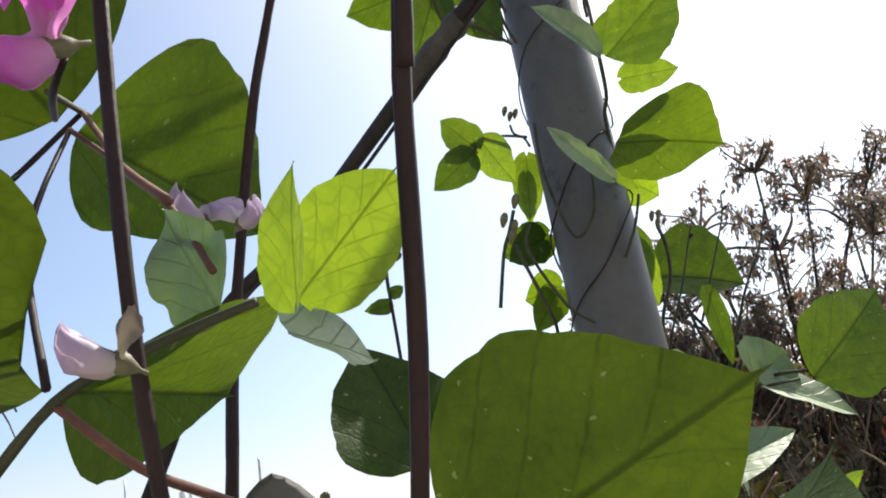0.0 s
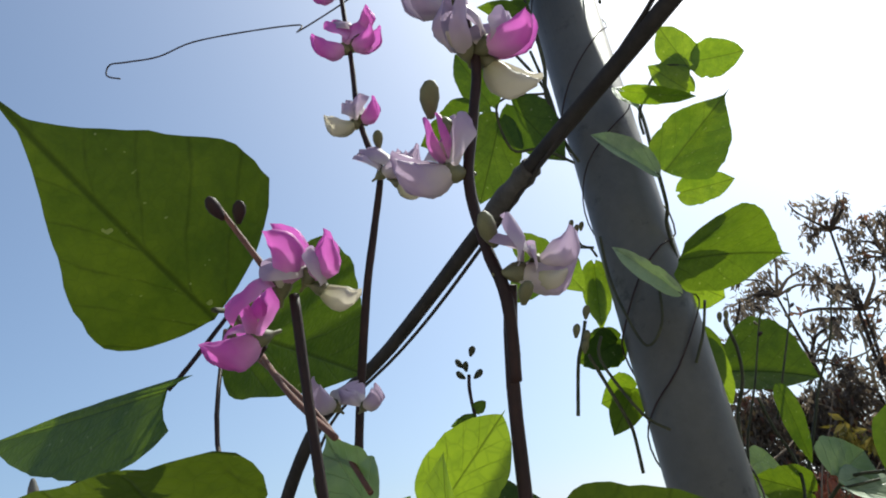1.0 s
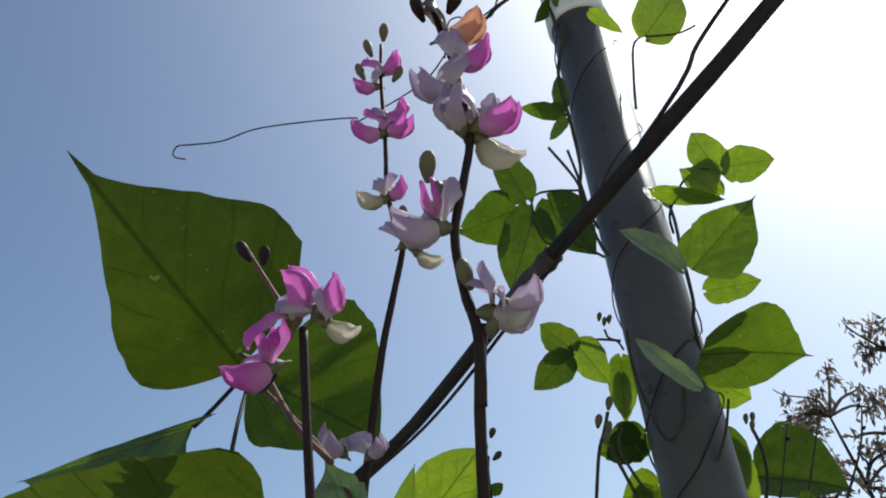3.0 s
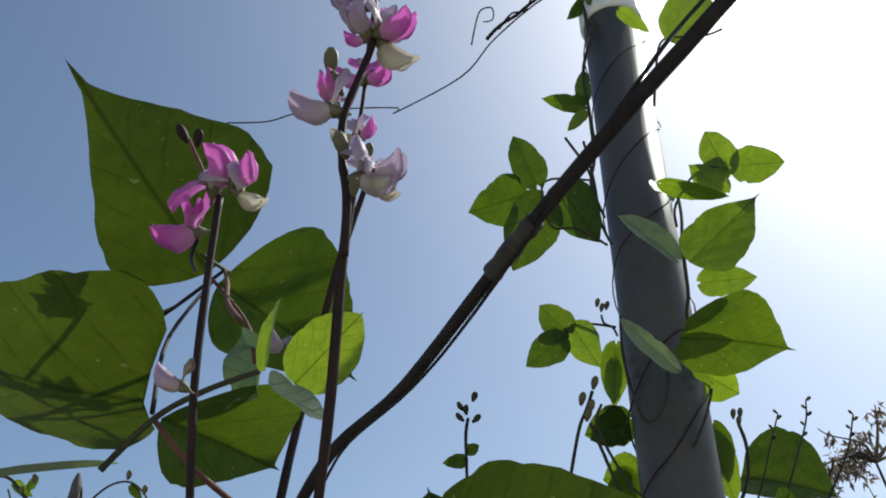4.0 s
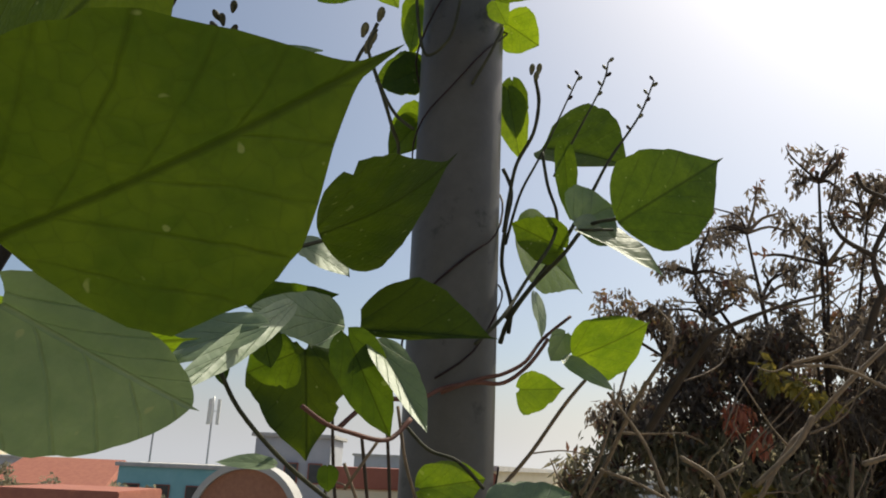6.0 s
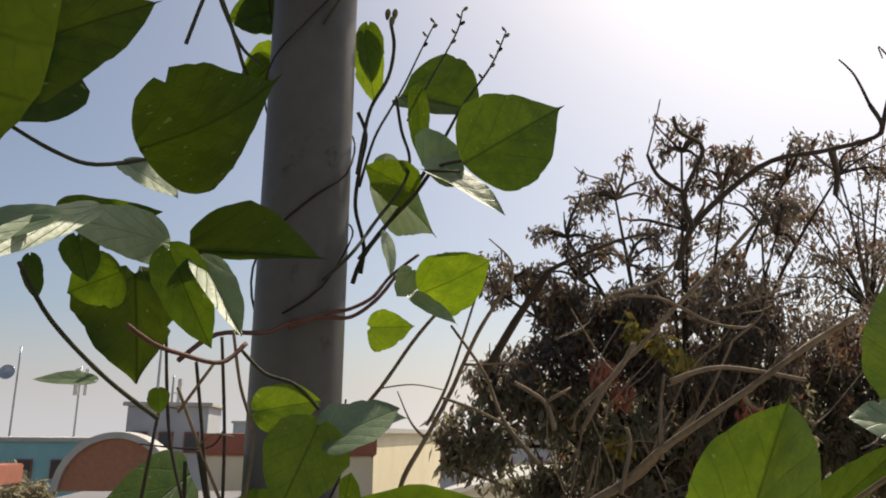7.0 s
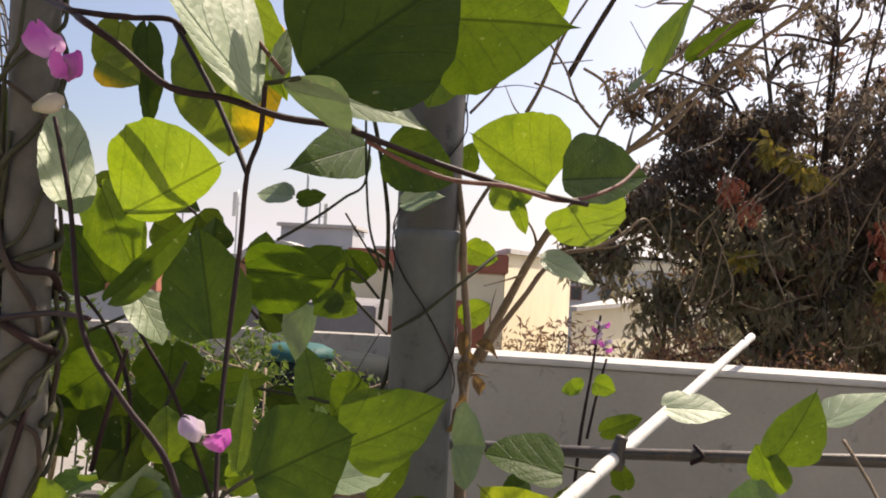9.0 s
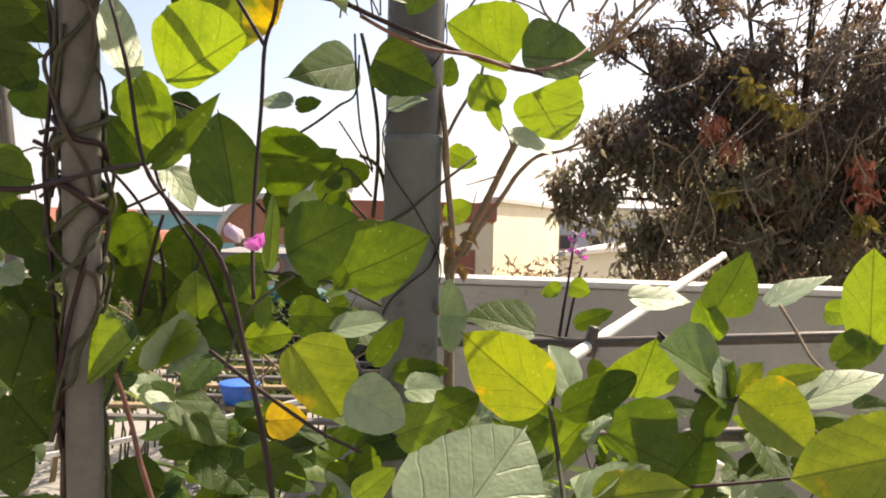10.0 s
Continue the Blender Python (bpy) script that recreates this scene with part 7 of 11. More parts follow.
leaf(vine_low, (0.358, 1.169, 0.774), (0.262, 1.171, 0.751), 0.089, (-0.08, -0.46, 0.45), "l")
leaf(vine_low, (0.747, 0.860, 0.882), (0.804, 0.859, 0.862), 0.049, (0.33, -0.12, 0.66), "g")
leaf(vine_low, (0.658, 0.912, 0.907), (0.728, 0.899, 0.903), 0.064, (-0.20, -0.32, 0.74), "d")
leaf(vine_low, (0.398, 0.990, 1.003), (0.403, 1.035, 0.945), 0.064, (0.17, -0.03, 0.61), "g")
leaf(vine_low, (0.982, 1.078, 0.865), (0.920, 1.049, 0.854), 0.066, (0.07, 0.08, 0.22), "g")
leaf(vine_low, (1.114, 0.953, 1.009), (1.166, 0.904, 0.934), 0.092, (0.10, -0.63, 0.27), "p")
leaf(vine_low, (0.609, 0.967, 1.003), (0.553, 0.934, 0.953), 0.073, (-0.08, -0.21, 0.79), "l")
leaf(vine_low, (0.666, 0.937, 0.860), (0.743, 0.945, 0.809), 0.071, (0.52, 0.17, 0.51), "g")
leaf(vine_low, (0.460, 0.809, 1.035), (0.530, 0.826, 1.005), 0.063, (-0.48, -0.51, 0.23), "g")
leaf(vine_low, (1.055, 0.925, 0.934), (1.015, 0.903, 0.894), 0.048, (0.12, 0.14, 0.46), "g")
leaf(vine_low, (0.788, 0.922, 0.904), (0.742, 0.866, 0.883), 0.061, (0.44, 0.01, 0.47), "g")
leaf(vine_low, (0.363, 0.956, 0.938), (0.304, 0.989, 0.884), 0.074, (0.01, -0.16, 0.88), "g")
leaf(vine_low, (0.604, 0.981, 0.860), (0.593, 1.083, 0.844), 0.085, (-0.12, -0.62, 0.87), "g")
leaf(vine_low, (0.768, 1.198, 0.817), (0.790, 1.288, 0.847), 0.087, (-0.07, -0.33, 0.29), "d")
leaf(vine_low, (0.895, 0.958, 0.968), (0.903, 0.870, 0.911), 0.086, (0.18, -0.16, 0.93), "g")
leaf(vine_low, (1.092, 1.187, 0.955), (1.023, 1.120, 0.924), 0.086, (0.13, -0.63, 0.84), "g")
leaf(vine_low, (0.198, 0.996, 0.858), (0.148, 1.036, 0.822), 0.065, (-0.16, 0.07, 0.66), "d")
leaf(vine_low, (0.398, 0.789, 1.073), (0.451, 0.751, 1.028), 0.064, (0.12, -0.37, 0.58), "g")
leaf(vine_low, (0.934, 0.905, 0.934), (1.004, 0.895, 0.929), 0.058, (-0.05, -0.82, 0.53), "g")
leaf(vine_low, (0.931, 1.154, 0.789), (0.967, 1.074, 0.756), 0.071, (0.14, -0.72, 0.96), "l")
leaf(vine_low, (0.260, 1.003, 0.940), (0.162, 0.981, 0.924), 0.090, (0.55, -0.45, 0.47), "g")
leaf(vine_low, (0.554, 0.939, 1.039), (0.597, 1.012, 0.978), 0.081, (0.00, -0.22, 0.25), "l")
leaf(vine_low, (0.752, 1.065, 0.989), (0.823, 1.048, 0.996), 0.056, (0.22, -0.53, 0.71), "d")
leaf(vine_low, (0.165, 0.893, 0.987), (0.126, 0.958, 0.910), 0.083, (-0.13, 0.01, 0.80), "l")
leaf(vine_low, (0.818, 1.195, 0.771), (0.807, 1.267, 0.712), 0.085, (0.11, -0.88, 0.94), "p")
leaf(vine_low, (0.822, 1.133, 0.918), (0.737, 1.132, 0.879), 0.071, (-0.30, -0.11, 0.45), "g")
leaf(vine_low, (0.342, 1.117, 0.961), (0.423, 1.101, 0.948), 0.068, (-0.23, 0.19, 0.32), "g")
leaf(vine_low, (0.401, 0.855, 0.923), (0.338, 0.885, 0.879), 0.068, (-0.24, -0.54, 0.58), "p")
leaf(vine_low, (0.964, 0.944, 0.966), (1.004, 0.970, 0.929), 0.051, (0.11, -0.67, 0.57), "g")
leaf(vine_low, (0.251, 0.909, 0.854), (0.310, 0.891, 0.848), 0.051, (0.03, -0.22, 0.27), "g")
leaf(vine_low, (0.150, 1.183, 0.744), (0.160, 1.104, 0.680), 0.079, (-0.12, -0.64, 0.28), "d")
leaf(vine_low, (0.987, 0.923, 1.013), (1.068, 0.934, 1.017), 0.072, (-0.07, 0.11, 0.97), "d")
leaf(vine_low, (0.274, 1.112, 0.983), (0.308, 1.033, 0.960), 0.068, (0.40, -0.25, 0.71), "d")
leaf(vine_low, (0.390, 0.999, 0.925), (0.477, 0.970, 0.890), 0.088, (0.01, -0.43, 0.34), "l")
leaf(vine_low, (0.808, 0.994, 0.876), (0.706, 0.983, 0.875), 0.089, (0.17, -0.12, 0.41), "p")
leaf(vine_low, (0.793, 0.803, 0.906), (0.846, 0.848, 0.922), 0.058, (0.49, -0.60, 0.25), "p")
leaf(vine_low, (0.975, 0.785, 0.948), (1.048, 0.856, 0.946), 0.076, (0.46, -0.25, 0.93), "g")
leaf(vine_low, (0.540, 0.865, 0.895), (0.465, 0.913, 0.903), 0.071, (0.39, 0.07, 0.55), "l")
leaf(vine_low, (0.955, 0.960, 0.996), (0.870, 0.986, 0.957), 0.087, (0.24, -0.77, 0.94), "g")
leaf(vine_low, (0.169, 1.122, 0.856), (0.132, 1.081, 0.803), 0.058, (0.31, 0.19, 0.79), "d")
leaf(vine_low, (0.900, 0.977, 0.992), (0.993, 1.003, 0.963), 0.087, (0.42, -0.43, 0.55), "g")
leaf(vine_low, (0.699, 0.951, 0.909), (0.743, 1.008, 0.914), 0.059, (-0.48, -0.01, 0.63), "p")
leaf(vine_low, (0.825, 1.098, 0.878), (0.912, 1.060, 0.868), 0.082, (0.53, -0.86, 0.60), "g")
leaf(vine_low, (0.980, 0.832, 0.996), (1.022, 0.876, 0.930), 0.070, (-0.16, -0.90, 0.25), "p")
leaf(vine_low, (0.565, 0.828, 0.937), (0.539, 0.762, 0.928), 0.055, (-0.09, 0.04, 0.25), "p")
leaf(vine_low, (0.473, 1.006, 1.004), (0.393, 1.005, 1.008), 0.068, (-0.40, -0.47, 0.71), "g")
leaf(vine_low, (0.214, 0.876, 1.012), (0.277, 0.888, 0.991), 0.053, (0.01, -0.52, 0.28), "d")
leaf(vine_low, (0.654, 1.137, 0.775), (0.739, 1.104, 0.781), 0.070, (0.59, -0.09, 0.22), "g")
leaf(vine_low, (0.642, 1.044, 0.804), (0.578, 1.100, 0.753), 0.085, (0.17, -0.56, 0.55), "d")
leaf(vine_low, (0.202, 0.902, 0.933), (0.158, 0.946, 0.891), 0.057, (0.51, -0.03, 0.32), "g")
leaf(vine_low, (0.208, 1.147, 0.878), (0.150, 1.171, 0.841), 0.069, (-0.07, 0.00, 0.99), "d")
leaf(vine_low, (0.234, 1.054, 0.932), (0.235, 0.994, 0.923), 0.051, (0.34, -0.87, 0.86), "d")
leaf(vine_low, (0.694, 1.111, 0.862), (0.709, 1.044, 0.874), 0.061, (-0.40, -0.33, 0.57), "l")
leaf(vine_low, (0.208, 1.068, 0.943), (0.163, 1.004, 0.865), 0.090, (0.03, -0.24, 0.72), "g")
leaf(vine_low, (0.387, 1.091, 0.875), (0.319, 1.129, 0.872), 0.073, (-0.33, -0.01, 0.48), "g")
leaf(vine_low, (0.900, 1.181, 0.866), (0.879, 1.097, 0.841), 0.079, (0.09, -0.56, 0.25), "d")
leaf(vine_low, (0.576, 0.865, 0.870), (0.646, 0.885, 0.879), 0.068, (0.29, -0.08, 0.42), "d")
leaf(vine_low, (0.632, 0.859, 0.975), (0.624, 0.957, 0.946), 0.078, (-0.28, -0.57, 0.46), "d")
leaf(vine_low, (0.673, 1.110, 0.910), (0.596, 1.058, 0.919), 0.088, (0.25, -0.80, 0.89), "g")
leaf(vine_low, (0.200, 1.073, 0.806), (0.111, 1.094, 0.783), 0.085, (0.44, -0.15, 0.80), "p")
leaf(vine_low, (-0.101, 0.700, 0.919), (-0.126, 0.658, 0.877), 0.053, (0.60, -0.67, 0.71), "g")
leaf(vine_low, (-0.202, 1.185, 0.875), (-0.277, 1.212, 0.874), 0.074, (0.27, -0.33, 0.58), "p")
leaf(vine_low, (-0.364, 1.245, 0.973), (-0.286, 1.261, 0.942), 0.072, (0.23, -0.53, 0.75), "p")
leaf(vine_low, (-0.083, 0.900, 0.957), (-0.171, 0.884, 0.928), 0.077, (-0.33, -0.24, 0.63), "g")
leaf(vine_low, (0.113, 0.937, 0.871), (0.148, 0.988, 0.847), 0.056, (0.06, -0.82, 0.92), "p")
leaf(vine_low, (-0.034, 0.693, 1.000), (0.040, 0.676, 0.945), 0.086, (0.57, -0.72, 0.29), "g")
leaf(vine_low, (-0.129, 0.894, 1.081), (-0.114, 0.959, 1.043), 0.059, (-0.04, -0.25, 0.43), "d")
leaf(vine_low, (-0.011, 0.952, 0.888), (0.063, 1.006, 0.854), 0.091, (-0.34, -0.24, 0.35), "g")
leaf(vine_low, (-0.173, 1.089, 0.904), (-0.231, 1.128, 0.835), 0.075, (0.42, -0.67, 0.90), "g")
leaf(vine_low, (-0.196, 0.892, 1.031), (-0.144, 0.916, 0.995), 0.052, (0.39, -0.03, 0.50), "p")
leaf(vine_low, (-0.085, 0.897, 1.095), (-0.109, 0.822, 1.053), 0.070, (-0.07, -0.50, 0.38), "g")
leaf(vine_low, (-0.111, 0.623, 1.126), (-0.201, 0.590, 1.114), 0.087, (0.41, -0.32, 0.98), "g")
leaf(vine_low, (-0.020, 0.746, 0.972), (0.001, 0.825, 0.967), 0.076, (0.21, -0.89, 0.69), "p")
leaf(vine_low, (-0.128, 0.874, 0.868), (-0.180, 0.846, 0.844), 0.051, (0.32, -0.01, 0.79), "g")
leaf(vine_low, (-0.066, 1.113, 0.765), (-0.101, 1.172, 0.701), 0.076, (-0.09, 0.15, 0.88), "g")
leaf(vine_low, (-0.204, 1.199, 0.941), (-0.285, 1.193, 0.909), 0.069, (0.24, -0.26, 0.74), "g")
leaf(vine_low, (-0.013, 0.723, 1.141), (-0.106, 0.724, 1.159), 0.090, (0.36, -0.21, 0.86), "g")
leaf(vine_low, (0.078, 0.795, 1.014), (0.143, 0.767, 0.983), 0.061, (0.56, -0.03, 0.80), "g")
leaf(vine_low, (-0.136, 0.634, 0.955), (-0.106, 0.673, 0.904), 0.061, (0.01, -0.16, 0.43), "d")
leaf(vine_low, (-0.054, 1.031, 0.827), (-0.096, 1.075, 0.839), 0.056, (0.44, -0.18, 0.49), "d")
leaf(vine_low, (0.043, 0.821, 0.979), (0.012, 0.873, 0.936), 0.061, (0.07, -0.77, 0.78), "d")
leaf(vine_low, (-0.131, 0.714, 0.930), (-0.147, 0.658, 0.906), 0.049, (-0.41, 0.12, 0.47), "d")
leaf(vine_low, (-0.174, 0.732, 0.951), (-0.122, 0.780, 0.903), 0.076, (-0.23, -0.35, 0.29), "d")
leaf(vine_low, (0.165, 0.704, 0.932), (0.123, 0.744, 0.882), 0.066, (0.34, -0.83, 0.91), "g")
leaf(vine_low, (-0.150, 0.895, 0.888), (-0.199, 0.837, 0.842), 0.080, (0.12, -0.12, 0.89), "g")
leaf(vine_low, (-0.315, 1.216, 0.977), (-0.257, 1.165, 0.925), 0.080, (0.20, -0.34, 0.83), "d")
leaf(vine_low, (-0.057, 0.637, 1.085), (0.020, 0.636, 1.032), 0.084, (0.41, -0.41, 0.96), "g")
leaf(vine_low, (-0.113, 1.173, 0.879), (-0.182, 1.208, 0.898), 0.062, (0.29, -0.49, 0.99), "g")
leaf(vine_low, (0.037, 0.727, 1.039), (0.048, 0.785, 0.994), 0.065, (-0.09, -0.01, 0.50), "d")
leaf(vine_low, (0.002, 1.038, 0.805), (-0.048, 1.003, 0.819), 0.049, (0.06, -0.37, 0.58), "d")
leaf(vine_low, (-0.057, 1.113, 0.825), (-0.064, 1.053, 0.769), 0.070, (0.43, -0.58, 0.89), "p")
leaf(vine_low, (-0.231, 0.896, 0.860), (-0.163, 0.935, 0.799), 0.085, (0.29, -0.17, 0.49), "d")
leaf(vine_low, (0.001, 0.729, 0.977), (0.060, 0.768, 0.916), 0.082, (0.37, -0.07, 0.37), "g")
leaf(vine_low, (0.069, 1.222, 0.787), (0.146, 1.226, 0.790), 0.059, (-0.15, -0.87, 0.20), "d")
leaf(vine_low, (0.038, 0.627, 1.027), (0.084, 0.571, 1.035), 0.069, (-0.04, 0.10, 0.20), "d")
leaf(vine_low, (-0.052, 1.116, 0.827), (-0.095, 1.042, 0.780), 0.092, (-0.45, -0.45, 0.73), "g")
leaf(vine_low, (-0.310, 1.058, 0.938), (-0.287, 1.130, 0.927), 0.063, (-0.21, -0.33, 0.68), "d")
leaf(vine_low, (0.051, 0.753, 0.974), (0.132, 0.787, 0.995), 0.083, (0.53, 0.19, 0.32), "d")
leaf(vine_low, (0.010, 0.838, 1.121), (-0.085, 0.836, 1.113), 0.083, (0.50, 0.06, 0.98), "g")
leaf(vine_low, (-0.221, 0.947, 1.091), (-0.293, 1.007, 1.063), 0.091, (0.54, -0.43, 0.74), "g")
leaf(vine_low, (0.037, 0.788, 0.999), (-0.047, 0.803, 0.948), 0.093, (-0.24, -0.25, 0.87), "g")
leaf(vine_low, (1.111, 1.217, 0.851), (1.214, 1.194, 0.865), 0.094, (-0.47, -0.29, 0.96), "g")
leaf(vine_low, (0.484, 0.835, 0.505), (0.404, 0.822, 0.448), 0.089, (-0.26, -0.49, 0.94), "g")
leaf(vine_low, (-0.245, 1.321, 0.739), (-0.318, 1.337, 0.753), 0.060, (-0.49, 0.05, 0.97), "g")
leaf(vine_low, (1.410, 0.967, 0.690), (1.360, 0.906, 0.706), 0.065, (0.26, 0.26, 0.93), "g")
leaf(vine_low, (1.415, 1.061, 0.516), (1.341, 1.140, 0.490), 0.091, (0.16, -0.02, 0.35), "g")
leaf(vine_low, (0.245, 1.111, 0.653), (0.214, 1.048, 0.673), 0.055, (-0.47, 0.02, 0.89), "y")
leaf(vine_low, (0.355, 1.064, 0.750), (0.253, 1.083, 0.735), 0.096, (0.55, -0.67, 0.47), "l")
leaf(vine_low, (0.307, 1.008, 0.681), (0.327, 0.935, 0.677), 0.071, (0.38, 0.15, 0.33), "g")
leaf(vine_low, (0.576, 0.906, 0.578), (0.641, 0.959, 0.571), 0.076, (-0.40, -0.05, 0.51), "p")
leaf(vine_low, (0.874, 0.862, 0.978), (0.924, 0.910, 0.996), 0.063, (0.09, -0.35, 0.47), "y")
leaf(vine_low, (0.833, 0.938, 0.442), (0.935, 0.929, 0.444), 0.088, (-0.13, -0.57, 0.99), "g")
leaf(vine_low, (1.207, 1.223, 0.417), (1.132, 1.242, 0.422), 0.071, (-0.18, -0.30, 1.00), "l")
leaf(vine_low, (0.573, 1.090, 0.810), (0.493, 1.097, 0.782), 0.080, (-0.34, -0.39, 0.99), "p")
leaf(vine_low, (1.483, 1.453, 0.463), (1.389, 1.456, 0.444), 0.079, (0.05, -0.73, 0.86), "l")
leaf(vine_low, (1.160, 1.248, 0.579), (1.126, 1.178, 0.547), 0.079, (0.35, -0.04, 0.51), "p")
leaf(vine_low, (1.169, 0.884, 0.649), (1.186, 0.817, 0.597), 0.071, (-0.18, -0.25, 0.77), "g")
leaf(vine_low, (1.110, 1.233, 0.872), (1.024, 1.304, 0.884), 0.096, (0.26, 0.27, 0.97), "l")
leaf(vine_low, (0.021, 1.485, 0.578), (0.072, 1.445, 0.525), 0.079, (0.24, -0.34, 0.73), "l")
leaf(vine_low, (0.471, 1.249, 0.743), (0.496, 1.151, 0.734), 0.090, (-0.47, -0.62, 0.61), "g")
leaf(vine_low, (-0.018, 1.319, 0.803), (0.086, 1.314, 0.745), 0.101, (0.48, -0.68, 0.98), "l")
leaf(vine_low, (0.465, 0.777, 0.590), (0.388, 0.738, 0.540), 0.080, (0.49, -0.80, 0.58), "l")
leaf(vine_low, (1.072, 1.400, 0.695), (1.161, 1.388, 0.656), 0.079, (-0.18, -0.24, 0.97), "g")
leaf(vine_low, (0.487, 1.364, 0.862), (0.430, 1.321, 0.810), 0.083, (0.16, -0.18, 0.97), "l")
leaf(vine_low, (1.084, 0.818, 0.767), (1.009, 0.859, 0.780), 0.074, (0.09, -0.44, 0.91), "l")
leaf(vine_low, (0.071, 1.074, 0.534), (0.158, 1.064, 0.548), 0.084, (0.51, -0.14, 0.48), "l")
leaf(vine_low, (-0.306, 0.938, 0.945), (-0.353, 1.013, 0.869), 0.093, (-0.47, -0.07, 0.97), "g")
leaf(vine_low, (1.338, 1.336, 0.358), (1.256, 1.326, 0.370), 0.065, (0.36, -0.53, 0.49), "g")
leaf(vine_low, (0.766, 0.970, 0.649), (0.686, 0.909, 0.645), 0.086, (-0.37, 0.04, 0.51), "g")
leaf(vine_low, (1.087, 1.210, 0.367), (1.007, 1.277, 0.371), 0.092, (-0.35, -0.80, 0.69), "g")
leaf(vine_low, (0.769, 1.416, 0.359), (0.794, 1.332, 0.333), 0.085, (0.28, -0.10, 0.64), "l")
leaf(vine_low, (0.951, 1.107, 0.803), (1.036, 1.069, 0.801), 0.081, (-0.17, -0.80, 0.85), "p")
leaf(vine_low, (1.514, 1.336, 0.440), (1.420, 1.343, 0.416), 0.089, (-0.14, -0.63, 0.71), "g")
leaf(vine_low, (0.162, 1.299, 0.404), (0.266, 1.326, 0.358), 0.099, (-0.03, -0.72, 0.58), "g")
leaf(vine_low, (0.064, 1.382, 0.757), (0.153, 1.365, 0.703), 0.092, (-0.18, 0.21, 0.40), "l")
leaf(vine_low, (-0.257, 1.352, 0.484), (-0.358, 1.330, 0.481), 0.085, (-0.19, -0.17, 0.38), "l")
leaf(vine_low, (0.422, 0.851, 0.548), (0.336, 0.814, 0.563), 0.074, (-0.09, -0.74, 0.79), "p")
leaf(vine_low, (0.206, 1.258, 0.943), (0.140, 1.246, 0.899), 0.077, (-0.24, 0.12, 0.50), "y")
leaf(vine_low, (0.327, 0.926, 0.750), (0.392, 1.008, 0.733), 0.082, (-0.41, -0.07, 0.36), "l")
leaf(vine_low, (0.385, 1.090, 0.641), (0.457, 1.080, 0.625), 0.071, (0.10, -0.38, 0.89), "l")
leaf(vine_low, (0.069, 1.261, 0.423), (0.172, 1.250, 0.427), 0.082, (-0.35, -0.11, 0.55), "g")
leaf(vine_low, (1.126, 1.448, 0.852), (1.042, 1.496, 0.808), 0.087, (-0.17, -0.11, 0.97), "g")
leaf(vine_low, (0.766, 1.194, 0.816), (0.712, 1.219, 0.771), 0.063, (-0.28, -0.76, 0.92), "y")
leaf(vine_low, (0.442, 1.011, 0.539), (0.545, 0.984, 0.493), 0.089, (0.01, -0.59, 0.76), "y")
leaf(vine_low, (1.299, 1.039, 0.446), (1.296, 1.101, 0.389), 0.063, (-0.18, -0.54, 0.64), "y")
leaf(vine_low, (1.400, 1.027, 0.783), (1.340, 0.958, 0.803), 0.083, (-0.37, -0.06, 0.50), "p")
leaf(vine_low, (-0.345, 1.495, 0.800), (-0.442, 1.466, 0.785), 0.081, (0.50, -0.02, 0.78), "g")
leaf(vine_low, (0.990, 0.962, 0.802), (1.048, 1.020, 0.792), 0.078, (0.53, -0.09, 0.60), "g")
leaf(vine_low, (0.507, 1.096, 0.779), (0.555, 1.149, 0.784), 0.064, (0.42, -0.18, 0.96), "g")
leaf(vine_low, (0.653, 1.424, 0.940), (0.720, 1.438, 0.893), 0.068, (-0.06, -0.73, 0.48), "g")
leaf(vine_low, (1.386, 1.230, 0.949), (1.439, 1.318, 0.929), 0.095, (-0.29, -0.54, 0.95), "g")
leaf(vine_low, (1.439, 1.156, 0.727), (1.487, 1.120, 0.674), 0.067, (0.09, -0.26, 0.70), "p")
leaf(vine_low, (-0.307, 0.850, 0.826), (-0.369, 0.759, 0.859), 0.104, (0.11, -0.65, 0.64), "g")
leaf(vine_low, (0.262, 1.365, 0.432), (0.327, 1.386, 0.386), 0.063, (-0.03, -0.17, 0.47), "p")
leaf(vine_low, (0.928, 0.937, 0.852), (1.008, 0.893, 0.783), 0.086, (0.35, -0.38, 0.84), "g")
leaf(vine_low, (1.157, 1.241, 0.712), (1.050, 1.265, 0.699), 0.089, (0.55, 0.00, 0.79), "y")
leaf(vine_low, (0.787, 1.354, 0.552), (0.750, 1.415, 0.525), 0.069, (-0.14, -0.76, 0.68), "g")
leaf(vine_low, (-0.233, 0.771, 0.432), (-0.321, 0.837, 0.454), 0.093, (0.17, -0.55, 0.60), "g")
leaf(vine_low, (-0.048, 1.019, 0.740), (0.024, 1.090, 0.677), 0.108, (0.17, -0.11, 0.40), "l")
leaf(vine_low, (-0.150, 1.346, 0.550), (-0.067, 1.316, 0.520), 0.080, (-0.01, 0.04, 0.96), "l")
leaf(vine_low, (-0.171, 1.197, 0.863), (-0.238, 1.220, 0.877), 0.067, (-0.46, -0.17, 0.64), "l")
leaf(vine_low, (0.023, 1.098, 0.868), (-0.025, 1.181, 0.866), 0.087, (0.36, -0.40, 0.87), "p")
leaf(vine_low, (1.408, 1.380, 0.739), (1.337, 1.411, 0.744), 0.059, (0.04, -0.76, 0.42), "p")
leaf(vine_low, (1.333, 0.961, 0.852), (1.337, 0.876, 0.812), 0.083, (0.09, -0.70, 0.44), "g")
leaf(vine_low, (0.775, 1.134, 0.466), (0.714, 1.164, 0.413), 0.076, (-0.16, -0.38, 0.63), "l")
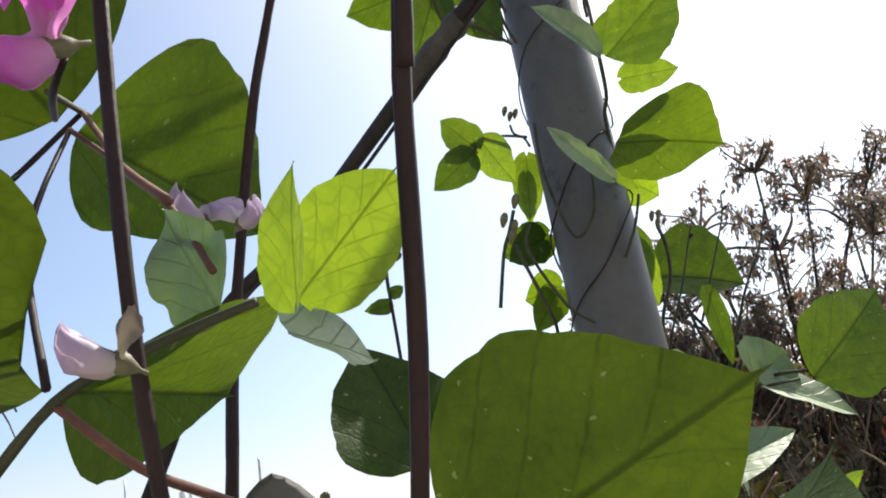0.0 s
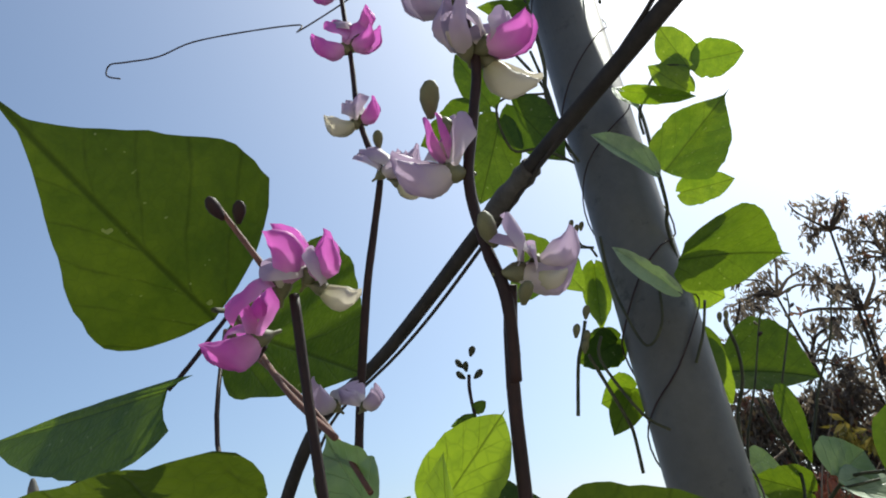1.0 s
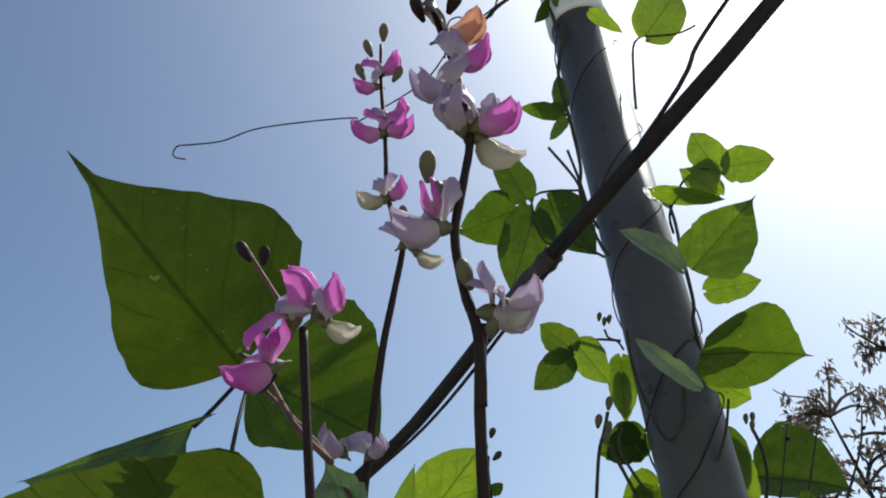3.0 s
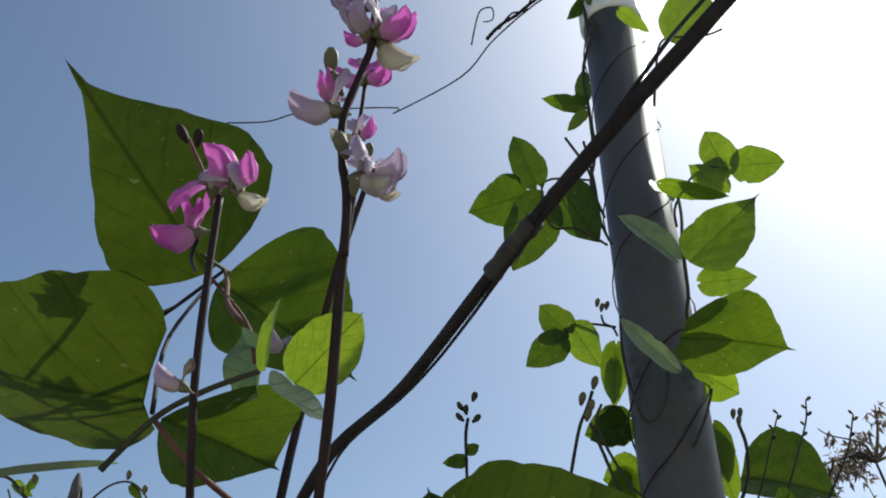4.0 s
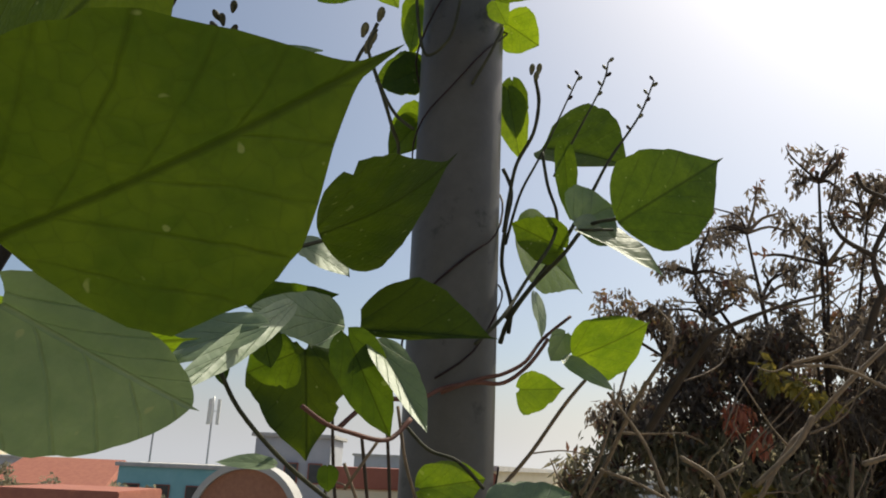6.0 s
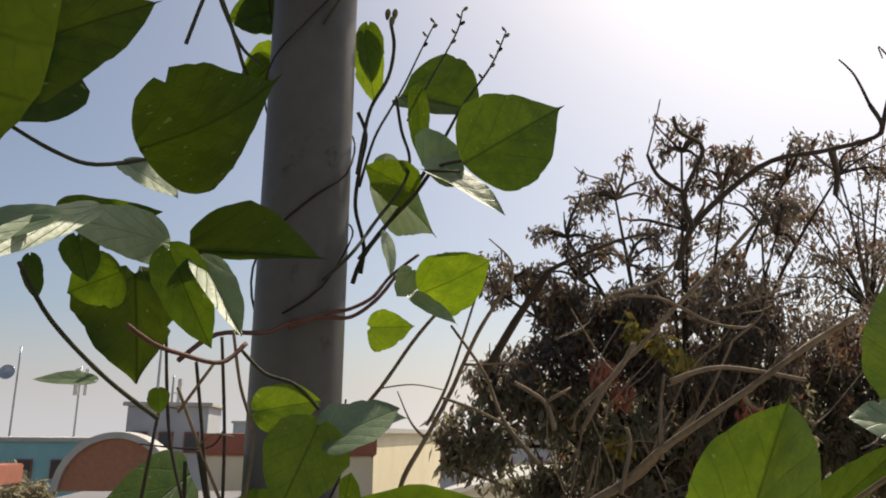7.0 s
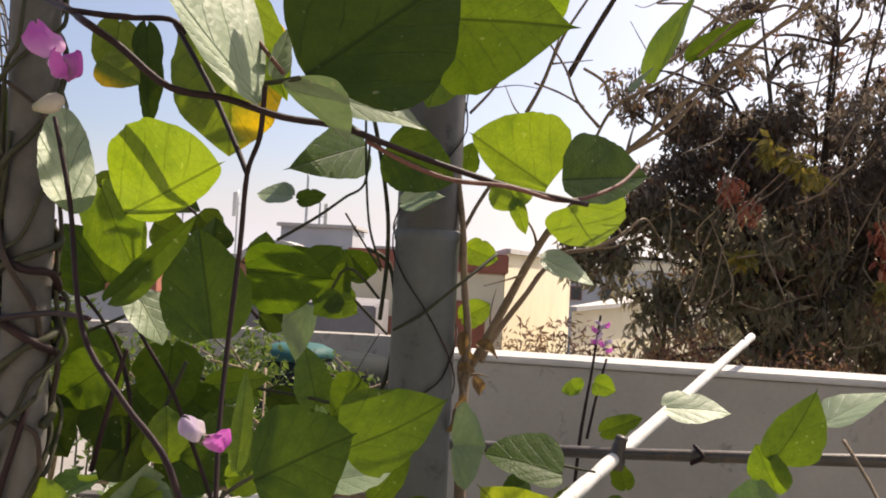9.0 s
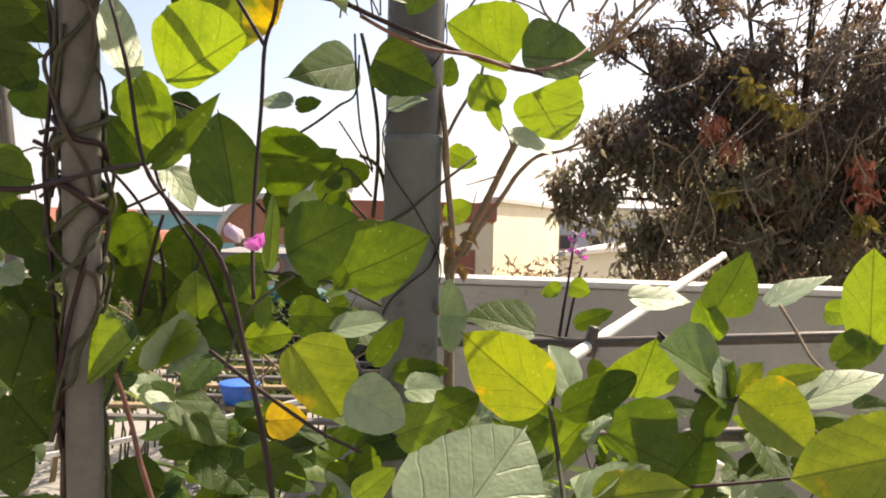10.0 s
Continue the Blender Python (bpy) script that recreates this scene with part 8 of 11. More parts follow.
leaf(vine_low, (1.146, 1.087, 0.715), (1.224, 1.067, 0.660), 0.074, (-0.34, -0.34, 0.97), "y")
leaf(vine_low, (0.186, 1.142, 0.399), (0.267, 1.171, 0.382), 0.082, (0.34, -0.01, 0.51), "g")
leaf(vine_low, (0.099, 1.447, 0.374), (0.199, 1.484, 0.323), 0.103, (-0.11, 0.08, 0.95), "l")
leaf(vine_low, (0.583, 0.907, 0.915), (0.596, 1.018, 0.875), 0.093, (-0.07, -0.80, 0.57), "p")
leaf(vine_low, (0.035, 1.146, 0.777), (-0.018, 1.213, 0.784), 0.069, (0.48, -0.04, 0.99), "g")
leaf(vine_low, (0.208, 0.910, 0.519), (0.124, 0.862, 0.455), 0.088, (0.20, 0.04, 0.46), "l")
leaf(vine_low, (0.907, 1.220, 0.694), (0.835, 1.249, 0.671), 0.063, (0.16, -0.53, 0.59), "g")
leaf(vine_low, (-0.281, 0.890, 0.423), (-0.366, 0.869, 0.374), 0.089, (-0.29, -0.15, 0.75), "p")
leaf(vine_low, (1.303, 0.807, 0.437), (1.238, 0.802, 0.402), 0.068, (0.01, -0.38, 0.93), "l")
leaf(vine_low, (0.613, 1.381, 0.414), (0.643, 1.429, 0.360), 0.070, (-0.33, -0.12, 0.37), "p")
leaf(vine_low, (1.070, 0.992, 0.465), (1.157, 0.951, 0.446), 0.089, (0.46, 0.16, 0.56), "g")
leaf(vine_low, (0.330, 0.905, 0.639), (0.281, 0.842, 0.567), 0.083, (-0.06, -0.20, 0.56), "l")
leaf(vine_low, (-0.124, 1.472, 0.352), (-0.200, 1.514, 0.349), 0.066, (0.04, 0.23, 0.80), "y")
leaf(vine_low, (0.318, 1.109, 0.750), (0.395, 1.083, 0.712), 0.077, (0.05, -0.03, 0.85), "g")
leaf(vine_low, (1.426, 1.056, 0.390), (1.349, 1.077, 0.406), 0.076, (-0.20, -0.01, 0.40), "l")
leaf(vine_low, (1.535, 1.108, 0.691), (1.452, 1.152, 0.623), 0.105, (-0.11, 0.09, 0.30), "g")
leaf(vine_low, (-0.355, 1.358, 0.704), (-0.261, 1.342, 0.643), 0.085, (0.57, -0.59, 0.86), "l")
leaf(vine_low, (0.154, 0.814, 0.750), (0.115, 0.758, 0.684), 0.083, (-0.07, 0.06, 0.60), "p")
leaf(vine_low, (0.904, 1.234, 0.373), (1.006, 1.243, 0.339), 0.090, (0.46, 0.11, 0.94), "y")
leaf(vine_low, (1.465, 1.317, 0.443), (1.492, 1.234, 0.468), 0.073, (0.59, -0.56, 0.59), "l")
leaf(vine_low, (-0.349, 1.023, 0.749), (-0.334, 0.949, 0.671), 0.084, (0.26, -0.76, 0.59), "p")
leaf(vine_low, (1.071, 0.764, 0.955), (1.009, 0.737, 0.918), 0.060, (0.51, 0.23, 0.32), "l")
leaf(vine_low, (-0.099, 0.814, 0.762), (-0.147, 0.864, 0.720), 0.065, (0.49, 0.18, 0.69), "g")
leaf(vine_low, (0.376, 1.233, 0.582), (0.278, 1.241, 0.599), 0.085, (-0.23, -0.17, 0.48), "p")
leaf(vine_low, (0.091, 1.039, 0.769), (0.152, 1.052, 0.736), 0.057, (-0.24, -0.01, 0.47), "y")
leaf(vine_low, (-0.293, 1.125, 0.593), (-0.340, 1.166, 0.557), 0.059, (-0.00, -0.08, 0.95), "l")
leaf(vine_low, (0.716, 0.957, 0.724), (0.637, 0.996, 0.731), 0.068, (0.15, -0.05, 0.75), "g")
leaf(vine_low, (0.391, 1.147, 0.750), (0.345, 1.233, 0.757), 0.084, (-0.35, -0.41, 0.65), "g")
leaf(vine_low, (-0.291, 1.175, 0.817), (-0.199, 1.225, 0.772), 0.089, (-0.13, 0.10, 0.64), "g")
leaf(vine_low, (1.159, 0.947, 0.744), (1.080, 0.987, 0.695), 0.094, (-0.21, 0.16, 0.61), "g")
leaf(vine_low, (0.751, 1.195, 0.918), (0.694, 1.239, 0.891), 0.067, (0.26, -0.13, 0.77), "g")
leaf(vine_near, (-0.571, 0.627, 1.113), (-0.648, 0.588, 1.062), 0.089, (0.54, -0.68, 0.34), "g")
leaf(vine_near, (-0.319, 0.463, 0.758), (-0.416, 0.454, 0.764), 0.081, (0.55, -0.05, 0.49), "g")
leaf(vine_near, (-0.495, 0.528, 0.501), (-0.487, 0.434, 0.519), 0.077, (0.01, -0.63, 0.45), "g")
leaf(vine_near, (-0.557, 0.587, 1.345), (-0.628, 0.536, 1.319), 0.072, (-0.07, -0.58, 0.94), "l")
leaf(vine_near, (-0.475, 0.731, 0.514), (-0.567, 0.755, 0.490), 0.077, (0.55, -0.56, 0.47), "g")
leaf(vine_near, (-0.497, 0.701, 0.592), (-0.505, 0.787, 0.606), 0.083, (-0.21, -0.11, 0.75), "g")
leaf(vine_near, (-0.574, 0.657, 0.582), (-0.503, 0.612, 0.580), 0.066, (-0.30, 0.05, 0.68), "g")
leaf(vine_near, (-0.511, 0.667, 0.847), (-0.548, 0.708, 0.797), 0.057, (0.29, -0.35, 0.91), "g")
leaf(vine_near, (-0.603, 0.471, 0.580), (-0.618, 0.368, 0.523), 0.111, (0.01, -0.72, 0.60), "g")
leaf(vine_near, (-0.334, 0.645, 0.775), (-0.389, 0.684, 0.744), 0.057, (-0.31, -0.53, 0.73), "l")
leaf(vine_near, (-0.506, 0.581, 0.968), (-0.425, 0.573, 0.926), 0.080, (0.07, 0.21, 0.57), "g")
leaf(vine_near, (-0.279, 0.548, 0.950), (-0.221, 0.589, 0.963), 0.063, (0.01, -0.31, 0.94), "g")
leaf(vine_near, (-0.307, 0.535, 0.718), (-0.413, 0.547, 0.701), 0.097, (-0.35, -0.58, 0.79), "g")
leaf(vine_near, (-0.522, 0.584, 0.712), (-0.595, 0.529, 0.658), 0.090, (0.01, -0.06, 0.86), "g")
leaf(vine_near, (-0.514, 0.624, 0.803), (-0.426, 0.642, 0.748), 0.093, (0.34, -0.43, 0.71), "l")
leaf(vine_near, (-0.401, 0.712, 1.013), (-0.460, 0.685, 0.980), 0.066, (0.08, -0.48, 0.56), "g")
leaf(vine_near, (-0.302, 0.647, 1.119), (-0.194, 0.647, 1.074), 0.108, (0.44, -0.07, 0.59), "l")
leaf(vine_near, (-0.313, 0.552, 0.929), (-0.351, 0.459, 0.932), 0.091, (-0.32, -0.26, 0.30), "l")
leaf(vine_near, (-0.602, 0.701, 0.955), (-0.669, 0.707, 0.920), 0.070, (0.57, 0.14, 0.47), "g")
leaf(vine_near, (-0.349, 0.565, 0.695), (-0.366, 0.633, 0.682), 0.059, (0.14, 0.02, 0.65), "g")
leaf(vine_near, (-0.581, 0.517, 0.974), (-0.689, 0.495, 0.975), 0.083, (0.30, 0.18, 0.67), "l")
leaf(vine_near, (-0.614, 0.467, 1.151), (-0.535, 0.505, 1.120), 0.070, (0.38, -0.28, 0.67), "l")
leaf(vine_near, (-0.362, 0.700, 1.109), (-0.304, 0.653, 1.041), 0.077, (0.47, 0.29, 0.44), "g")
leaf(vine_near, (-0.396, 0.510, 1.254), (-0.352, 0.559, 1.193), 0.074, (-0.44, -0.59, 0.91), "g")
leaf(vine_near, (-0.331, 0.718, 0.684), (-0.410, 0.752, 0.652), 0.082, (-0.47, -0.30, 0.84), "g")
leaf(vine_near, (-0.254, 0.679, 1.280), (-0.217, 0.597, 1.265), 0.076, (0.22, 0.17, 0.80), "g")

climber = empty("climber", (-0.800, 1.420, 0.000), "half-dry climber with small leaves beside the pale post", "vine", "bean vines")
leaf(climber, (-1.056, 1.420, 2.314), (-1.082, 1.420, 2.267), 0.039, (0.39, -0.90, -0.22), "d")
leaf(climber, (-1.057, 1.420, 2.254), (-0.997, 1.420, 2.236), 0.033, (-0.10, -0.94, -0.32), "g")
leaf(climber, (-1.031, 1.420, 2.216), (-1.066, 1.420, 2.177), 0.041, (0.29, -0.92, -0.26), "d")
leaf(climber, (-1.028, 1.420, 2.166), (-0.977, 1.420, 2.130), 0.037, (-0.02, -1.00, -0.03), "g")
leaf(climber, (-1.030, 1.420, 2.129), (-1.063, 1.420, 2.091), 0.042, (0.27, -0.93, -0.25), "d")
leaf(climber, (-1.005, 1.420, 2.087), (-0.964, 1.420, 2.047), 0.037, (0.07, -1.00, 0.07), "d")
leaf(climber, (-1.007, 1.420, 2.040), (-1.042, 1.420, 2.010), 0.044, (0.20, -0.95, -0.23), "g")
leaf(climber, (-0.976, 1.420, 1.967), (-0.920, 1.420, 1.986), 0.045, (0.18, -0.82, -0.54), "d")
leaf(climber, (-0.929, 1.420, 1.936), (-0.965, 1.420, 1.912), 0.047, (0.10, -0.98, -0.16), "d")
leaf(climber, (-0.922, 1.420, 1.953), (-0.856, 1.420, 1.939), 0.042, (-0.05, -0.97, -0.23), "g")
leaf(climber, (-0.865, 1.420, 1.928), (-0.845, 1.420, 1.967), 0.035, (0.67, -0.67, -0.33), "d")
leaf(climber, (-0.996, 1.420, 1.989), (-1.023, 1.420, 1.954), 0.048, (0.27, -0.94, -0.20), "d")
leaf(climber, (-0.992, 1.420, 2.308), (-0.945, 1.420, 2.280), 0.023, (-0.09, -0.98, -0.15), "l")
leaf(climber, (-0.958, 1.420, 2.295), (-0.944, 1.420, 2.322), 0.018, (0.72, -0.59, -0.38), "l")
leaf(climber, (-0.742, 1.420, 2.298), (-0.713, 1.420, 2.270), 0.020, (-0.08, -0.99, -0.08), "d")
tube("stem", [(-0.892, 1.420, 2.244), (-0.955, 1.420, 2.276), (-1.001, 1.420, 2.315), (-1.037, 1.420, 2.321), (-1.063, 1.420, 2.294), (-1.055, 1.420, 2.216), (-1.015, 1.420, 2.117), (-1.001, 1.420, 2.023), (-0.945, 1.420, 1.946), (-0.897, 1.420, 1.873)], 0.0032, 0.0033, M_STEM_GREEN, climber)
tube("stem", [(-0.830, 1.420, 2.258), (-0.787, 1.420, 2.298), (-0.743, 1.420, 2.304), (-0.703, 1.420, 2.273), (-0.679, 1.420, 2.223)], 0.0024, 0.0017, M_STEM_GREEN, climber)
tube("stem", [(-0.885, 1.420, 2.219), (-0.936, 1.420, 2.257), (-0.965, 1.420, 2.243), (-1.001, 1.420, 2.295)], 0.0022, 0.0017, M_BARK_DARK, climber)
bud(climber, (-0.950, 1.420, 2.306), (0.37, -0.54, 0.75), 0.0225, None)
bud(climber, (-0.970, 1.420, 2.282), (0.37, -0.54, 0.75), 0.0224, None)
bud(climber, (-0.751, 1.420, 2.309), (0.37, -0.54, 0.75), 0.0221, None)
bud(climber, (-0.698, 1.420, 2.248), (0.37, -0.54, 0.75), 0.0216, None)
bud(climber, (-0.711, 1.420, 2.279), (0.37, -0.54, 0.75), 0.0218, None)
tube("stem", [(-0.917, 1.420, 0.000), (-0.897, 1.420, 0.800), (-0.897, 1.420, 1.873)], 0.0050, 0.0030, M_STEM_GREEN, climber)
leaf(vine_near, (-0.101, 0.660, 1.329), (-0.181, 0.660, 1.273), 0.078, (-0.04, -1.00, 0.06), "g")
leaf(vine_near, (-0.053, 0.700, 1.330), (-0.058, 0.700, 1.241), 0.088, (0.14, -0.99, -0.01), "g")
leaf(vine_near, (-0.045, 0.740, 1.260), (0.013, 0.740, 1.215), 0.069, (0.08, -0.99, 0.11), "g")
leaf(vine_near, (-0.035, 0.800, 1.264), (0.052, 0.800, 1.280), 0.042, (0.02, -1.00, -0.09), "l")
leaf(vine_near, (0.074, 0.600, 1.204), (0.064, 0.600, 1.290), 0.026, (0.47, -0.88, 0.05), "l")
leaf(vine_near, (-0.118, 0.500, 1.298), (-0.080, 0.500, 1.237), 0.070, (0.26, -0.95, 0.16), "d")
leaf(vine_near, (-0.101, 0.600, 1.281), (-0.068, 0.600, 1.219), 0.063, (0.22, -0.97, 0.12), "d")
leaf(vine_near, (-0.047, 0.600, 1.246), (-0.095, 0.600, 1.185), 0.073, (-0.04, -1.00, 0.03), "d")
leaf(vine_near, (-0.035, 0.660, 1.213), (0.016, 0.660, 1.167), 0.070, (0.13, -0.98, 0.15), "d")
leaf(vine_near, (-0.107, 0.550, 1.375), (-0.141, 0.550, 1.324), 0.056, (0.11, -0.99, -0.08), "d")
leaf(vine_near, (0.029, 0.900, 1.236), (0.101, 0.900, 1.206), 0.053, (0.02, -1.00, 0.04), "d")
leaf(vine_near, (-0.146, 0.800, 1.252), (-0.103, 0.800, 1.191), 0.065, (0.17, -0.98, 0.12), "d")
leaf(vine_near, (-0.121, 0.460, 1.359), (-0.091, 0.460, 1.311), 0.044, (0.25, -0.96, 0.16), "d")
leaf(vine_near, (0.108, 0.850, 1.237), (0.087, 0.850, 1.322), 0.059, (0.40, -0.91, 0.10), "l")
tube("stem", [(-0.079, 0.580, 1.456), (-0.055, 0.580, 1.375), (-0.010, 0.580, 1.302), (0.023, 0.580, 1.229), (0.048, 0.580, 1.167)], 0.0021, 0.0025, M_STEM, vine_near)
tube("stem", [(-0.148, 0.600, 1.421), (-0.092, 0.600, 1.359), (-0.062, 0.600, 1.283), (-0.063, 0.600, 1.180)], 0.0021, 0.0026, M_STEM, vine_near)
tube("stem", [(-0.013, 0.640, 1.319), (-0.043, 0.640, 1.250), (-0.094, 0.640, 1.187)], 0.0027, 0.0027, M_STEM_GREEN, vine_near)
tube("stem", [(-0.177, 0.580, 1.319), (-0.127, 0.580, 1.346), (-0.065, 0.580, 1.375), (-0.015, 0.580, 1.403)], 0.0022, 0.0019, M_STEM_GREEN, vine_near)
leaf(vine_near, (-0.254, 0.550, 1.623), (-0.189, 0.550, 1.563), 0.079, (0.05, -1.00, 0.05), "d")
leaf(vine_near, (-0.279, 0.600, 1.564), (-0.234, 0.600, 1.508), 0.069, (0.15, -0.98, 0.12), "d")
leaf(vine_near, (-0.211, 0.500, 1.350), (-0.159, 0.500, 1.290), 0.069, (0.22, -0.96, 0.19), "d")
leaf(vine_near, (-0.217, 0.520, 1.256), (-0.177, 0.520, 1.184), 0.074, (0.32, -0.93, 0.18), "d")
leaf(vine_near, (-0.281, 0.580, 1.422), (-0.231, 0.580, 1.373), 0.064, (0.16, -0.97, 0.17), "g")

# leaves low behind the near stems
blade(vine_near, (-0.008, 0.945, 1.439), (-0.001, 0.942, 1.487), (0.027, 0.025), (0.50, -0.85, -0.14), "g", peak=(0.30, 0.30), full=1.90, drawn=1.00, lobe=0.05, curl=0.07, fold=0.06)
blade(vine_near, (0.065, 0.941, 1.430), (0.120, 0.935, 1.468), (0.028, 0.028), (0.08, -0.96, -0.26), "g", peak=(0.30, 0.30), full=1.90, drawn=1.00, lobe=0.05, curl=0.09, fold=0.06)
blade(vine_near, (0.088, 0.994, 1.362), (0.122, 0.987, 1.446), (0.034, 0.033), (-0.11, -0.99, -0.04), "g", peak=(0.30, 0.30), full=1.90, drawn=1.00, lobe=0.05, curl=0.05, fold=0.10)
blade(vine_near, (-0.053, 0.847, 1.455), (-0.051, 0.844, 1.502), (0.027, 0.027), (0.65, -0.76, -0.09), "d", peak=(0.30, 0.30), full=1.90, drawn=1.00, lobe=0.05, curl=0.15, fold=0.17)
blade(vine_near, (-0.057, 0.807, 1.276), (-0.115, 0.814, 1.228), (0.037, 0.034), (-0.16, -0.99, 0.06), "d", peak=(0.30, 0.30), full=1.90, drawn=1.00, lobe=0.05, curl=0.13, fold=0.08)
blade(vine_near, (-0.049, 0.858, 1.260), (0.025, 0.854, 1.243), (0.031, 0.029), (0.08, -0.84, 0.54), "l", peak=(0.30, 0.30), full=1.90, drawn=1.00, lobe=0.05, curl=0.10, fold=0.08)
blade(vine_near, (0.180, 0.792, 1.285), (0.138, 0.798, 1.232), (0.031, 0.031), (-0.17, -0.98, 0.03), "g", peak=(0.30, 0.30), full=1.90, drawn=1.00, lobe=0.05, curl=0.06, fold=0.06)
blade(vine_near, (0.110, 0.740, 1.388), (0.094, 0.746, 1.312), (0.020, 0.030), (-0.34, -0.94, 0.00), "p", peak=(0.30, 0.30), full=1.90, drawn=1.00, lobe=0.05, curl=0.07, fold=0.19)
blade(vine_near, (-0.232, 0.829, 1.531), (-0.139, 0.825, 1.522), (0.033, 0.027), (-0.04, -1.00, -0.00), "d", peak=(0.30, 0.30), full=1.90, drawn=1.00, lobe=0.05, curl=0.14, fold=0.17)
blade(vine_near, (-0.158, 0.874, 1.537), (-0.086, 0.873, 1.514), (0.030, 0.027), (0.14, -0.85, 0.51), "d", peak=(0.30, 0.30), full=1.90, drawn=1.00, lobe=0.05, curl=0.14, fold=0.07)
blade(vine_near, (-0.089, 0.874, 1.507), (-0.048, 0.878, 1.456), (0.028, 0.026), (0.11, -0.99, 0.01), "d", peak=(0.30, 0.30), full=1.90, drawn=1.00, lobe=0.05, curl=0.08, fold=0.14)
blade(vine_near, (-0.179, 0.931, 1.491), (-0.118, 0.931, 1.466), (0.037, 0.033), (-0.11, -0.96, -0.25), "d", peak=(0.30, 0.30), full=1.90, drawn=1.00, lobe=0.05, curl=0.13, fold=0.18)
blade(vine_near, (0.010, 1.031, 1.420), (0.067, 1.023, 1.461), (0.038, 0.035), (0.03, -0.97, -0.24), "g", peak=(0.30, 0.30), full=1.90, drawn=1.00, lobe=0.05, curl=0.15, fold=0.05)
blade(vine_near, (0.073, 1.025, 1.441), (0.136, 1.024, 1.418), (0.037, 0.037), (0.15, -0.90, 0.42), "g", peak=(0.30, 0.30), full=1.90, drawn=1.00, lobe=0.05, curl=0.11, fold=0.15)
blade(vine_near, (0.053, 0.980, 1.406), (0.012, 0.978, 1.442), (0.028, 0.027), (0.29, -0.91, 0.29), "l", peak=(0.30, 0.30), full=1.90, drawn=1.00, lobe=0.05, curl=0.10, fold=0.07)
blade(vine_near, (0.078, 1.082, 1.386), (0.131, 1.082, 1.354), (0.037, 0.035), (-0.04, -1.00, -0.09), "g", peak=(0.30, 0.30), full=1.90, drawn=1.00, lobe=0.05, curl=0.10, fold=0.05)
blade(vine_near, (-0.006, 0.938, 1.358), (0.073, 0.932, 1.371), (0.037, 0.034), (-0.06, -1.00, -0.05), "d", peak=(0.30, 0.30), full=1.90, drawn=1.00, lobe=0.05, curl=0.15, fold=0.18)
blade(vine_near, (-0.103, 1.038, 1.412), (-0.080, 1.040, 1.381), (0.028, 0.028), (0.13, -0.99, 0.02), "d", peak=(0.30, 0.30), full=1.90, drawn=1.00, lobe=0.05, curl=0.11, fold=0.09)
blade(vine_near, (0.146, 1.124, 1.418), (0.098, 1.121, 1.468), (0.031, 0.031), (0.27, -0.94, 0.20), "g", peak=(0.30, 0.30), full=1.90, drawn=1.00, lobe=0.05, curl=0.15, fold=0.13)
tube("stem", [(0.181, 1.135, 1.316), (0.117, 1.028, 1.396), (0.073, 1.025, 1.437), (0.014, 1.031, 1.416), (-0.015, 0.985, 1.394)], 0.0026, 0.0018, M_STEM_GREEN, vine_near)
tube("stem", [(0.007, 0.887, 1.354), (-0.054, 0.882, 1.426), (-0.093, 0.875, 1.507), (-0.139, 0.824, 1.532), (-0.199, 0.776, 1.534)], 0.0030, 0.0018, M_STEM, vine_near)
tube("stem", [(0.178, 0.987, 1.388), (0.130, 0.937, 1.436), (0.080, 0.944, 1.366), (-0.007, 0.946, 1.423), (-0.049, 0.847, 1.452)], 0.0024, 0.0016, M_STEM_GREEN, vine_near)
tube("stem", [(0.207, 0.896, 1.198), (0.127, 0.848, 1.240), (0.030, 0.854, 1.253), (-0.060, 0.859, 1.263), (-0.120, 0.811, 1.277)], 0.0026, 0.0020, M_STEM_GREEN, vine_near)

def pipe_at(z):
    return Vector((-0.134 + 0.030 * z, 0.567 - 0.0967 * z, z))


# stems wound round the weathered pipe, densest about the knot
rnd = random.Random(23)
for k, (z0, z1, turns, r) in enumerate([(1.28, 1.48, 2.4, 0.0042), (1.33, 1.46, -2.1, 0.0046), (0.80, 1.30, 0.8, 0.0040), (1.44, 1.74, 1.2, 0.0032)]):
    pts, n = [], int(abs(turns) * 7)
    ph = rnd.uniform(0, 6.3)
    for i in range(n + 1):
        z = z0 + (z1 - z0) * i / n
        a = ph + 2 * math.pi * turns * i / n
        rr = 0.0205 + r + rnd.uniform(0, 0.004)
        c = pipe_at(z)
        pts.append((c.x + rr * math.cos(a), c.y + rr * math.sin(a), z + rnd.uniform(-0.006, 0.006)))
    tube("stem", pts, r, r * 0.75, M_STEM if k % 3 else M_STEM_GREEN, vine_near, sides=6, per=3, knobs=0.25)
c = pipe_at(0.9)
x = c.x - 0.026
tube("stem", [(x, c.y - 0.012, 0.88), (x + rnd.uniform(-0.01, 0.01), c.y - 0.014, 1.12), (x + rnd.uniform(-0.006, 0.012), c.y - 0.02, 1.34), (x + rnd.uniform(-0.01, 0.01), c.y - 0.03, 1.60), (x + 0.004, c.y - 0.036, 1.72)], rnd.uniform(0.003, 0.0055), 0.0026, M_BARK_DARK, vine_near, sides=6, per=4, knobs=0.3)

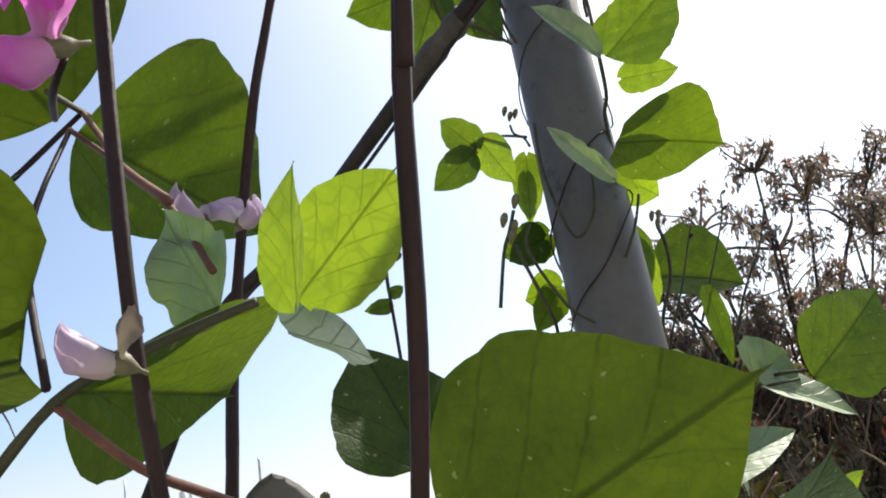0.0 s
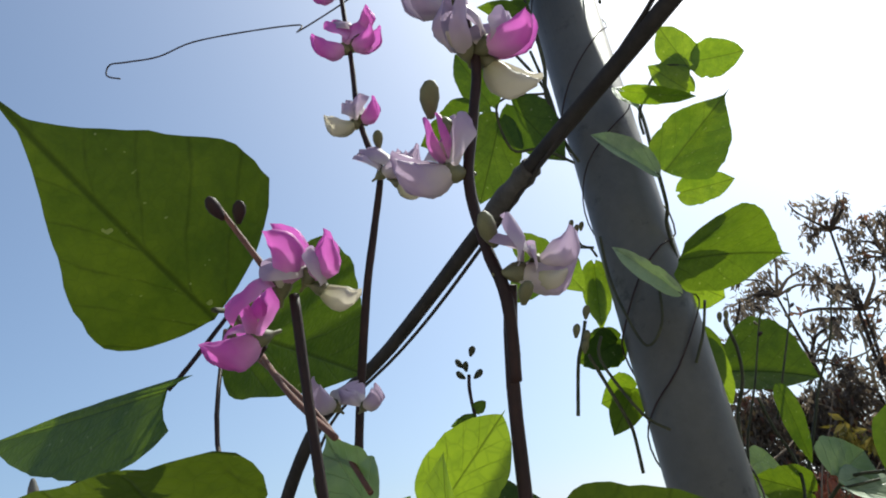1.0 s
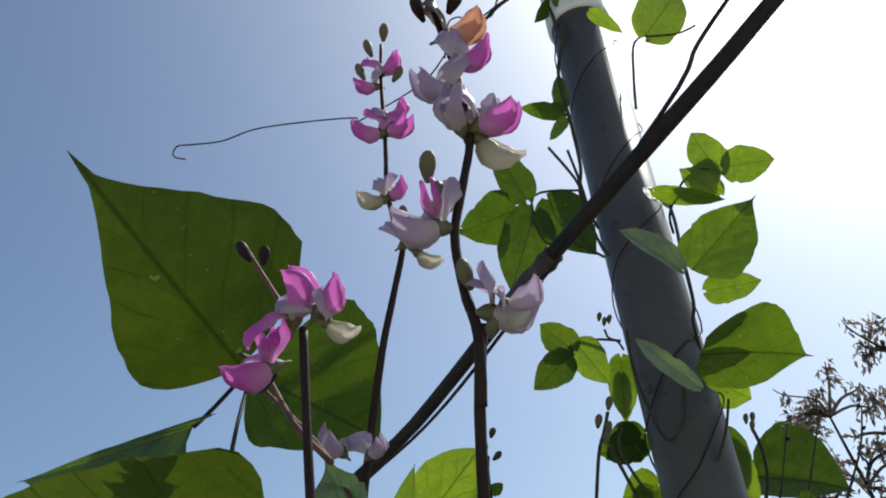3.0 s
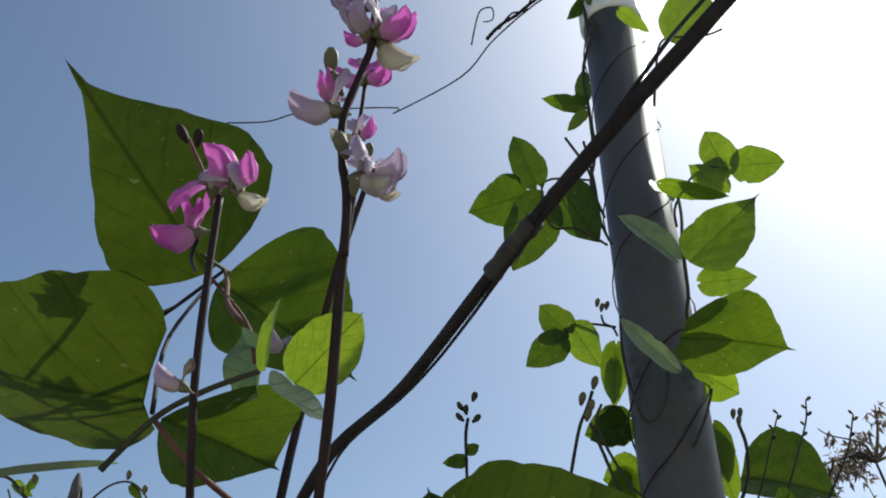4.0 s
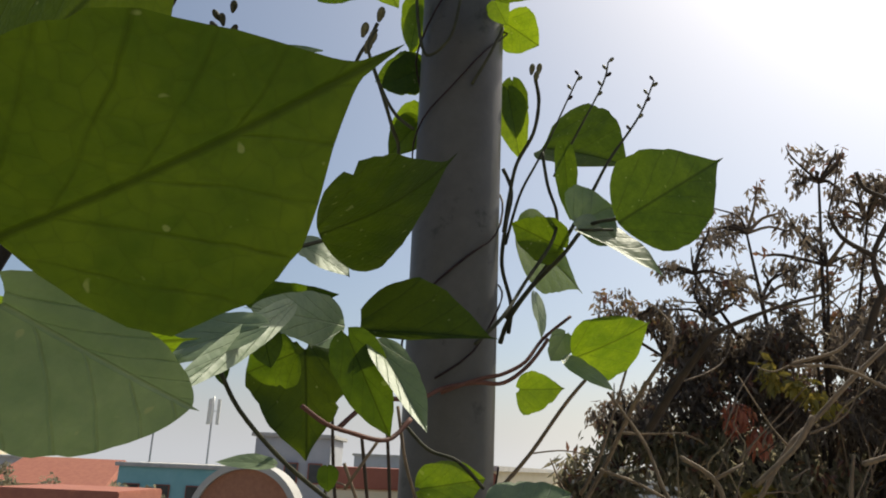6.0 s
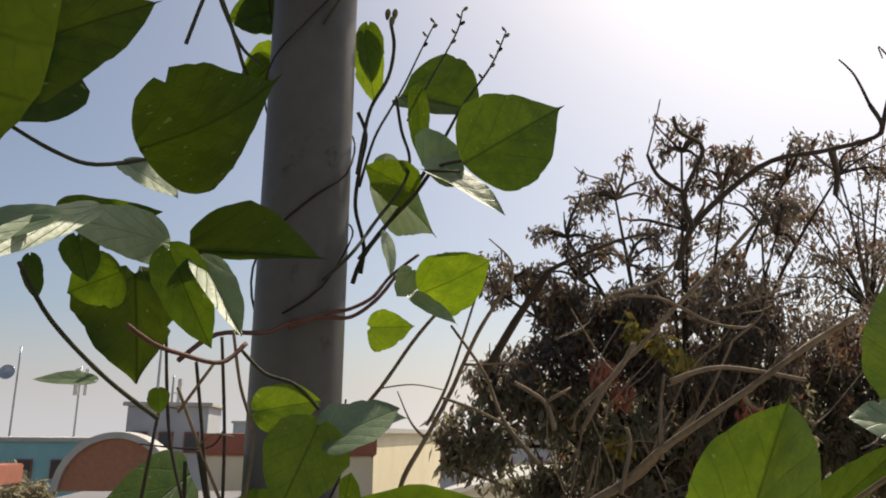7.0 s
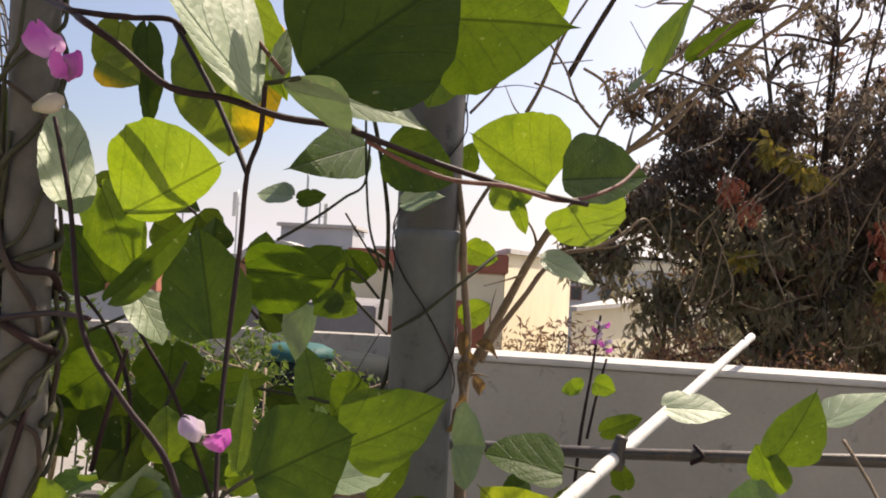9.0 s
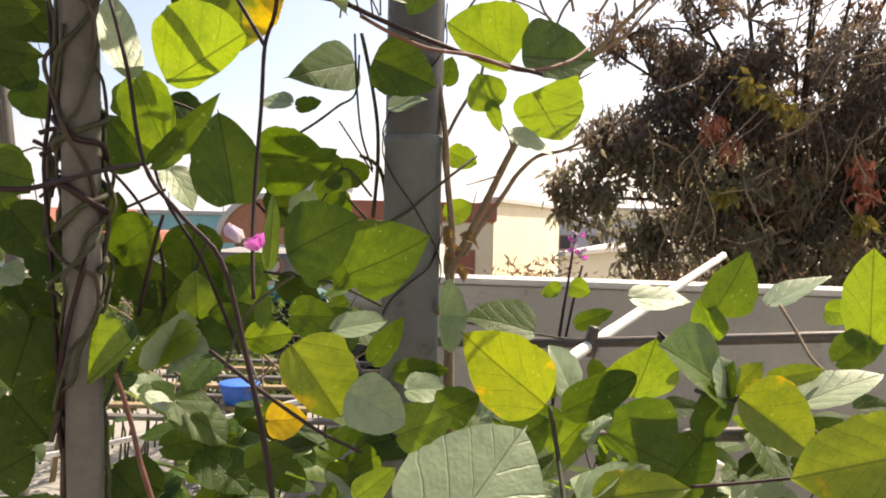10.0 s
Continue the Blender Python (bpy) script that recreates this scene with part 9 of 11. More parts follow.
shrub = empty("bare_shrub", (0.340, 1.150, 0.000), "leafless brown shrub leaning beside the grey pole", "shrub")
tube("trunk", [(0.330, 1.160, 0.000), (0.330, 1.150, 0.600), (0.327, 1.140, 1.190)], 0.016, 0.010, M_BARK, shrub)
tube("twig", [(0.329, 1.146, 1.245), (0.350, 1.139, 1.251), (0.373, 1.131, 1.248)], 0.0035, 0.0007, M_BARK, shrub, sides=5)
tube("twig", [(0.420, 1.075, 1.443), (0.407, 1.069, 1.433), (0.351, 1.061, 1.415)], 0.0035, 0.0007, M_BARK, shrub, sides=5)
tube("twig", [(0.439, 1.050, 1.484), (0.426, 1.040, 1.520), (0.374, 1.027, 1.586)], 0.0035, 0.0007, M_BARK, shrub, sides=5)
tube("twig", [(0.504, 1.000, 1.571), (0.515, 0.988, 1.595), (0.532, 0.974, 1.623)], 0.0035, 0.0007, M_BARK, shrub, sides=5)
tube("twig", [(0.539, 0.983, 1.603), (0.555, 0.988, 1.612), (0.578, 0.994, 1.625)], 0.0035, 0.0007, M_BARK, shrub, sides=5)
tube("twig", [(0.564, 0.950, 1.641), (0.567, 0.943, 1.664), (0.573, 0.934, 1.695)], 0.0035, 0.0007, M_BARK, shrub, sides=5)
tube("twig", [(0.682, 0.820, 1.757), (0.693, 0.826, 1.747), (0.716, 0.833, 1.737)], 0.0035, 0.0007, M_BARK, shrub, sides=5)
tube("twig", [(0.721, 0.789, 1.792), (0.749, 0.791, 1.810), (0.798, 0.794, 1.831)], 0.0035, 0.0007, M_BARK, shrub, sides=5)
tube("branch", [(0.327, 1.140, 1.190), (0.329, 1.146, 1.245), (0.353, 1.120, 1.297), (0.377, 1.109, 1.348), (0.398, 1.100, 1.392), (0.420, 1.075, 1.443), (0.439, 1.050, 1.484), (0.463, 1.017, 1.526), (0.504, 1.000, 1.571), (0.539, 0.983, 1.603), (0.564, 0.950, 1.641), (0.593, 0.906, 1.670), (0.622, 0.880, 1.702), (0.649, 0.851, 1.728), (0.682, 0.820, 1.757), (0.721, 0.789, 1.792), (0.759, 0.750, 1.825)], 0.0089, 0.0023, M_BARK, shrub)
tube("twig", [(0.373, 1.133, 1.316), (0.368, 1.136, 1.362), (0.377, 1.140, 1.409)], 0.0026, 0.0007, M_BARK, shrub, sides=5)
tube("twig", [(0.544, 1.100, 1.490), (0.593, 1.091, 1.501), (0.646, 1.081, 1.549)], 0.0026, 0.0007, M_BARK, shrub, sides=5)
tube("twig", [(0.592, 1.099, 1.516), (0.586, 1.092, 1.525), (0.559, 1.083, 1.557)], 0.0026, 0.0007, M_BARK, shrub, sides=5)
tube("twig", [(0.622, 1.100, 1.544), (0.644, 1.128, 1.547), (0.679, 1.162, 1.514)], 0.0026, 0.0007, M_BARK, shrub, sides=5)
tube("branch", [(0.354, 1.140, 1.274), (0.373, 1.133, 1.316), (0.402, 1.140, 1.359), (0.433, 1.128, 1.405), (0.459, 1.130, 1.445), (0.496, 1.114, 1.479), (0.544, 1.100, 1.490), (0.592, 1.099, 1.516), (0.622, 1.100, 1.544)], 0.0065, 0.0023, M_BARK, shrub)
tube("twig", [(0.408, 1.076, 1.711), (0.389, 1.071, 1.730), (0.371, 1.065, 1.767)], 0.0021, 0.0007, M_BARK, shrub, sides=5)
tube("twig", [(0.446, 1.030, 1.798), (0.465, 1.016, 1.797), (0.511, 0.999, 1.799)], 0.0021, 0.0007, M_BARK, shrub, sides=5)
tube("twig", [(0.495, 0.980, 1.893), (0.493, 0.981, 1.918), (0.468, 0.982, 1.942)], 0.0021, 0.0007, M_BARK, shrub, sides=5)
tube("branch", [(0.326, 1.130, 1.212), (0.316, 1.124, 1.263), (0.332, 1.130, 1.303), (0.324, 1.120, 1.357), (0.317, 1.120, 1.417), (0.307, 1.120, 1.489), (0.325, 1.123, 1.540), (0.349, 1.120, 1.584), (0.375, 1.111, 1.625), (0.385, 1.100, 1.665), (0.408, 1.076, 1.711), (0.435, 1.050, 1.767), (0.446, 1.030, 1.798), (0.463, 1.000, 1.841), (0.495, 0.980, 1.893)], 0.0048, 0.0022, M_BARK, shrub)
tube("twig", [(0.286, 1.073, 1.635), (0.300, 1.055, 1.666), (0.271, 1.033, 1.693)], 0.0016, 0.0007, M_BARK, shrub, sides=5)
tube("branch", [(0.307, 1.120, 1.489), (0.297, 1.109, 1.537), (0.287, 1.100, 1.589), (0.286, 1.073, 1.635), (0.273, 1.050, 1.681)], 0.0032, 0.0023, M_BARK, shrub)
tube("branch", [(0.523, 0.980, 1.685), (0.487, 0.996, 1.732), (0.466, 1.000, 1.785), (0.426, 1.000, 1.840)], 0.0029, 0.0015, M_BARK, shrub)
tube("branch", [(0.412, 1.100, 1.727), (0.432, 1.094, 1.766), (0.449, 1.100, 1.810), (0.475, 1.100, 1.892)], 0.0023, 0.0016, M_BARK, shrub)
tube("twig", [(0.620, 0.930, 1.676), (0.644, 0.936, 1.712), (0.689, 0.943, 1.790)], 0.0014, 0.0007, M_BARK, shrub, sides=5)
tube("twig", [(0.645, 0.919, 1.706), (0.657, 0.910, 1.723), (0.668, 0.899, 1.737)], 0.0014, 0.0007, M_BARK, shrub, sides=5)
tube("twig", [(0.710, 0.880, 1.816), (0.744, 0.877, 1.845), (0.757, 0.874, 1.891)], 0.0014, 0.0007, M_BARK, shrub, sides=5)
tube("branch", [(0.564, 0.950, 1.641), (0.620, 0.930, 1.676), (0.645, 0.919, 1.706), (0.677, 0.900, 1.743), (0.710, 0.880, 1.816)], 0.0035, 0.0013, M_BARK, shrub)
tube("branch", [(0.623, 0.880, 1.693), (0.625, 0.880, 1.744), (0.631, 0.880, 1.779)], 0.0027, 0.0013, M_BARK, shrub)
tube("branch", [(0.623, 0.850, 1.770), (0.669, 0.830, 1.783), (0.737, 0.800, 1.770)], 0.0026, 0.0019, M_BARK, shrub)
tube("twig", [(0.649, 0.950, 1.949), (0.661, 0.934, 1.928), (0.650, 0.914, 1.881)], 0.0010, 0.0007, M_BARK_DARK, shrub, sides=5)
tube("twig", [(0.547, 1.000, 1.911), (0.573, 0.980, 1.923), (0.614, 0.960, 1.939), (0.649, 0.950, 1.949)], 0.0031, 0.0015, M_BARK_DARK, shrub)
tube("branch", [(0.483, 1.080, 1.791), (0.514, 1.050, 1.852), (0.547, 1.000, 1.911)], 0.0057, 0.0042, M_BARK_DARK, shrub)
tube("twig", [(0.777, 0.720, 2.021), (0.766, 0.721, 2.050), (0.752, 0.722, 2.066)], 0.0016, 0.0007, M_BARK_DARK, shrub, sides=5)
tube("branch", [(0.633, 0.840, 1.881), (0.647, 0.830, 1.923), (0.682, 0.820, 1.960), (0.723, 0.800, 1.990), (0.764, 0.770, 1.993), (0.793, 0.730, 1.997), (0.777, 0.720, 2.021)], 0.0036, 0.0019, M_BARK_DARK, shrub)
tube("twig", [(0.637, 0.820, 1.957), (0.650, 0.819, 1.971), (0.651, 0.818, 1.983)], 0.0010, 0.0007, M_BARK_DARK, shrub, sides=5)
tube("twig", [(0.643, 0.820, 1.920), (0.637, 0.820, 1.957), (0.660, 0.820, 2.006), (0.636, 0.820, 2.023), (0.630, 0.820, 2.040)], 0.0029, 0.0017, M_BARK_DARK, shrub)
tube("twig", [(0.599, 0.820, 1.996), (0.610, 0.824, 2.028), (0.621, 0.829, 2.063)], 0.0010, 0.0007, M_BARK_DARK, shrub, sides=5)
tube("twig", [(0.637, 0.820, 1.957), (0.610, 0.820, 1.973), (0.599, 0.820, 1.996)], 0.0026, 0.0016, M_BARK_DARK, shrub)
tube("twig", [(0.806, 0.730, 2.032), (0.817, 0.732, 2.082), (0.833, 0.735, 2.131)], 0.0010, 0.0007, M_BARK_DARK, shrub, sides=5)
tube("twig", [(0.822, 0.730, 2.066), (0.818, 0.747, 2.098), (0.838, 0.768, 2.098)], 0.0010, 0.0007, M_BARK_DARK, shrub, sides=5)
tube("twig", [(0.793, 0.730, 1.997), (0.806, 0.730, 2.032), (0.822, 0.730, 2.066)], 0.0025, 0.0019, M_BARK_DARK, shrub)
tube("twig", [(0.772, 0.770, 1.967), (0.762, 0.766, 1.963), (0.756, 0.760, 1.959)], 0.0012, 0.0007, M_BARK_DARK, shrub, sides=5)
tube("twig", [(0.768, 0.770, 1.947), (0.792, 0.775, 1.928), (0.855, 0.782, 1.904)], 0.0012, 0.0007, M_BARK_DARK, shrub, sides=5)
tube("twig", [(0.768, 0.770, 1.992), (0.772, 0.770, 1.967), (0.768, 0.770, 1.947)], 0.0026, 0.0025, M_BARK_DARK, shrub)
tube("twig", [(0.586, 0.900, 1.658), (0.598, 0.900, 1.705), (0.595, 0.900, 1.725)], 0.0027, 0.0021, M_BARK, shrub)
tube("twig", [(0.489, 0.950, 1.772), (0.523, 0.950, 1.751), (0.533, 0.950, 1.722)], 0.0023, 0.0029, M_BARK, shrub)
tube("twig", [(0.523, 0.950, 1.751), (0.553, 0.950, 1.768)], 0.0023, 0.0012, M_BARK, shrub)
tube("twig", [(0.629, 0.950, 1.819), (0.608, 0.950, 1.787), (0.563, 0.950, 1.746)], 0.0030, 0.0029, M_BARK, shrub)
tube("twig", [(0.587, 0.900, 1.864), (0.570, 0.902, 1.857), (0.556, 0.905, 1.861)], 0.0009, 0.0007, M_BARK, shrub, sides=5)
tube("twig", [(0.639, 0.900, 1.863), (0.636, 0.906, 1.874), (0.624, 0.913, 1.885)], 0.0009, 0.0007, M_BARK, shrub, sides=5)
tube("twig", [(0.738, 0.900, 1.833), (0.751, 0.911, 1.838), (0.776, 0.925, 1.832)], 0.0009, 0.0007, M_BARK, shrub, sides=5)
tube("twig", [(0.660, 0.900, 1.904), (0.635, 0.900, 1.880), (0.587, 0.900, 1.864), (0.639, 0.900, 1.863), (0.699, 0.900, 1.837), (0.738, 0.900, 1.833)], 0.0017, 0.0017, M_BARK, shrub)
tube("twig", [(0.623, 1.000, 1.789), (0.603, 0.995, 1.810), (0.568, 0.989, 1.863)], 0.0015, 0.0007, M_BARK, shrub, sides=5)
tube("branch", [(0.581, 1.000, 1.723), (0.623, 1.000, 1.789), (0.658, 1.010, 1.819), (0.694, 1.000, 1.860), (0.734, 0.994, 1.899), (0.767, 1.000, 1.928), (0.821, 1.000, 1.984)], 0.0028, 0.0026, M_BARK, shrub)
tube("twig", [(0.416, 1.000, 1.757), (0.458, 1.000, 1.743), (0.501, 1.000, 1.721)], 0.0018, 0.0018, M_BARK, shrub)
tube("twig", [(0.354, 1.120, 1.773), (0.395, 1.111, 1.778), (0.436, 1.101, 1.771)], 0.0011, 0.0007, M_BARK, shrub, sides=5)
tube("twig", [(0.313, 1.120, 1.725), (0.354, 1.120, 1.773), (0.400, 1.100, 1.841), (0.453, 1.080, 1.903)], 0.0027, 0.0021, M_BARK, shrub)
rnd = random.Random(81)
for k in range(85):
    x, y = rnd.uniform(0.28, 1.75), rnd.uniform(1.0, 1.75)
    z = rnd.uniform(0.45, 0.90) + 0.03 * (x - 0.3)
    a, l = rnd.uniform(0, 6.3), rnd.uniform(0.05, 0.085)
    d = Vector((math.cos(a), rnd.uniform(-0.3, 0.3), 0.6 * math.sin(a) - 0.35)).normalized() * l
    leaf(vine_low, (x, y, z), (x + d.x, y + d.y, z + d.z), l * rnd.uniform(0.75, 1.0), (rnd.uniform(-0.7, 0.7), -0.6, rnd.uniform(-0.2, 0.9)), rnd.choice("dddggp"), curl=rnd.uniform(0, 0.3))
    if k % 2:
        tube("petiole", [(x, y, z), (x + rnd.uniform(-0.03, 0.03), y + 0.02, z - 0.06), (x + rnd.uniform(-0.05, 0.05), y + 0.03, z - 0.14)], 0.0014, 0.0018, M_STEM, vine_low, sides=5, per=3)


spike_f = empty("flower_spike", (0.640, 1.720, 0.000), "slender far flower stalk with small magenta flowers", "flower spike", "flower spikes")
tube("stalk", [(0.582, 1.720, 0.000), (0.602, 1.710, 0.450), (0.632, 1.700, 0.957), (0.644, 1.700, 1.084), (0.657, 1.700, 1.179), (0.675, 1.700, 1.336)], 0.0060, 0.0030, M_STEM, spike_f)
tube("stalk", [(0.654, 1.700, 1.021), (0.674, 1.700, 1.132), (0.695, 1.700, 1.227)], 0.0039, 0.0031, M_STEM, spike_f)
flower(spike_f, (0.674, 1.700, 1.297), (-0.92, -0.34, 0.22), (-0.02, -0.49, 0.87), 0.0235, "mixed", 1.0)
flower(spike_f, (0.679, 1.700, 1.308), (0.88, -0.31, 0.37), (-0.02, -0.49, 0.87), 0.0235, "mixed", 1.0)
flower(spike_f, (0.670, 1.700, 1.274), (-0.74, -0.63, -0.24), (-0.02, -0.49, 0.87), 0.0235, "mixed", 1.0)
flower(spike_f, (0.688, 1.700, 1.250), (0.71, -0.70, 0.05), (-0.02, -0.49, 0.87), 0.0235, "mixed", 1.0)
flower(spike_f, (0.690, 1.700, 1.261), (-0.72, -0.59, 0.37), (-0.02, -0.49, 0.87), 0.0235, "mixed", 1.0)
leaf(vine_front, (-0.423, 1.330, 0.933), (-0.380, 1.357, 0.901), 0.056, (-0.20, -0.11, 0.65), "l")
leaf(vine_front, (-0.948, 1.294, 1.182), (-1.002, 1.324, 1.133), 0.076, (0.13, -0.78, 0.51), "g")
leaf(vine_front, (-0.501, 1.530, 0.415), (-0.399, 1.550, 0.377), 0.091, (-0.40, 0.09, 0.86), "d")
leaf(vine_front, (0.128, 1.203, 1.106), (0.016, 1.181, 1.105), 0.105, (0.11, -0.44, 0.17), "g")
leaf(vine_front, (-0.288, 1.135, 0.708), (-0.189, 1.145, 0.715), 0.087, (0.57, -0.27, 0.39), "g")
leaf(vine_front, (-0.522, 0.955, 0.602), (-0.579, 1.002, 0.570), 0.078, (0.34, -0.80, 0.40), "g")
leaf(vine_front, (-0.374, 0.860, 0.742), (-0.446, 0.890, 0.675), 0.083, (0.10, -0.80, 0.66), "g")
leaf(vine_front, (-0.397, 1.270, 0.981), (-0.469, 1.267, 0.945), 0.068, (0.00, -0.23, 0.78), "g")
leaf(vine_front, (-0.434, 1.213, 0.546), (-0.421, 1.150, 0.513), 0.060, (0.54, 0.01, 0.74), "l")
leaf(vine_front, (-0.940, 0.663, 0.895), (-0.832, 0.658, 0.857), 0.111, (-0.47, -0.65, 0.73), "g")
leaf(vine_front, (-0.819, 1.467, 0.802), (-0.897, 1.469, 0.787), 0.073, (-0.01, -0.19, 0.46), "g")
leaf(vine_front, (-0.641, 1.639, 0.812), (-0.681, 1.584, 0.741), 0.093, (-0.19, -0.72, 0.65), "g")
leaf(vine_front, (-0.331, 0.907, 0.511), (-0.302, 0.951, 0.442), 0.073, (0.13, -0.21, 0.85), "g")
leaf(vine_front, (-0.486, 1.256, 1.121), (-0.456, 1.194, 1.059), 0.074, (-0.09, -0.19, 0.55), "g")
leaf(vine_front, (-0.777, 0.653, 0.430), (-0.711, 0.670, 0.384), 0.069, (0.52, -0.13, 0.67), "g")
leaf(vine_front, (0.087, 1.364, 0.833), (0.031, 1.337, 0.809), 0.059, (0.27, -0.57, 0.30), "g")
leaf(vine_front, (-0.859, 0.979, 0.949), (-0.876, 0.933, 0.890), 0.064, (0.25, -0.30, 0.45), "g")
leaf(vine_front, (-0.409, 1.099, 0.543), (-0.453, 1.060, 0.491), 0.069, (-0.14, 0.04, 0.11), "g")
leaf(vine_front, (-0.008, 1.364, 0.637), (-0.076, 1.360, 0.638), 0.061, (-0.13, -0.45, 0.41), "g")
leaf(vine_front, (-0.673, 1.116, 1.084), (-0.624, 1.073, 1.052), 0.068, (0.34, -0.57, 0.64), "g")
leaf(vine_front, (-0.335, 1.355, 0.680), (-0.349, 1.293, 0.636), 0.066, (-0.10, -0.66, 0.21), "l")
leaf(vine_front, (-0.801, 1.154, 0.743), (-0.869, 1.193, 0.719), 0.076, (-0.19, -0.11, 0.73), "g")
leaf(vine_front, (-0.810, 1.312, 1.074), (-0.895, 1.278, 1.027), 0.090, (0.18, -0.71, 0.43), "d")
leaf(vine_front, (0.093, 1.500, 0.546), (0.122, 1.442, 0.462), 0.099, (-0.21, -0.02, 0.79), "g")
leaf(vine_front, (-0.039, 1.007, 0.988), (-0.078, 1.062, 0.985), 0.054, (0.42, -0.77, 0.80), "g")
leaf(vine_front, (-0.903, 1.495, 0.556), (-0.843, 1.581, 0.563), 0.084, (0.58, -0.15, 0.54), "g")
leaf(vine_front, (-0.545, 1.158, 0.560), (-0.501, 1.174, 0.523), 0.053, (-0.07, -0.46, 0.33), "l")
leaf(vine_front, (-0.519, 1.068, 0.813), (-0.550, 1.000, 0.818), 0.075, (0.04, -0.06, 0.65), "g")
leaf(vine_front, (-0.066, 1.213, 1.170), (-0.123, 1.241, 1.172), 0.061, (-0.12, -0.75, 0.44), "l")
leaf(vine_front, (-0.941, 0.889, 0.491), (-1.002, 0.819, 0.501), 0.076, (0.56, -0.18, 0.86), "g")
leaf(vine_front, (-0.298, 1.488, 0.903), (-0.374, 1.497, 0.886), 0.073, (0.41, -0.12, 0.41), "g")
leaf(vine_front, (0.108, 1.686, 1.012), (0.175, 1.670, 0.973), 0.064, (0.52, -0.34, 0.64), "g")
leaf(vine_front, (-0.813, 1.091, 0.672), (-0.883, 1.115, 0.650), 0.067, (0.34, -0.03, 0.75), "l")
leaf(vine_front, (-0.245, 1.289, 0.451), (-0.299, 1.331, 0.422), 0.064, (0.42, -0.27, 0.45), "g")
leaf(vine_front, (-0.485, 0.731, 0.990), (-0.542, 0.700, 0.964), 0.060, (0.16, -0.37, 0.40), "g")
leaf(vine_front, (0.057, 1.609, 1.155), (-0.002, 1.589, 1.138), 0.059, (0.48, 0.03, 0.60), "l")
leaf(vine_front, (0.091, 0.941, 0.666), (0.032, 0.896, 0.630), 0.067, (0.21, -0.92, 0.64), "g")
leaf(vine_front, (-0.768, 1.144, 0.473), (-0.814, 1.202, 0.399), 0.089, (-0.43, -0.24, 0.25), "g")
leaf(vine_front, (-0.243, 1.257, 0.783), (-0.158, 1.246, 0.787), 0.080, (-0.07, -0.49, 0.39), "l")
leaf(vine_front, (-0.732, 1.257, 1.028), (-0.827, 1.262, 1.013), 0.080, (0.43, -0.63, 0.42), "g")
leaf(vine_front, (0.038, 1.473, 0.712), (0.129, 1.463, 0.651), 0.093, (0.42, -0.54, 0.35), "d")
leaf(vine_front, (-0.028, 0.774, 0.762), (-0.090, 0.767, 0.724), 0.063, (0.36, -0.39, 0.51), "g")
leaf(vine_front, (0.086, 0.778, 0.582), (0.180, 0.721, 0.588), 0.108, (0.08, -0.60, 0.25), "l")
leaf(vine_front, (-0.013, 0.737, 0.591), (0.070, 0.746, 0.557), 0.082, (0.04, -0.43, 0.87), "l")
leaf(vine_front, (-0.235, 1.091, 0.417), (-0.308, 1.092, 0.385), 0.073, (-0.41, 0.01, 0.52), "l")
leaf(vine_front, (0.128, 1.438, 0.720), (0.209, 1.440, 0.685), 0.082, (-0.34, -0.63, 0.16), "g")
leaf(vine_front, (0.149, 0.857, 0.726), (0.196, 0.784, 0.675), 0.094, (0.35, -0.26, 0.80), "g")
leaf(vine_front, (-0.181, 0.994, 0.923), (-0.135, 0.948, 0.916), 0.060, (-0.43, -0.83, 0.73), "g")
leaf(vine_front, (-0.753, 1.513, 1.088), (-0.688, 1.508, 1.059), 0.068, (0.23, -0.69, 0.56), "l")
leaf(vine_front, (-0.764, 0.892, 0.408), (-0.847, 0.911, 0.352), 0.088, (0.55, 0.02, 0.38), "l")
leaf(vine_front, (-0.406, 1.068, 0.660), (-0.489, 1.050, 0.631), 0.087, (0.59, -0.00, 0.34), "g")
leaf(vine_front, (-0.795, 1.526, 1.135), (-0.783, 1.614, 1.118), 0.089, (0.48, -0.03, 0.17), "l")
leaf(vine_front, (-0.755, 1.085, 1.055), (-0.834, 1.003, 1.037), 0.093, (-0.02, 0.00, 0.35), "g")
leaf(vine_front, (-0.217, 1.138, 0.563), (-0.203, 1.174, 0.512), 0.058, (0.03, -0.01, 0.85), "g")
leaf(vine_front, (0.054, 1.197, 0.712), (0.000, 1.242, 0.715), 0.067, (-0.35, -0.25, 0.52), "g")
leaf(vine_front, (-0.823, 1.322, 0.571), (-0.827, 1.373, 0.532), 0.059, (0.52, -0.50, 0.17), "g")
leaf(vine_front, (-0.763, 1.533, 0.857), (-0.721, 1.576, 0.787), 0.086, (0.27, -0.20, 0.60), "g")
leaf(vine_front, (-0.691, 1.409, 0.788), (-0.643, 1.389, 0.743), 0.063, (0.53, -0.33, 0.65), "g")
leaf(vine_front, (0.081, 1.667, 1.035), (0.184, 1.658, 1.000), 0.093, (0.15, -0.42, 0.60), "d")
leaf(vine_front, (-0.769, 0.914, 1.158), (-0.692, 0.876, 1.113), 0.081, (-0.45, -0.09, 0.20), "d")
leaf(vine_front, (-0.097, 1.221, 0.938), (-0.128, 1.193, 0.893), 0.050, (0.09, -0.56, 0.55), "g")
leaf(vine_front, (0.073, 1.527, 0.829), (0.130, 1.545, 0.793), 0.060, (0.37, 0.01, 0.12), "g")
leaf(vine_front, (-0.782, 0.706, 0.613), (-0.715, 0.678, 0.599), 0.068, (-0.37, -0.28, 0.24), "g")
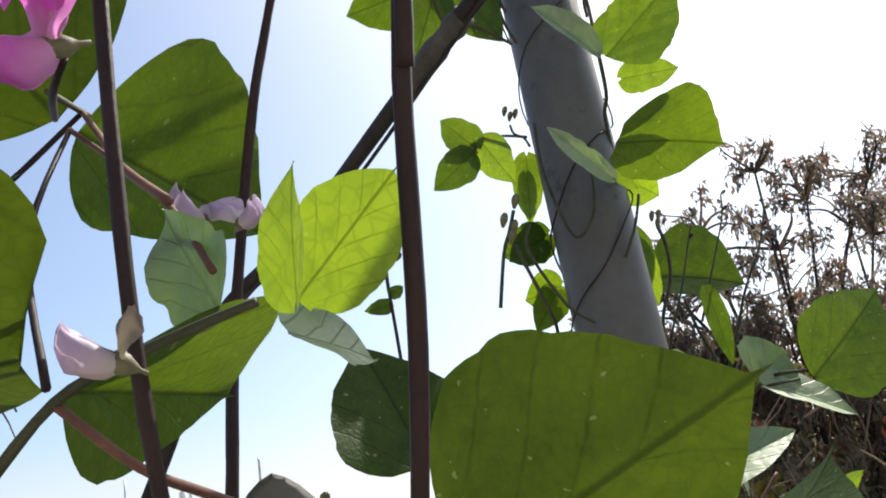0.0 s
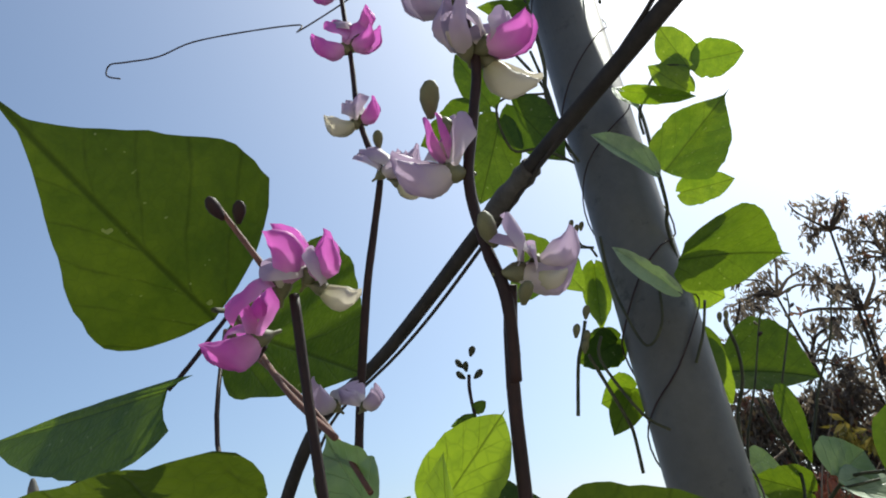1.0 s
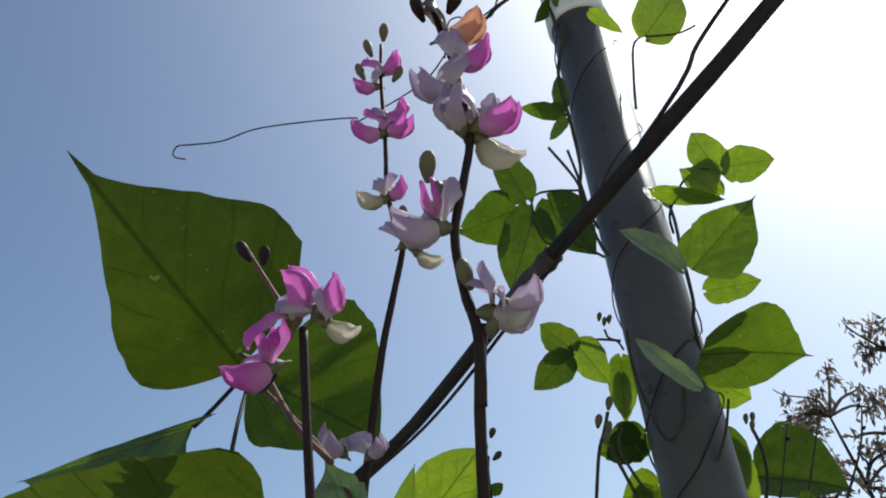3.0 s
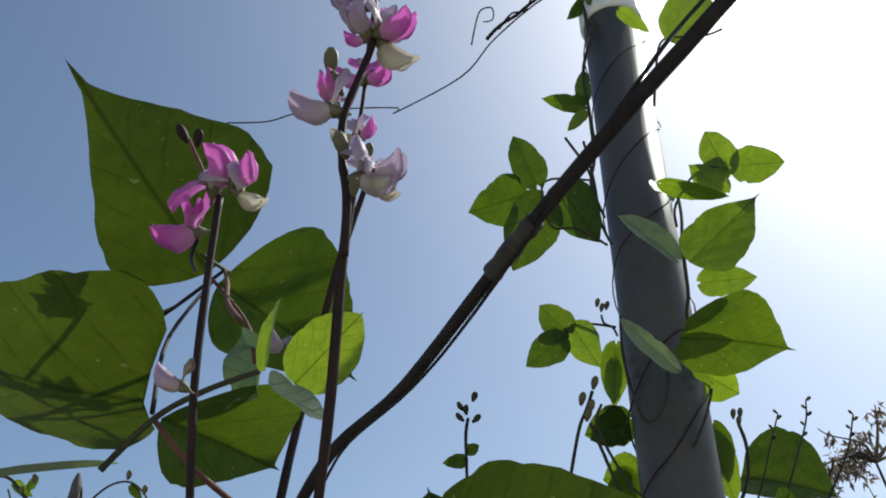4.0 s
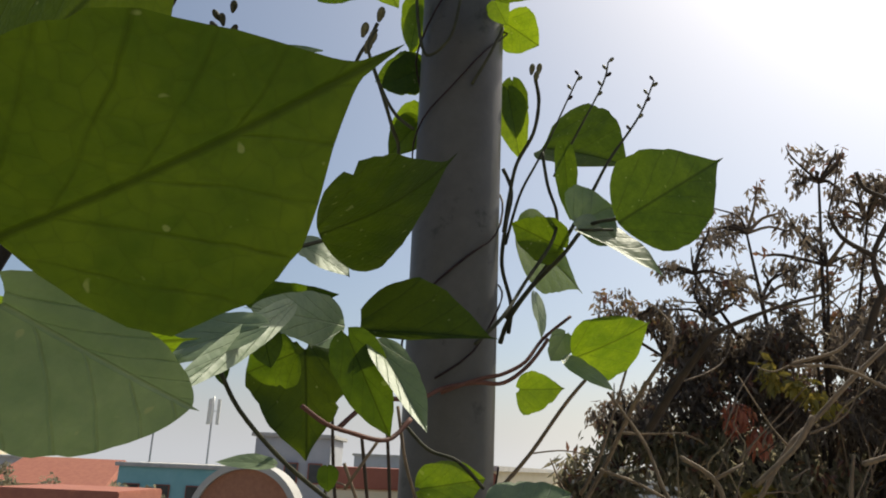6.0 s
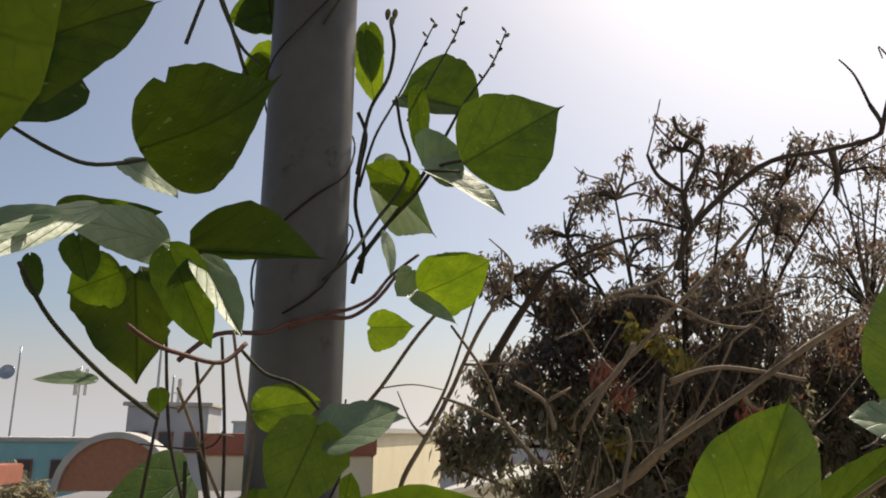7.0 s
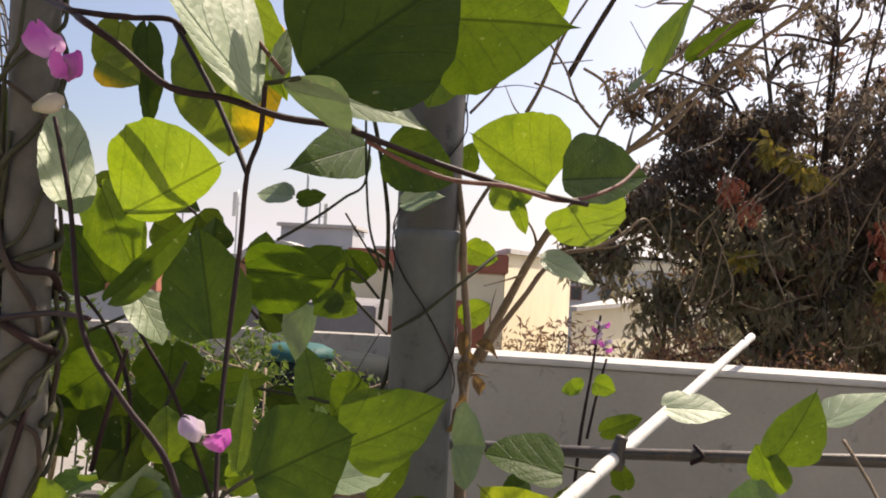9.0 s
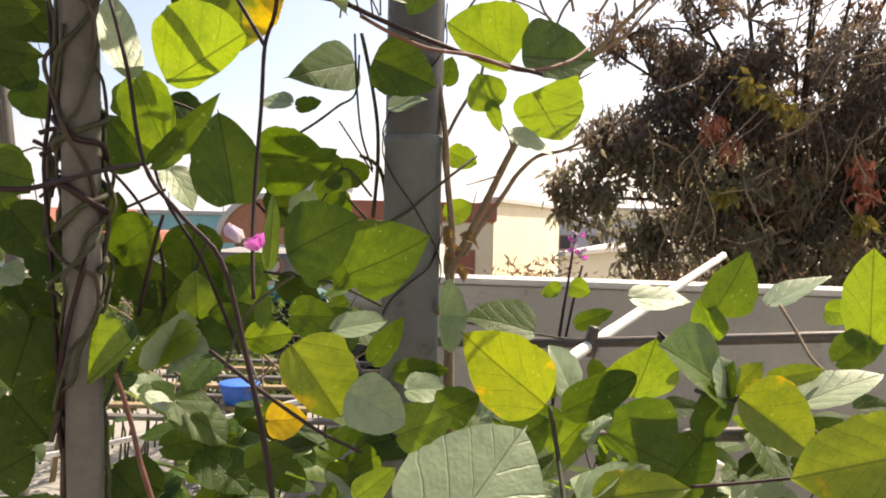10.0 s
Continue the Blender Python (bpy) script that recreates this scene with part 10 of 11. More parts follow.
leaf(vine_front, (-0.843, 1.377, 1.059), (-0.821, 1.326, 1.001), 0.068, (-0.10, -0.88, 0.36), "g")
leaf(vine_front, (0.033, 0.897, 1.015), (-0.016, 0.901, 0.979), 0.056, (-0.49, -0.75, 0.85), "l")
leaf(vine_front, (0.003, 1.491, 1.108), (0.011, 1.446, 1.041), 0.068, (0.48, 0.06, 0.59), "g")
leaf(vine_front, (-0.012, 1.105, 0.841), (0.045, 1.098, 0.795), 0.069, (-0.28, -0.46, 0.55), "g")
leaf(vine_front, (0.073, 1.488, 0.731), (0.141, 1.506, 0.696), 0.068, (-0.15, -0.70, 0.16), "g")
leaf(vine_front, (-0.830, 1.078, 0.613), (-0.764, 1.091, 0.616), 0.064, (0.29, 0.08, 0.75), "g")
leaf(vine_front, (-0.628, 0.675, 1.036), (-0.683, 0.637, 0.963), 0.083, (-0.09, -0.06, 0.39), "d")
leaf(vine_front, (-0.259, 0.718, 0.465), (-0.259, 0.654, 0.418), 0.070, (-0.35, -0.80, 0.50), "g")
leaf(vine_front, (-0.130, 0.949, 1.004), (-0.084, 0.936, 0.965), 0.049, (0.07, -0.74, 0.35), "g")
leaf(vine_front, (-0.766, 1.076, 0.732), (-0.686, 1.095, 0.664), 0.087, (0.58, -0.26, 0.89), "g")
leaf(vine_front, (0.120, 1.460, 0.864), (0.048, 1.412, 0.860), 0.080, (0.14, -0.40, 0.42), "l")
leaf(vine_front, (-0.942, 1.123, 1.178), (-0.859, 1.200, 1.165), 0.096, (-0.19, -0.35, 0.72), "l")
leaf(vine_front, (-0.747, 1.289, 0.536), (-0.845, 1.270, 0.493), 0.096, (-0.25, -0.34, 0.43), "g")
leaf(vine_front, (0.060, 1.584, 1.124), (-0.003, 1.574, 1.081), 0.070, (-0.02, -0.81, 0.85), "l")
leaf(vine_front, (0.103, 1.472, 0.605), (0.073, 1.405, 0.551), 0.085, (0.19, -0.50, 0.63), "g")
leaf(vine_front, (-0.815, 1.335, 0.818), (-0.757, 1.361, 0.758), 0.070, (0.34, -0.41, 0.83), "l")
leaf(vine_front, (-0.813, 1.035, 0.898), (-0.729, 1.043, 0.891), 0.084, (-0.08, -0.81, 0.15), "g")
leaf(vine_front, (-0.651, 1.620, 0.841), (-0.706, 1.647, 0.806), 0.066, (-0.15, -0.88, 0.23), "l")
leaf(vine_front, (-0.445, 1.460, 1.086), (-0.432, 1.381, 1.036), 0.090, (-0.40, -0.37, 0.45), "d")
leaf(vine_front, (-0.538, 1.165, 0.879), (-0.623, 1.151, 0.843), 0.083, (0.25, -0.84, 0.75), "g")
leaf(vine_front, (0.099, 0.978, 0.401), (0.110, 1.056, 0.362), 0.085, (0.40, -0.90, 0.88), "l")
leaf(vine_front, (0.084, 0.915, 0.585), (0.177, 0.928, 0.580), 0.076, (0.28, -0.17, 0.59), "g")
leaf(vine_front, (-0.840, 1.434, 0.540), (-0.929, 1.406, 0.536), 0.082, (0.18, -0.80, 0.75), "l")
leaf(vine_front, (-0.290, 0.658, 1.153), (-0.230, 0.607, 1.140), 0.073, (0.51, -0.75, 0.85), "l")
leaf(vine_front, (-0.103, 1.354, 0.494), (-0.137, 1.411, 0.488), 0.067, (-0.06, -0.67, 0.67), "g")
leaf(vine_front, (-0.878, 1.432, 0.453), (-0.835, 1.485, 0.451), 0.064, (-0.04, -0.66, 0.85), "l")
leaf(vine_front, (0.115, 0.910, 0.784), (0.062, 0.857, 0.725), 0.080, (-0.04, -0.01, 0.67), "g")
leaf(vine_front, (-0.743, 1.205, 0.989), (-0.740, 1.282, 0.991), 0.075, (0.01, -0.46, 0.32), "l")
leaf(vine_front, (-0.037, 0.834, 0.993), (-0.005, 0.879, 0.917), 0.087, (0.13, -0.17, 0.50), "g")
leaf(vine_front, (-0.440, 1.699, 0.539), (-0.531, 1.707, 0.520), 0.078, (0.58, -0.87, 0.53), "l")
leaf(vine_front, (-0.476, 1.396, 0.731), (-0.545, 1.378, 0.701), 0.072, (-0.16, -0.02, 0.59), "l")
leaf(vine_front, (-0.936, 1.636, 0.860), (-0.955, 1.685, 0.828), 0.061, (0.30, -0.54, 0.53), "l")
leaf(vine_front, (-0.771, 1.666, 0.896), (-0.811, 1.709, 0.869), 0.056, (-0.26, -0.01, 0.67), "d")
leaf(vine_front, (-0.942, 1.652, 1.054), (-0.852, 1.601, 1.029), 0.100, (0.05, -0.19, 0.27), "d")
leaf(vine_front, (-0.639, 1.100, 0.889), (-0.618, 1.155, 0.860), 0.064, (0.22, -0.38, 0.23), "d")
leaf(vine_front, (-0.420, 0.655, 0.810), (-0.523, 0.665, 0.780), 0.102, (-0.08, -0.06, 0.84), "d")
leaf(vine_front, (-0.617, 1.622, 1.097), (-0.640, 1.543, 1.088), 0.068, (0.13, -0.14, 0.86), "l")
leaf(vine_front, (-0.113, 1.370, 0.712), (-0.210, 1.322, 0.689), 0.108, (-0.41, -0.71, 0.23), "g")
leaf(vine_front, (0.055, 1.337, 0.481), (0.160, 1.312, 0.473), 0.103, (0.49, -0.08, 0.65), "g")
leaf(vine_front, (-0.647, 1.471, 1.056), (-0.689, 1.495, 1.005), 0.068, (0.26, -0.01, 0.14), "g")
leaf(vine_front, (-0.085, 1.069, 0.794), (-0.183, 1.035, 0.745), 0.093, (0.46, -0.72, 0.22), "d")
leaf(vine_front, (-0.050, 1.296, 1.051), (-0.153, 1.337, 1.063), 0.096, (0.49, -0.00, 0.39), "g")
leaf(vine_front, (-0.033, 1.258, 0.848), (0.039, 1.261, 0.793), 0.075, (0.08, -0.75, 0.59), "g")
leaf(vine_front, (-0.894, 1.188, 0.455), (-0.895, 1.234, 0.389), 0.069, (-0.10, -0.26, 0.57), "g")
leaf(vine_front, (-0.029, 0.858, 0.977), (-0.119, 0.850, 0.946), 0.087, (-0.42, -0.32, 0.39), "g")
leaf(vine_front, (-0.517, 1.159, 1.072), (-0.433, 1.085, 1.045), 0.106, (0.08, -0.53, 0.72), "g")
leaf(vine_front, (-0.554, 0.727, 1.059), (-0.599, 0.783, 1.040), 0.070, (-0.44, -0.02, 0.28), "l")
leaf(vine_front, (-0.620, 0.715, 1.069), (-0.636, 0.766, 1.010), 0.065, (0.11, -0.46, 0.79), "g")
leaf(vine_front, (-0.430, 1.343, 0.430), (-0.510, 1.342, 0.366), 0.093, (0.11, -0.29, 0.25), "l")
leaf(vine_front, (0.046, 0.755, 1.194), (-0.053, 0.771, 1.155), 0.086, (0.49, -0.18, 0.24), "g")
leaf(vine_front, (0.026, 1.395, 0.587), (-0.035, 1.431, 0.519), 0.081, (-0.00, -0.52, 0.85), "d")
leaf(vine_front, (-0.545, 1.057, 1.079), (-0.462, 1.069, 1.017), 0.094, (0.57, -0.39, 0.70), "g")
leaf(vine_front, (-0.603, 1.616, 0.884), (-0.657, 1.567, 0.852), 0.065, (-0.10, -0.54, 0.52), "g")
leaf(vine_front, (0.007, 0.744, 0.797), (-0.059, 0.741, 0.763), 0.063, (0.04, -0.14, 0.30), "l")
leaf(vine_front, (-0.656, 0.732, 1.145), (-0.590, 0.715, 1.121), 0.057, (0.46, -0.65, 0.37), "g")
leaf(vine_front, (-0.296, 0.656, 0.691), (-0.237, 0.749, 0.679), 0.098, (-0.35, -0.37, 0.72), "g")
leaf(vine_front, (-0.302, 1.698, 0.957), (-0.344, 1.744, 0.886), 0.088, (-0.38, -0.11, 0.67), "l")
leaf(vine_front, (-0.827, 1.362, 0.483), (-0.757, 1.366, 0.485), 0.060, (0.28, -0.01, 0.34), "l")
leaf(vine_front, (0.108, 1.291, 0.560), (0.173, 1.344, 0.495), 0.100, (-0.34, -0.36, 0.43), "g")
leaf(vine_front, (0.103, 1.245, 1.102), (0.018, 1.243, 1.099), 0.084, (0.03, -0.98, 0.12), "g")
leaf(vine_front, (-0.246, 1.024, 0.640), (-0.173, 0.974, 0.591), 0.096, (-0.21, -0.44, 0.62), "g")
leaf(vine_front, (-0.829, 0.945, 0.480), (-0.880, 1.019, 0.463), 0.076, (0.35, -0.45, 0.41), "l")
tube("stem", [(-0.084, 0.502, 0.729), (-0.089, 0.503, 0.743), (-0.100, 0.514, 0.776), (-0.119, 0.513, 0.791), (-0.133, 0.505, 0.806), (-0.143, 0.497, 0.838), (-0.136, 0.490, 0.851), (-0.136, 0.479, 0.875), (-0.118, 0.458, 0.900), (-0.104, 0.439, 0.942), (-0.101, 0.451, 0.953), (-0.092, 0.447, 0.978), (-0.077, 0.463, 0.987), (-0.075, 0.468, 1.026), (-0.079, 0.471, 1.068), (-0.082, 0.475, 1.099), (-0.090, 0.480, 1.122), (-0.112, 0.473, 1.175), (-0.117, 0.462, 1.221), (-0.119, 0.436, 1.255), (-0.124, 0.422, 1.267), (-0.092, 0.414, 1.293), (-0.083, 0.418, 1.314), (-0.077, 0.421, 1.328), (-0.057, 0.438, 1.357), (-0.070, 0.442, 1.398), (-0.072, 0.442, 1.451), (-0.091, 0.451, 1.493), (-0.113, 0.448, 1.504), (-0.122, 0.433, 1.525), (-0.111, 0.409, 1.556), (-0.101, 0.380, 1.586), (-0.072, 0.389, 1.627), (-0.057, 0.403, 1.647), (-0.056, 0.404, 1.671), (-0.061, 0.413, 1.707)], 0.0028, 0.0019, M_STEM_GREEN, vine_front)
tube("stem", [(-0.142, 0.502, 0.814), (-0.132, 0.481, 0.825), (-0.115, 0.460, 0.870), (-0.095, 0.445, 0.910), (-0.077, 0.454, 0.951), (-0.069, 0.471, 0.978), (-0.084, 0.488, 1.007), (-0.090, 0.500, 1.031), (-0.111, 0.484, 1.075), (-0.121, 0.470, 1.116), (-0.127, 0.451, 1.126), (-0.119, 0.443, 1.144), (-0.100, 0.431, 1.161), (-0.092, 0.429, 1.195), (-0.076, 0.438, 1.237), (-0.075, 0.455, 1.267), (-0.079, 0.459, 1.288), (-0.078, 0.462, 1.305), (-0.086, 0.460, 1.331), (-0.094, 0.459, 1.355), (-0.100, 0.456, 1.368), (-0.115, 0.443, 1.417), (-0.113, 0.422, 1.447), (-0.111, 0.415, 1.474), (-0.103, 0.403, 1.496), (-0.094, 0.394, 1.550)], 0.0030, 0.0021, M_STEM_GREEN, vine_front)
tube("stem", [(-0.127, 0.469, 0.994), (-0.124, 0.476, 1.029), (-0.130, 0.486, 1.048), (-0.102, 0.496, 1.092), (-0.096, 0.492, 1.133), (-0.086, 0.478, 1.165), (-0.076, 0.455, 1.197), (-0.075, 0.440, 1.242), (-0.074, 0.428, 1.276), (-0.089, 0.421, 1.287), (-0.110, 0.424, 1.297), (-0.122, 0.418, 1.318), (-0.120, 0.430, 1.329), (-0.115, 0.438, 1.372), (-0.106, 0.455, 1.395), (-0.079, 0.462, 1.413), (-0.078, 0.452, 1.428), (-0.067, 0.439, 1.457), (-0.068, 0.431, 1.496), (-0.067, 0.404, 1.515), (-0.063, 0.391, 1.563), (-0.091, 0.379, 1.590)], 0.0026, 0.0018, M_BARK_DARK, vine_front)
tube("stem", [(-0.106, 0.491, 1.026), (-0.122, 0.476, 1.066), (-0.128, 0.460, 1.116), (-0.120, 0.428, 1.130), (-0.102, 0.417, 1.181), (-0.096, 0.427, 1.201), (-0.082, 0.432, 1.216), (-0.075, 0.439, 1.230), (-0.069, 0.447, 1.250), (-0.074, 0.470, 1.295), (-0.097, 0.462, 1.324), (-0.111, 0.454, 1.335), (-0.115, 0.427, 1.381), (-0.112, 0.418, 1.424), (-0.097, 0.400, 1.445), (-0.082, 0.403, 1.462), (-0.066, 0.405, 1.508), (-0.062, 0.408, 1.538), (-0.052, 0.407, 1.569), (-0.068, 0.428, 1.592), (-0.084, 0.433, 1.626), (-0.102, 0.421, 1.666), (-0.107, 0.404, 1.700), (-0.106, 0.386, 1.721)], 0.0022, 0.0016, M_STEM_GREEN, vine_front)
tube("stem", [(-0.130, 0.441, 1.086), (-0.122, 0.450, 1.140), (-0.122, 0.452, 1.178), (-0.117, 0.462, 1.208), (-0.096, 0.470, 1.236), (-0.088, 0.478, 1.266), (-0.080, 0.459, 1.291), (-0.069, 0.449, 1.338), (-0.072, 0.426, 1.363), (-0.076, 0.416, 1.394), (-0.091, 0.393, 1.435), (-0.110, 0.412, 1.466), (-0.121, 0.407, 1.511), (-0.111, 0.415, 1.533), (-0.111, 0.418, 1.542), (-0.109, 0.422, 1.576), (-0.103, 0.427, 1.604), (-0.093, 0.428, 1.657), (-0.080, 0.440, 1.668), (-0.066, 0.419, 1.690)], 0.0030, 0.0021, M_BARK_DARK, vine_front)
tube("stem", [(-0.120, 0.440, 1.211), (-0.106, 0.423, 1.260), (-0.098, 0.407, 1.283), (-0.070, 0.414, 1.313), (-0.070, 0.437, 1.341), (-0.066, 0.456, 1.395), (-0.080, 0.451, 1.414), (-0.097, 0.452, 1.429), (-0.103, 0.443, 1.479), (-0.109, 0.433, 1.510), (-0.111, 0.413, 1.532), (-0.106, 0.402, 1.553), (-0.096, 0.385, 1.606), (-0.080, 0.374, 1.624), (-0.076, 0.378, 1.678), (-0.055, 0.378, 1.711), (-0.058, 0.393, 1.764), (-0.058, 0.409, 1.796), (-0.067, 0.424, 1.827), (-0.078, 0.413, 1.836)], 0.0024, 0.0017, M_STEM_GREEN, vine_front)


# ---------- cable, rails, rods ----------
cable = empty("cable", (0.05, 0.74, 2.3), "thick black cable slung across with a taped joint", "cable")
tube("sheath", [(-0.442, 1.220, 1.949), (-0.360, 1.190, 2.100), (-0.301, 1.140, 2.196), (-0.241, 1.090, 2.257), (-0.123, 0.980, 2.303), (0.045, 0.700, 2.349), (0.151, 0.525, 2.370), (0.208, 0.455, 2.392), (0.242, 0.420, 2.410), (0.321, 0.360, 2.461)], 0.0105, 0.0066, M_CABLE, cable, sides=12, knobs=0.04)
tube("tape", [(0.018, 0.745, 2.342), (0.045, 0.700, 2.349), (0.069, 0.661, 2.354)], 0.0116, 0.0108, M_TAPE, cable, "rough wound tape", sides=12, knobs=0.25)
wire = tagged(tube("wire", [(-0.261, 1.100, 2.202), (-0.215, 1.050, 2.246), (-0.107, 0.950, 2.287), (-0.008, 0.800, 2.320), (0.161, 0.500, 2.381), (0.217, 0.500, 2.462), (0.278, 0.500, 2.536), (0.363, 0.500, 2.639)], 0.0022, 0.0022, M_CABLE, None, knobs=0.02), "thin dark wire running beside the cable", "wire")

rail = empty("rail", (0.9, 1.3, 1.08), "dark rusty horizontal pipe rail wound with stems", "rail")
tube("bar", [(0.30, 1.46, 1.045), (0.56, 1.39, 1.060), (0.85, 1.31, 1.085), (1.20, 1.20, 1.121), (1.9, 1.0, 1.19)], 0.0125, 0.0125, M_RAIL, rail, sides=12, knobs=0.05)
tube("joint", [(0.655, 1.36, 1.035), (0.66, 1.362, 1.068), (0.668, 1.36, 1.105)], 0.016, 0.014, M_RAIL, rail, "rusted tied joint", sides=10, knobs=0.5)
tube("binding", [(0.80, 1.315, 1.066), (0.82, 1.30, 1.085), (0.81, 1.33, 1.10), (0.84, 1.335, 1.07), (0.86, 1.30, 1.08)], 0.004, 0.004, M_STEM, rail, "wound stem")
lower_rail = tagged(tube("lower_rail", [(0.55, 1.05, 0.93), (1.01, 1.0, 0.965), (1.6, 0.85, 1.02)], 0.014, 0.014, M_RAIL, None, sides=12, knobs=0.05), "dark rusty pipe rail low among the leaves", "rail")
rod = empty("white_rod", (0.7, 1.45, 1.06), "white painted rod tied slantwise to the rail", "rod")
tube("shaft", [(1.478, 2.80, 1.216), (0.705, 1.45, 1.068), (0.505, 1.1, 1.03)], 0.0142, 0.0134, M_WHITE_ROD, rod, sides=16, per=22, knobs=0.13)
tube("tie", [(1.395, 2.66, 1.225), (1.40, 2.66, 1.205), (1.385, 2.665, 1.17)], 0.004, 0.004, M_CABLE, rod, "dark wire tie")
rod_low = tagged(tube("white_rod", [(2.55, 3.12, 1.066), (1.90, 2.22, 1.078), (1.60, 1.80, 1.088)], 0.022, 0.022, M_WHITE_ROD, None, sides=16, per=14, knobs=0.12), "white painted rod resting on the parapet", "rod")
pts = [(0.803, 0.930, 0.933), (0.783, 0.930, 0.886), (0.736, 0.930, 0.790), (0.670, 0.930, 0.632)]
rod_end = tagged(tube("white_rod", pts, 0.020, 0.020, M_WHITE_ROD, None, sides=16, per=10, knobs=0.12), "short white painted rod among the leaves", "rod")

# frame with a planter, further off
trellis = empty("planter_frame", (-0.4, 2.6, 0), "low plant frame of pale slats with potted greens", "plant stand")
tube("edge_bar", [(-1.15, 2.25, 0.46), (-0.86, 2.22, 0.53), (-0.27, 2.2, 0.68), (0.05, 2.2, 0.76)], 0.010, 0.010, M_WHITE_ROD, trellis, "white edge bar")
for k in range(7):
    part("slat", box_bm((-1.0, 2.42 + 0.13 * k, 0.56 + 0.012 * k), (0.15, 2.47 + 0.13 * k, 0.575 + 0.012 * k), 0.003), M_DRY if k % 2 else M_WHITE_PIPE, trellis)
for x in (-0.95, 0.1):
    for y in (2.4, 3.25):
        part("leg", box_bm((x - 0.02, y - 0.02, 0), (x + 0.02, y + 0.02, 0.56), 0.003), M_WHITE_PIPE, trellis)
bowl = empty("bowl", (-0.5, 2.62, 0.58), "bright blue plastic bowl on the slats", "bowl")
v, f = lathe_data([(0.04, 0.0), (0.055, 0.003), (0.072, 0.06), (0.076, 0.082), (0.073, 0.084), (0.068, 0.06), (0.05, 0.01), (0.001, 0.008)], 28)
put_mesh("body", (v, f), M_BLUE, bowl, Matrix.Translation((-0.5, 2.62, 0.583)))
put_mesh("rim", lathe_data([(0.074, 0.0), (0.080, 0.002), (0.080, 0.007), (0.074, 0.009)], 28), M_BLUE, bowl, Matrix.Translation((-0.5, 2.62, 0.662)))

# second pole with a dried climber
dry_pole = empty("pole", (-0.80, 1.42, 0), "pale post draped with a dried climber", "pole")
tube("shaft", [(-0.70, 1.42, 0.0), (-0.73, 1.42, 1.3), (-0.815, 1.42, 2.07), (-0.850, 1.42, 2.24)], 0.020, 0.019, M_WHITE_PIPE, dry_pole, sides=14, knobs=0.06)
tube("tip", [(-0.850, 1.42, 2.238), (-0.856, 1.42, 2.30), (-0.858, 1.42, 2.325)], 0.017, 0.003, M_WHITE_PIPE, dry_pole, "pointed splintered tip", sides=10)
rnd = random.Random(11)
for k in range(90):
    z = rnd.uniform(1.15, 2.26) if k % 2 else rnd.uniform(1.9, 2.26)
    a = rnd.uniform(0, 6.28)
    x0 = -0.74 - 0.10 * max(0, (z - 1.3))
    l = rnd.uniform(0.03, 0.15)
    p0 = (x0, 1.42, z)
    p1 = (x0 + math.cos(a) * l * 0.7, 1.42 + math.sin(a) * l * 0.7, z + rnd.uniform(0, 0.04))
    p2 = (x0 + math.cos(a) * l, 1.42 + math.sin(a) * l, z - rnd.uniform(0.03, 0.16))
    tube("dry_strand", [p0, p1, p2], 0.0030, 0.0010, M_DRY if k % 3 == 0 else M_BARK_DARK, dry_pole, sides=5, per=4, knobs=0.4)


def small_leaves(name, spots, material, parent, seed, count, size, droop=0.7, aspect=0.28, label=""):
    """Many small folded leaves strewn about the spots, hanging by the given droop."""
    g = np.random.default_rng(seed)
    c = np.array([s[:3] for s in spots])
    r = np.array([s[3] for s in spots])
    pick = g.choice(len(spots), count, p=r ** 2.3 / (r ** 2.3).sum())
    d = g.normal(size=(count, 3))
    d /= np.linalg.norm(d, axis=1)[:, None]
    at = c[pick] + d * (r[pick] * g.uniform(0.1, 1.0, count) ** 0.6)[:, None]
    ax = g.normal(size=(count, 3)) * (1 - droop) + np.array([0, 0, -1]) * droop
    ax /= np.linalg.norm(ax, axis=1)[:, None]
    sd = np.cross(ax, g.normal(size=(count, 3)))
    sd /= np.linalg.norm(sd, axis=1)[:, None]
    nm = np.cross(ax, sd)
    l = (size * g.uniform(0.6, 1.35, count))[:, None]
    w = l * aspect / 2
    V = np.stack([at, at + ax * l * 0.45 + sd * w + nm * l * 0.06, at + ax * l - nm * l * 0.08, at + ax * l * 0.45 - sd * w + nm * l * 0.06], 1).reshape(-1, 3)
    k = np.arange(count)[:, None] * 4
    F = np.concatenate([k + np.array([[0, 1, 2]]), k + np.array([[0, 2, 3]])])
    me = bpy.data.meshes.new(name)
    me.from_pydata(V.tolist(), [], F.tolist())
    me.materials.append(material)
    ob = new(name, me)
    if parent is not None:
        under(ob, parent)
    if label:
        ob["label"] = label
    return ob


